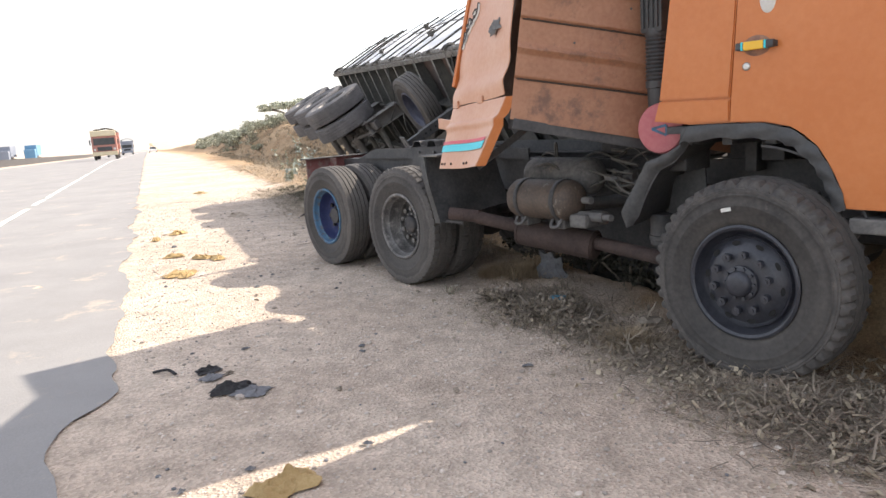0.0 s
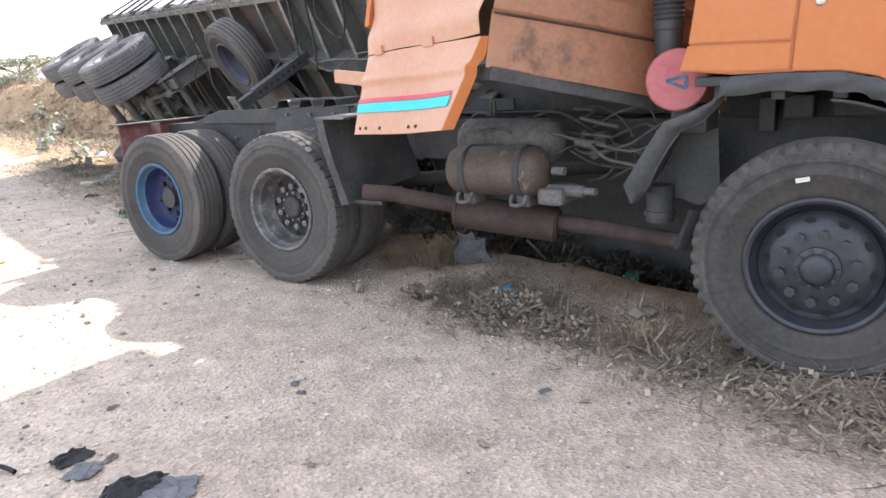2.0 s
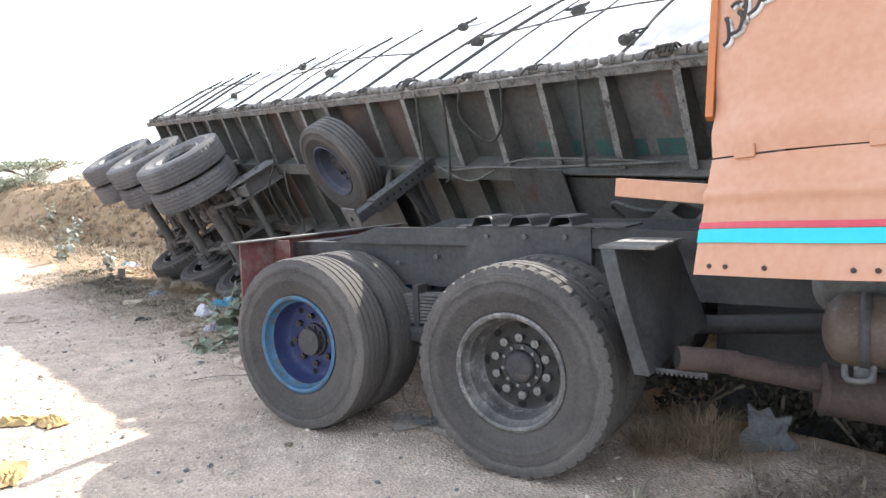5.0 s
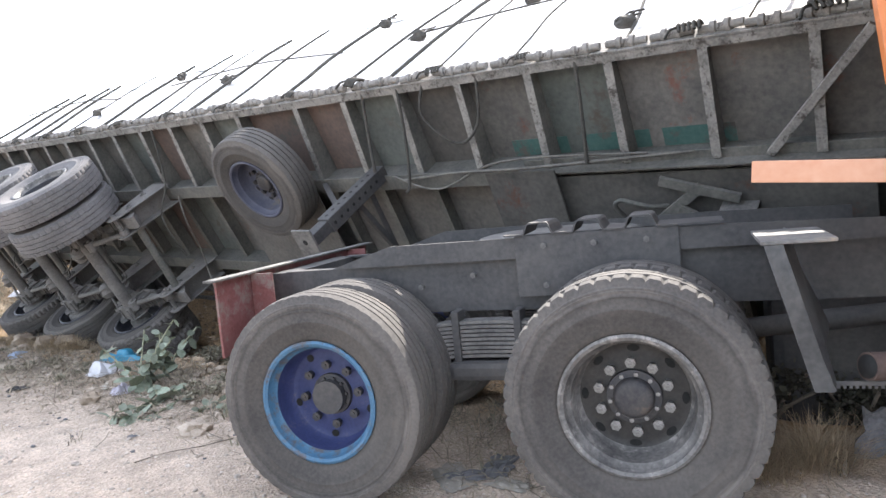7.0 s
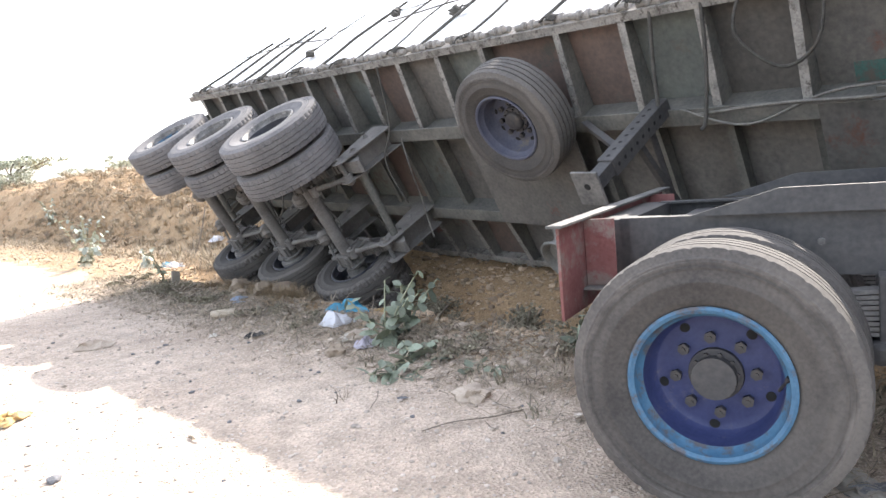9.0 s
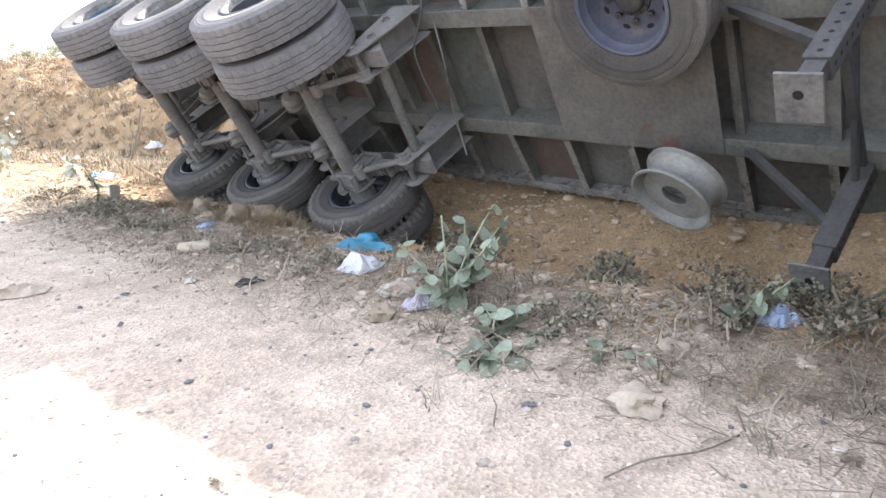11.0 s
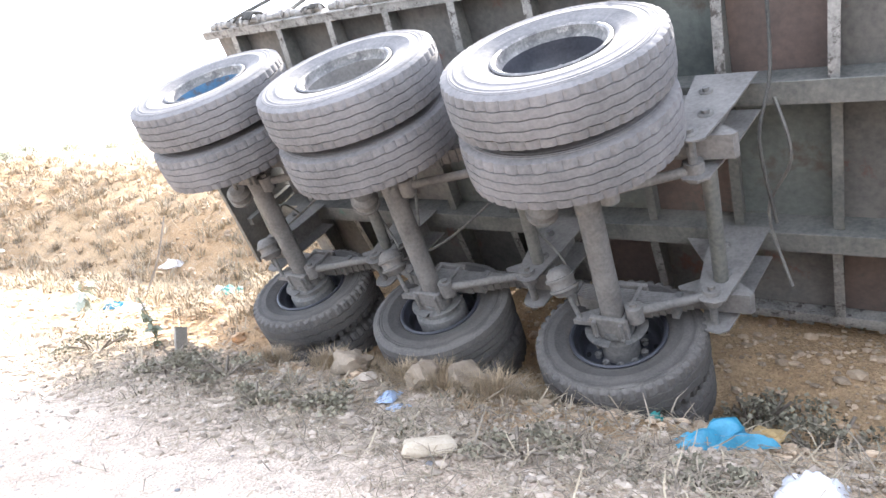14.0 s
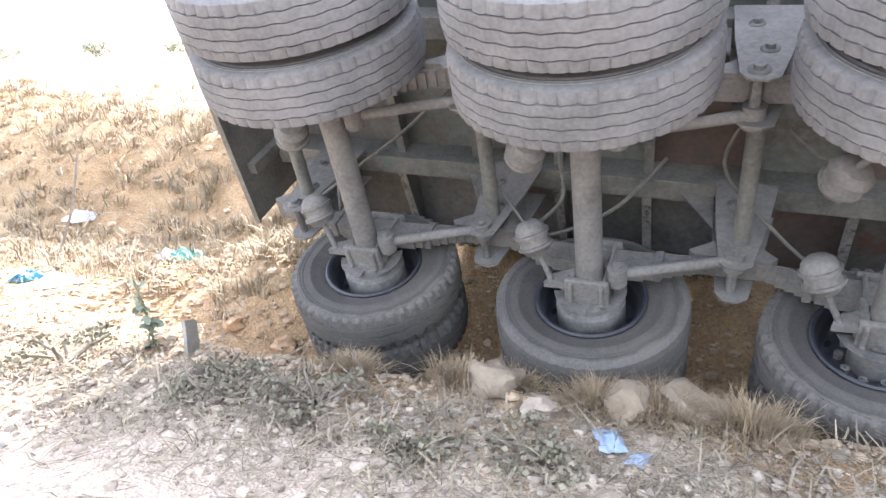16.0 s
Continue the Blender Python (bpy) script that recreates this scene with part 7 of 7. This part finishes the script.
for x, y, h, leaves in ((-4.35, 20.9, 1.0, 72), (-3.25, 19.4, 0.42, 27), (-4.9, 27.5, 0.9, 54), (-6.0, 31.5, 1.0, 54)):
    broad_plant(x, y, h, leaves, 0.8 * h, "pale dusty milkweed shrub on the bank foot", (0, 0), 0.17, PALE_LEAF)
tree(-9.2, 46.0, 1.5, 2.4, "low spreading acacia tree on the bank", FAR_LEAF)
for x, y, h, r in ((30, 95, 3.0, 4.2), (45, 100, 2.6, 4.0), (14, 110, 3.0, 4.5), (60, 90, 3.0, 4.5), (38, 130, 3.2, 5.0), (75, 105, 3.0, 4.5)):
    tree(x, y, h, r, "low spreading thorn tree on the sandy flat", FAR_LEAF)

# single stones and litter
for x, y, r, m, lab in ((-2.16, 15.12, 0.13, TAN_STONE, "rounded tan stone"), (-2.19, 14.84, 0.09, RUBBLE, "white limestone lump"), (-1.96, 14.50, 0.12, TAN_STONE, "flat tan stone"), (-1.75, 14.32, 0.15, TAN_STONE, "large tan stone under the tyre"), (-1.41, 9.65, 0.10, RUBBLE, "pale broken stone slab"), (-0.94, 9.94, 0.07, RUBBLE, "white stone"), (-0.57, 9.47, 0.06, RUBBLE, "white stone"), (-1.60, 11.55, 0.10, RUBBLE, "pale stone by the plant"), (1.37, 4.66, 0.07, RUBBLE, "pale stone under the truck"), (-1.88, 11.26, 0.08, TAN_STONE, "beige broken stone"), (-2.0, 17.2, 0.09, EARTH, "orange clod of earth"), (-1.7, 17.3, 0.12, EARTH, "orange clod of earth"), (-2.15, 17.6, 0.07, EARTH, "orange clod of earth")):
    stone(x, y, r, m, lab + " on the verge", 0.75 if m is not RUBBLE else 0.55)
bm = bmesh.new()
shape = [(-0.14, 0.0), (-0.15, 0.12), (-0.10, 0.17), (-0.11, 0.30), (-0.06, 0.25), (0.0, 0.27), (0.03, 0.21), (0.11, 0.23), (0.09, 0.12), (0.15, 0.06), (0.12, 0.0), (0.04, 0.04), (-0.06, 0.02)]
a = [bm.verts.new((x, 0.02 * math.sin(9 * x + 7 * z), z)) for x, z in shape]
b = [bm.verts.new((v.co.x * 0.9, v.co.y + 0.035, v.co.z * 0.94)) for v in a]
bm.faces.new(a), bm.faces.new(b[::-1])
for i in range(len(a)):
    j = (i + 1) % len(a)
    bm.faces.new((a[j], a[i], b[i], b[j]))
bmesh.ops.recalc_face_normals(bm, faces=bm.faces[:])
bmesh.ops.triangulate(bm, faces=bm.faces[:])
bmesh.ops.subdivide_edges(bm, edges=bm.edges[:], cuts=2, use_grid_fill=True)
for v in bm.verts:
    v.co += Vector((0, 0.035 * noise.noise(v.co * 11), 0.012 * noise.noise(v.co * 17)))
tagged(place(part("plastic_shard", bm, CLOTH_GREY), Matrix.Translation((0.97, 6.22, height(0.97, 6.22) - 0.02)) @ pose(0, 0, 0, 12, 0, -38)), "torn grey plastic shard upright in the weeds", "plastic")
crumple("plastic_bag", -1.64, 12.14, 0.28, 0.25, 0.15, PLASTIC_WHITE, "crumpled white plastic bag on the gravel", "bag", 20, 1.0, folds=1.8)
crumple("plastic_bag", -1.40, 12.72, 0.42, 0.18, 0.13, PLASTIC_BLUE, "torn blue plastic bag in the grass", "bag", 150, 2.0)
crumple("plastic_bag", -1.16, 13.28, 0.22, 0.18, 0.16, PLASTIC_TEAL, "green plastic scrap in the grass", "bag", 60, 3.0)
crumple("plastic_bag", -1.62, 11.28, 0.18, 0.16, 0.09, PLASTIC_PINK, "lilac translucent plastic bag by the plant", "bag", 0, 4.0)
crumple("paper_scrap", -1.58, 11.66, 0.34, 0.20, 0.05, PAPER, "cream crumpled paper on the gravel", "paper", 30, 5.0)
crumple("paper_scrap", -2.71, 12.74, 0.10, 0.07, 0.03, PAPER, "small white paper scrap", "paper", 80, 6.0)
crumple("black_rag", -2.36, 12.44, 0.20, 0.11, 0.04, CLOTH_BLACK, "black rag lying on the shoulder", "rag", 10, 7.0)
crumple("plastic_bag", -2.27, 14.42, 0.20, 0.12, 0.05, PALE_BLUE, "pale blue plastic wrapper on the rubble", "wrapper", 40, 8.0)
crumple("plastic_bag", -2.30, 14.27, 0.13, 0.09, 0.03, PALE_BLUE, "pale blue plastic wrapper on the rubble", "wrapper", 10, 8.5)
crumple("plastic_bag", -1.69, 19.17, 0.30, 0.22, 0.12, PLASTIC_TEAL, "white and green plastic litter on the bank", "litter", 0, 9.0)
crumple("plastic_bag", -1.75, 19.35, 0.26, 0.2, 0.10, PLASTIC_WHITE, "white plastic litter on the bank", "litter", 0, 9.6)
crumple("plastic_bag", -1.9, 21.0, 0.35, 0.25, 0.12, PLASTIC_WHITE, "white plastic caught on the bank", "litter", 0, 10.0)
crumple("plastic_bag", -2.84, 19.11, 0.35, 0.22, 0.10, PLASTIC_WHITE, "white litter on the sand", "litter", 0, 11.0)
crumple("plastic_bag", -2.94, 19.5, 0.25, 0.2, 0.10, PLASTIC_BLUE, "blue litter on the sand", "litter", 0, 12.0)
crumple("plastic_bag", -0.26, 9.85, 0.20, 0.15, 0.10, PALE_BLUE, "pale blue plastic bag in the weeds", "bag", 0, 13.0)
crumple("cardboard_scrap", -1.05, 12.71, 0.34, 0.16, 0.05, SCRAP, "brown cardboard scrap in the grass", "cardboard", 10, 14.0)
crumple("black_rag", -1.30, 4.00, 0.24, 0.11, 0.07, CLOTH_BLACK, "torn black rag on the shoulder", "rag", 10, 15.0, folds=4)
crumple("grey_rag", -1.17, 3.96, 0.20, 0.16, 0.03, CLOTH_GREY, "torn grey rag on the shoulder", "rag", -20, 16.0, folds=4)
crumple("black_rag", -1.56, 4.38, 0.15, 0.09, 0.04, CLOTH_BLACK, "torn black rag on the shoulder", "rag", 30, 17.0, folds=4)
crumple("grey_rag", -1.50, 4.24, 0.13, 0.12, 0.02, CLOTH_GREY, "torn grey rag on the shoulder", "rag", 70, 18.0, folds=4)
for x, y, w, sd in ((-2.95, 7.79, 0.34, 1), (-2.83, 7.67, 0.2, 2), (-2.78, 8.62, 0.26, 3), (-3.0, 8.72, 0.24, 4), (-3.45, 9.0, 0.24, 5), (-4.16, 11.14, 0.28, 6), (-4.3, 10.6, 0.2, 7), (-6.38, 19.08, 0.4, 8), (-3.77, 13.2, 0.34, 9), (-0.74, 2.80, 0.30, 10)):
    crumple("husk_scrap", x, y, w, w * 0.55, 0.06 if sd not in (9, 10) else 0.08, SCRAP if sd != 9 else RUBBLE, "ochre dried husks dropped on the sand" if sd != 9 else "flat grey stone-like clod on the sand", "debris", 40 * sd, 20.0 + sd, folds=4)
bm = bmesh.new()
box(bm, -0.13, 0.13, -0.06, 0.06, 0, 0.07, 0.025)
for v in bm.verts:
    v.co += Vector((noise.noise(v.co * 20), noise.noise(v.co * 20 + Vector((5, 0, 0))), noise.noise(v.co * 20 + Vector((0, 5, 0))))) * 0.02
tagged(place(part("foam_block", bm, SPONGE, smooth=True), Matrix.Translation((-2.52, 13.60, height(-2.52, 13.6))) @ pose(0, 0, 0, 3, 0, -25)), "beige foam block on the rubble", "foam")
bm = bmesh.new()
lathe(bm, [(0.0005, 0), (0.028, 0.002), (0.03, 0.02), (0.03, 0.11), (0.012, 0.15), (0.012, 0.165), (0.0005, 0.166)], 16)
tagged(place(part("bottle", bm, PLASTIC_BLUE, smooth=True), Matrix.Translation((0.95, 5.42, height(0.95, 5.42) + 0.03)) @ pose(0, 0, 0, 0, 0, 70)), "small blue plastic bottle on the gravel", "bottle")
bm = bmesh.new()
wire(bm, [(-0.28, 0, 0), (-0.1, 0.05, 0.012), (0.12, 0.06, 0.01), (0.32, 0.14, 0.0)], 0.0038, 6)
tagged(place(part("stick", bm, BARK), Matrix.Translation((-1.62, 9.22, height(-1.62, 9.22) + 0.012)) @ pose(0, 0, 0, 0, 0, -18)), "thin bent stick on the shoulder", "stick")
bm = bmesh.new()
wire(bm, [(-0.09, 0, 0), (0.0, 0.03, 0.012), (0.09, 0.0, 0.0)], 0.010, 6)
tagged(place(part("stick", bm, CLOTH_BLACK), Matrix.Translation((-1.85, 4.39, height(-1.85, 4.39) + 0.012)) @ pose(0, 0, 0, 0, 0, -20)), "short dark stick on the shoulder", "stick")
for k in range(30):
    u, v = rng.uniform(2.5, 13), rng.uniform(-0.1, 2.5)
    x, y = xy(u, v)
    crumple("dry_leaf", x, y, rng.uniform(0.035, 0.07), rng.uniform(0.02, 0.04), 0.015, CLOTH_GREY if k % 2 else DRY_GREY, "curled dry leaf on the shoulder", "leaf", 47 * k, 50.0 + k, folds=3)
bm = bmesh.new()
wire(bm, [(0, 0, 0), (0.2, 0.1, 0.45), (0.35, 0.25, 0.95)], 0.012, 6)
tagged(place(part("dead_branch", bm, BARK), Matrix.Translation((-2.45, 20.2, height(-2.45, 20.2)))), "bare dead branch sticking out of the bank", "branch")


bm = bmesh.new()
wire(bm, [(-0.34, 0, 0.02), (-0.1, 0.02, 0.035), (0.15, -0.01, 0.03), (0.36, 0.02, 0.02)], 0.022, 8)
tagged(place(part("log", bm, BARK, smooth=True), Matrix.Translation((2.34, 5.39, height(2.34, 5.39))) @ pose(0, 0, 0, 0, 0, -51)), "grey broken branch under the truck", "branch")
for x, y, w, sd in ((2.06, 5.31, 0.16, 1), (1.76, 5.32, 0.12, 2), (2.12, 5.09, 0.12, 3)):
    crumple("glass_shard", x, y, w, w * 0.6, 0.05, GLASS_GREEN, "broken green bottle glass in the ditch edge", "glass", 50 * sd, 70.0 + sd, folds=5)
crumple("fruit_peel", 2.01, 4.83, 0.13, 0.08, 0.05, SCRAP, "ochre dried peel beside the front wheel", "debris", 20, 75.0, folds=5)
for x, y, w, mat, sd in ((-0.35, 7.56, 0.30, CLOTH_GREY, 1), (-0.61, 7.63, 0.34, OLD_WOOD, 2), (-0.46, 7.34, 0.22, OLD_WOOD, 3), (-0.56, 7.59, 0.26, CLOTH_GREY, 4)):
    crumple("mat_scrap", x, y, w, w * 0.5, 0.03, mat, "flattened dark scrap of matting between the wheels", "debris", 35 * sd, 80.0 + sd, folds=4)


# ---- traffic ----
# lorry red and cream desaturated to put distance haze into the paint
TRUCK_RED = shade("haze_dulled_truck_red", (0.33, 0.13, 0.10), (0.42, 0.20, 0.16), 0.5, 2, 20, 0.02)
TRUCK_CREAM = shade("cream_truck_panel", (0.56, 0.47, 0.30), (0.64, 0.56, 0.40), 0.5, 2, 20, 0.02)
CONTAINER_BLUE = shade("container_blue", (0.10, 0.24, 0.38), (0.16, 0.31, 0.45), 0.6, 0.5, 10, 0.05)
CONTAINER_GREY = shade("container_grey", (0.18, 0.20, 0.25), (0.27, 0.29, 0.33), 0.6, 0.5, 10, 0.05)
WHITE_PAINT = shade("white_vehicle_paint", (0.68, 0.68, 0.68), (0.78, 0.78, 0.78), 0.35, 2, 20, 0)
GLASS_DARK = shade("dark_window_glass", (0.03, 0.035, 0.04), (0.06, 0.065, 0.07), 0.1, 2, 20, 0)


def road_wheel(parent, x, y, r=0.5, w=0.28):
    bm = bmesh.new()
    lathe(bm, [(0.0005, -w / 2), (r * 0.55, -w / 2), (r * 0.9, -w / 2), (r, -w * 0.35), (r, w * 0.35), (r * 0.9, w / 2), (r * 0.55, w / 2), (r * 0.5, w * 0.3), (0.0005, w * 0.3)], 28)
    place(part("wheel", bm, RUBBER, parent, smooth=True), pose(x, y, r, 0, 0, 90))


def lorry(name, m, cab_mat, panel_mat, load_mat, label, length=7.5, h=3.3):
    """A lorry whose front looks along -y."""
    base = root(name, m, label, "truck")
    bm = bmesh.new()
    box(bm, -1.2, 1.2, 0.0, 1.9, 0.55, 2.55, 0.10)
    part("cab", bm, cab_mat, base)
    bm = bmesh.new()
    box(bm, -1.02, 1.02, -0.03, 0.02, 1.55, 2.25, 0.04)
    part("windscreen", bm, GLASS_DARK, base)
    bm = bmesh.new()
    box(bm, -1.22, 1.22, -0.15, 0.25, 2.45, 3.05, 0.08)
    part("crown_board", bm, panel_mat, base, "painted board above the cab")
    bm = bmesh.new()
    box(bm, -1.22, 1.22, -0.14, 0.1, 0.45, 0.85, 0.05)
    part("bumper", bm, panel_mat, base)
    bm = bmesh.new()
    box(bm, -0.7, 0.7, -0.04, 0.01, 0.95, 1.35, 0.02)
    part("grille", bm, GLASS_DARK, base)
    for x in (-0.95, 0.95):
        bm = bmesh.new()
        lathe(bm, [(0.0005, 0.02), (0.12, 0.01), (0.13, 0)], 16, pose(x, -0.03, 1.08, 0, 0, 180))
        part("headlight", bm, CHROME, base)
        bm = bmesh.new()
        box(bm, x * 1.42 - 0.06, x * 1.42 + 0.06, 0.0, 0.05, 1.6, 2.1, 0.02)
        beam(bm, (x * 1.2, 0.1, 2.1), (x * 1.42, 0.03, 2.0), 0.03, 0.03)
        part("mirror", bm, GLASS_DARK, base)
    bm = bmesh.new()
    box(bm, -1.22, 1.22, 2.05, length, 0.95, h - 0.5, 0.03)
    body = part("cargo_body", bm, load_mat, base)
    for k in range(10):
        bm = bmesh.new()
        y = 2.2 + (length - 2.4) * k / 9
        for x in (-1.25, 1.25):
            box(bm, x - 0.03, x + 0.03, y - 0.04, y + 0.04, 0.95, h - 0.5, 0.01)
        part("side_post", bm, cab_mat, body)
    bm = bmesh.new()
    sheet(bm, lambda s, t: (-1.25 + 2.5 * s, 2.0 + (length - 2.0) * t, h - 0.5 + 0.5 * math.sin(math.pi * s) ** 0.5 + 0.12 * noise.noise(Vector((s * 4, t * 5, 0)))), 14, 14, 0.03)
    part("load_cover", bm, ROPE, base)
    bm = bmesh.new()
    box(bm, -0.45, 0.45, 0.3, length, 0.65, 0.95, 0.02)
    part("chassis", bm, STEEL, base)
    for x in (-1.02, 1.02):
        for y in (0.9, length - 2.4, length - 1.1):
            road_wheel(base, x, y)
    return base


def car(name, m, label):
    base = root(name, m, label, "car")
    bm = bmesh.new()
    box(bm, -0.85, 0.85, 0, 4.2, 0.3, 0.9, 0.12)
    part("body", bm, WHITE_PAINT, base)
    bm = bmesh.new()
    vs = box(bm, -0.75, 0.75, 0.9, 3.4, 0.85, 1.45, 0.08)
    for v in vs:
        if v.is_valid and v.co.z > 1.2:
            v.co.y = 2.1 + (v.co.y - 2.1) * 0.68
            v.co.x *= 0.88
    part("cabin", bm, GLASS_DARK, base)
    bm = bmesh.new()
    box(bm, -0.66, 0.66, 1.3, 2.9, 1.42, 1.47, 0.02)
    part("roof", bm, WHITE_PAINT, base)
    for x in (-0.6, 0.6):
        bm = bmesh.new()
        box(bm, x - 0.14, x + 0.14, -0.02, 0.05, 0.6, 0.74, 0.02)
        part("headlight", bm, CHROME, base)
    for x in (-0.78, 0.78):
        for y in (0.75, 3.4):
            road_wheel(base, x, y, 0.31, 0.2)
    return base


YAW = math.degrees(math.atan2(-RU.x, RU.y))


def on_road(u, v, turn=0.0):
    return Matrix.Translation((*xy(u, v), height_uv(u, v) + 0.02)) @ pose(0, 0, 0, 0, 0, YAW + turn)


TRUCK_A = lorry("lorry", on_road(83, -4.2), TRUCK_RED, TRUCK_CREAM, TRUCK_RED, "red and cream loaded lorry driving on the road")
TRUCK_B = lorry("lorry", on_road(176, -4.4), CONTAINER_GREY, CONTAINER_GREY, CONTAINER_GREY, "grey loaded lorry far along the road", 8.0, 3.6)
CAR_A = car("car", on_road(128, -5.4), "white car driving behind the lorry")
car("car", on_road(190, 1.0), "white car standing on the far shoulder")
for k, (u, v, mat, lab) in enumerate(((200, -26.5, CONTAINER_BLUE, "blue shipping container lorry on the far carriageway"), (196, -31.5, CONTAINER_GREY, "dark shipping container lorry on the far carriageway"))):
    base = root("container_lorry", on_road(u, v, 90 * 0), lab, "truck")
    bm = bmesh.new()
    box(bm, -1.25, 1.25, 0, 8.0, 1.4, 4.0, 0.03)
    c = part("container", bm, mat, base)
    bm = bmesh.new()
    box(bm, -1.2, 1.2, -2.6, -0.4, 0.6, 3.0, 0.12)
    part("cab", bm, mat, base)
    bm = bmesh.new()
    box(bm, -0.5, 0.5, -2.4, 8.0, 0.8, 1.38, 0.02)
    part("chassis", bm, STEEL, base)
    for x in (-1.0, 1.0):
        for y in (-1.8, 5.2, 6.6):
            road_wheel(base, x, y)
bm = bmesh.new()
us = [20 + 8 * k for k in range(60)]
for a, b in zip(us, us[1:]):
    p, q = Vector((*xy(a, -15.0), height_uv(a, -15.0) + 0.4)), Vector((*xy(b, -15.0), height_uv(b, -15.0) + 0.4))
    beam(bm, p, q, 0.25, 0.8, 0.0)
tagged(part("median_barrier", bm, STEEL), "low dark median barrier along the road", "barrier", kind="structure")


# ---- what moves ----
def motions():
    def drive(thing, u0, v, speed):
        rows = []
        for k in range(9):
            t = 2.0 * k
            u = u0 - speed * t
            rows.append((t, on_road(u, v)))
        walk(thing, rows)
    drive(TRUCK_A, 83, -4.2, 13.5)
    drive(TRUCK_B, 176, -4.4, 12.0)
    drive(CAR_A, 128, -5.4, 12.5)


motions()
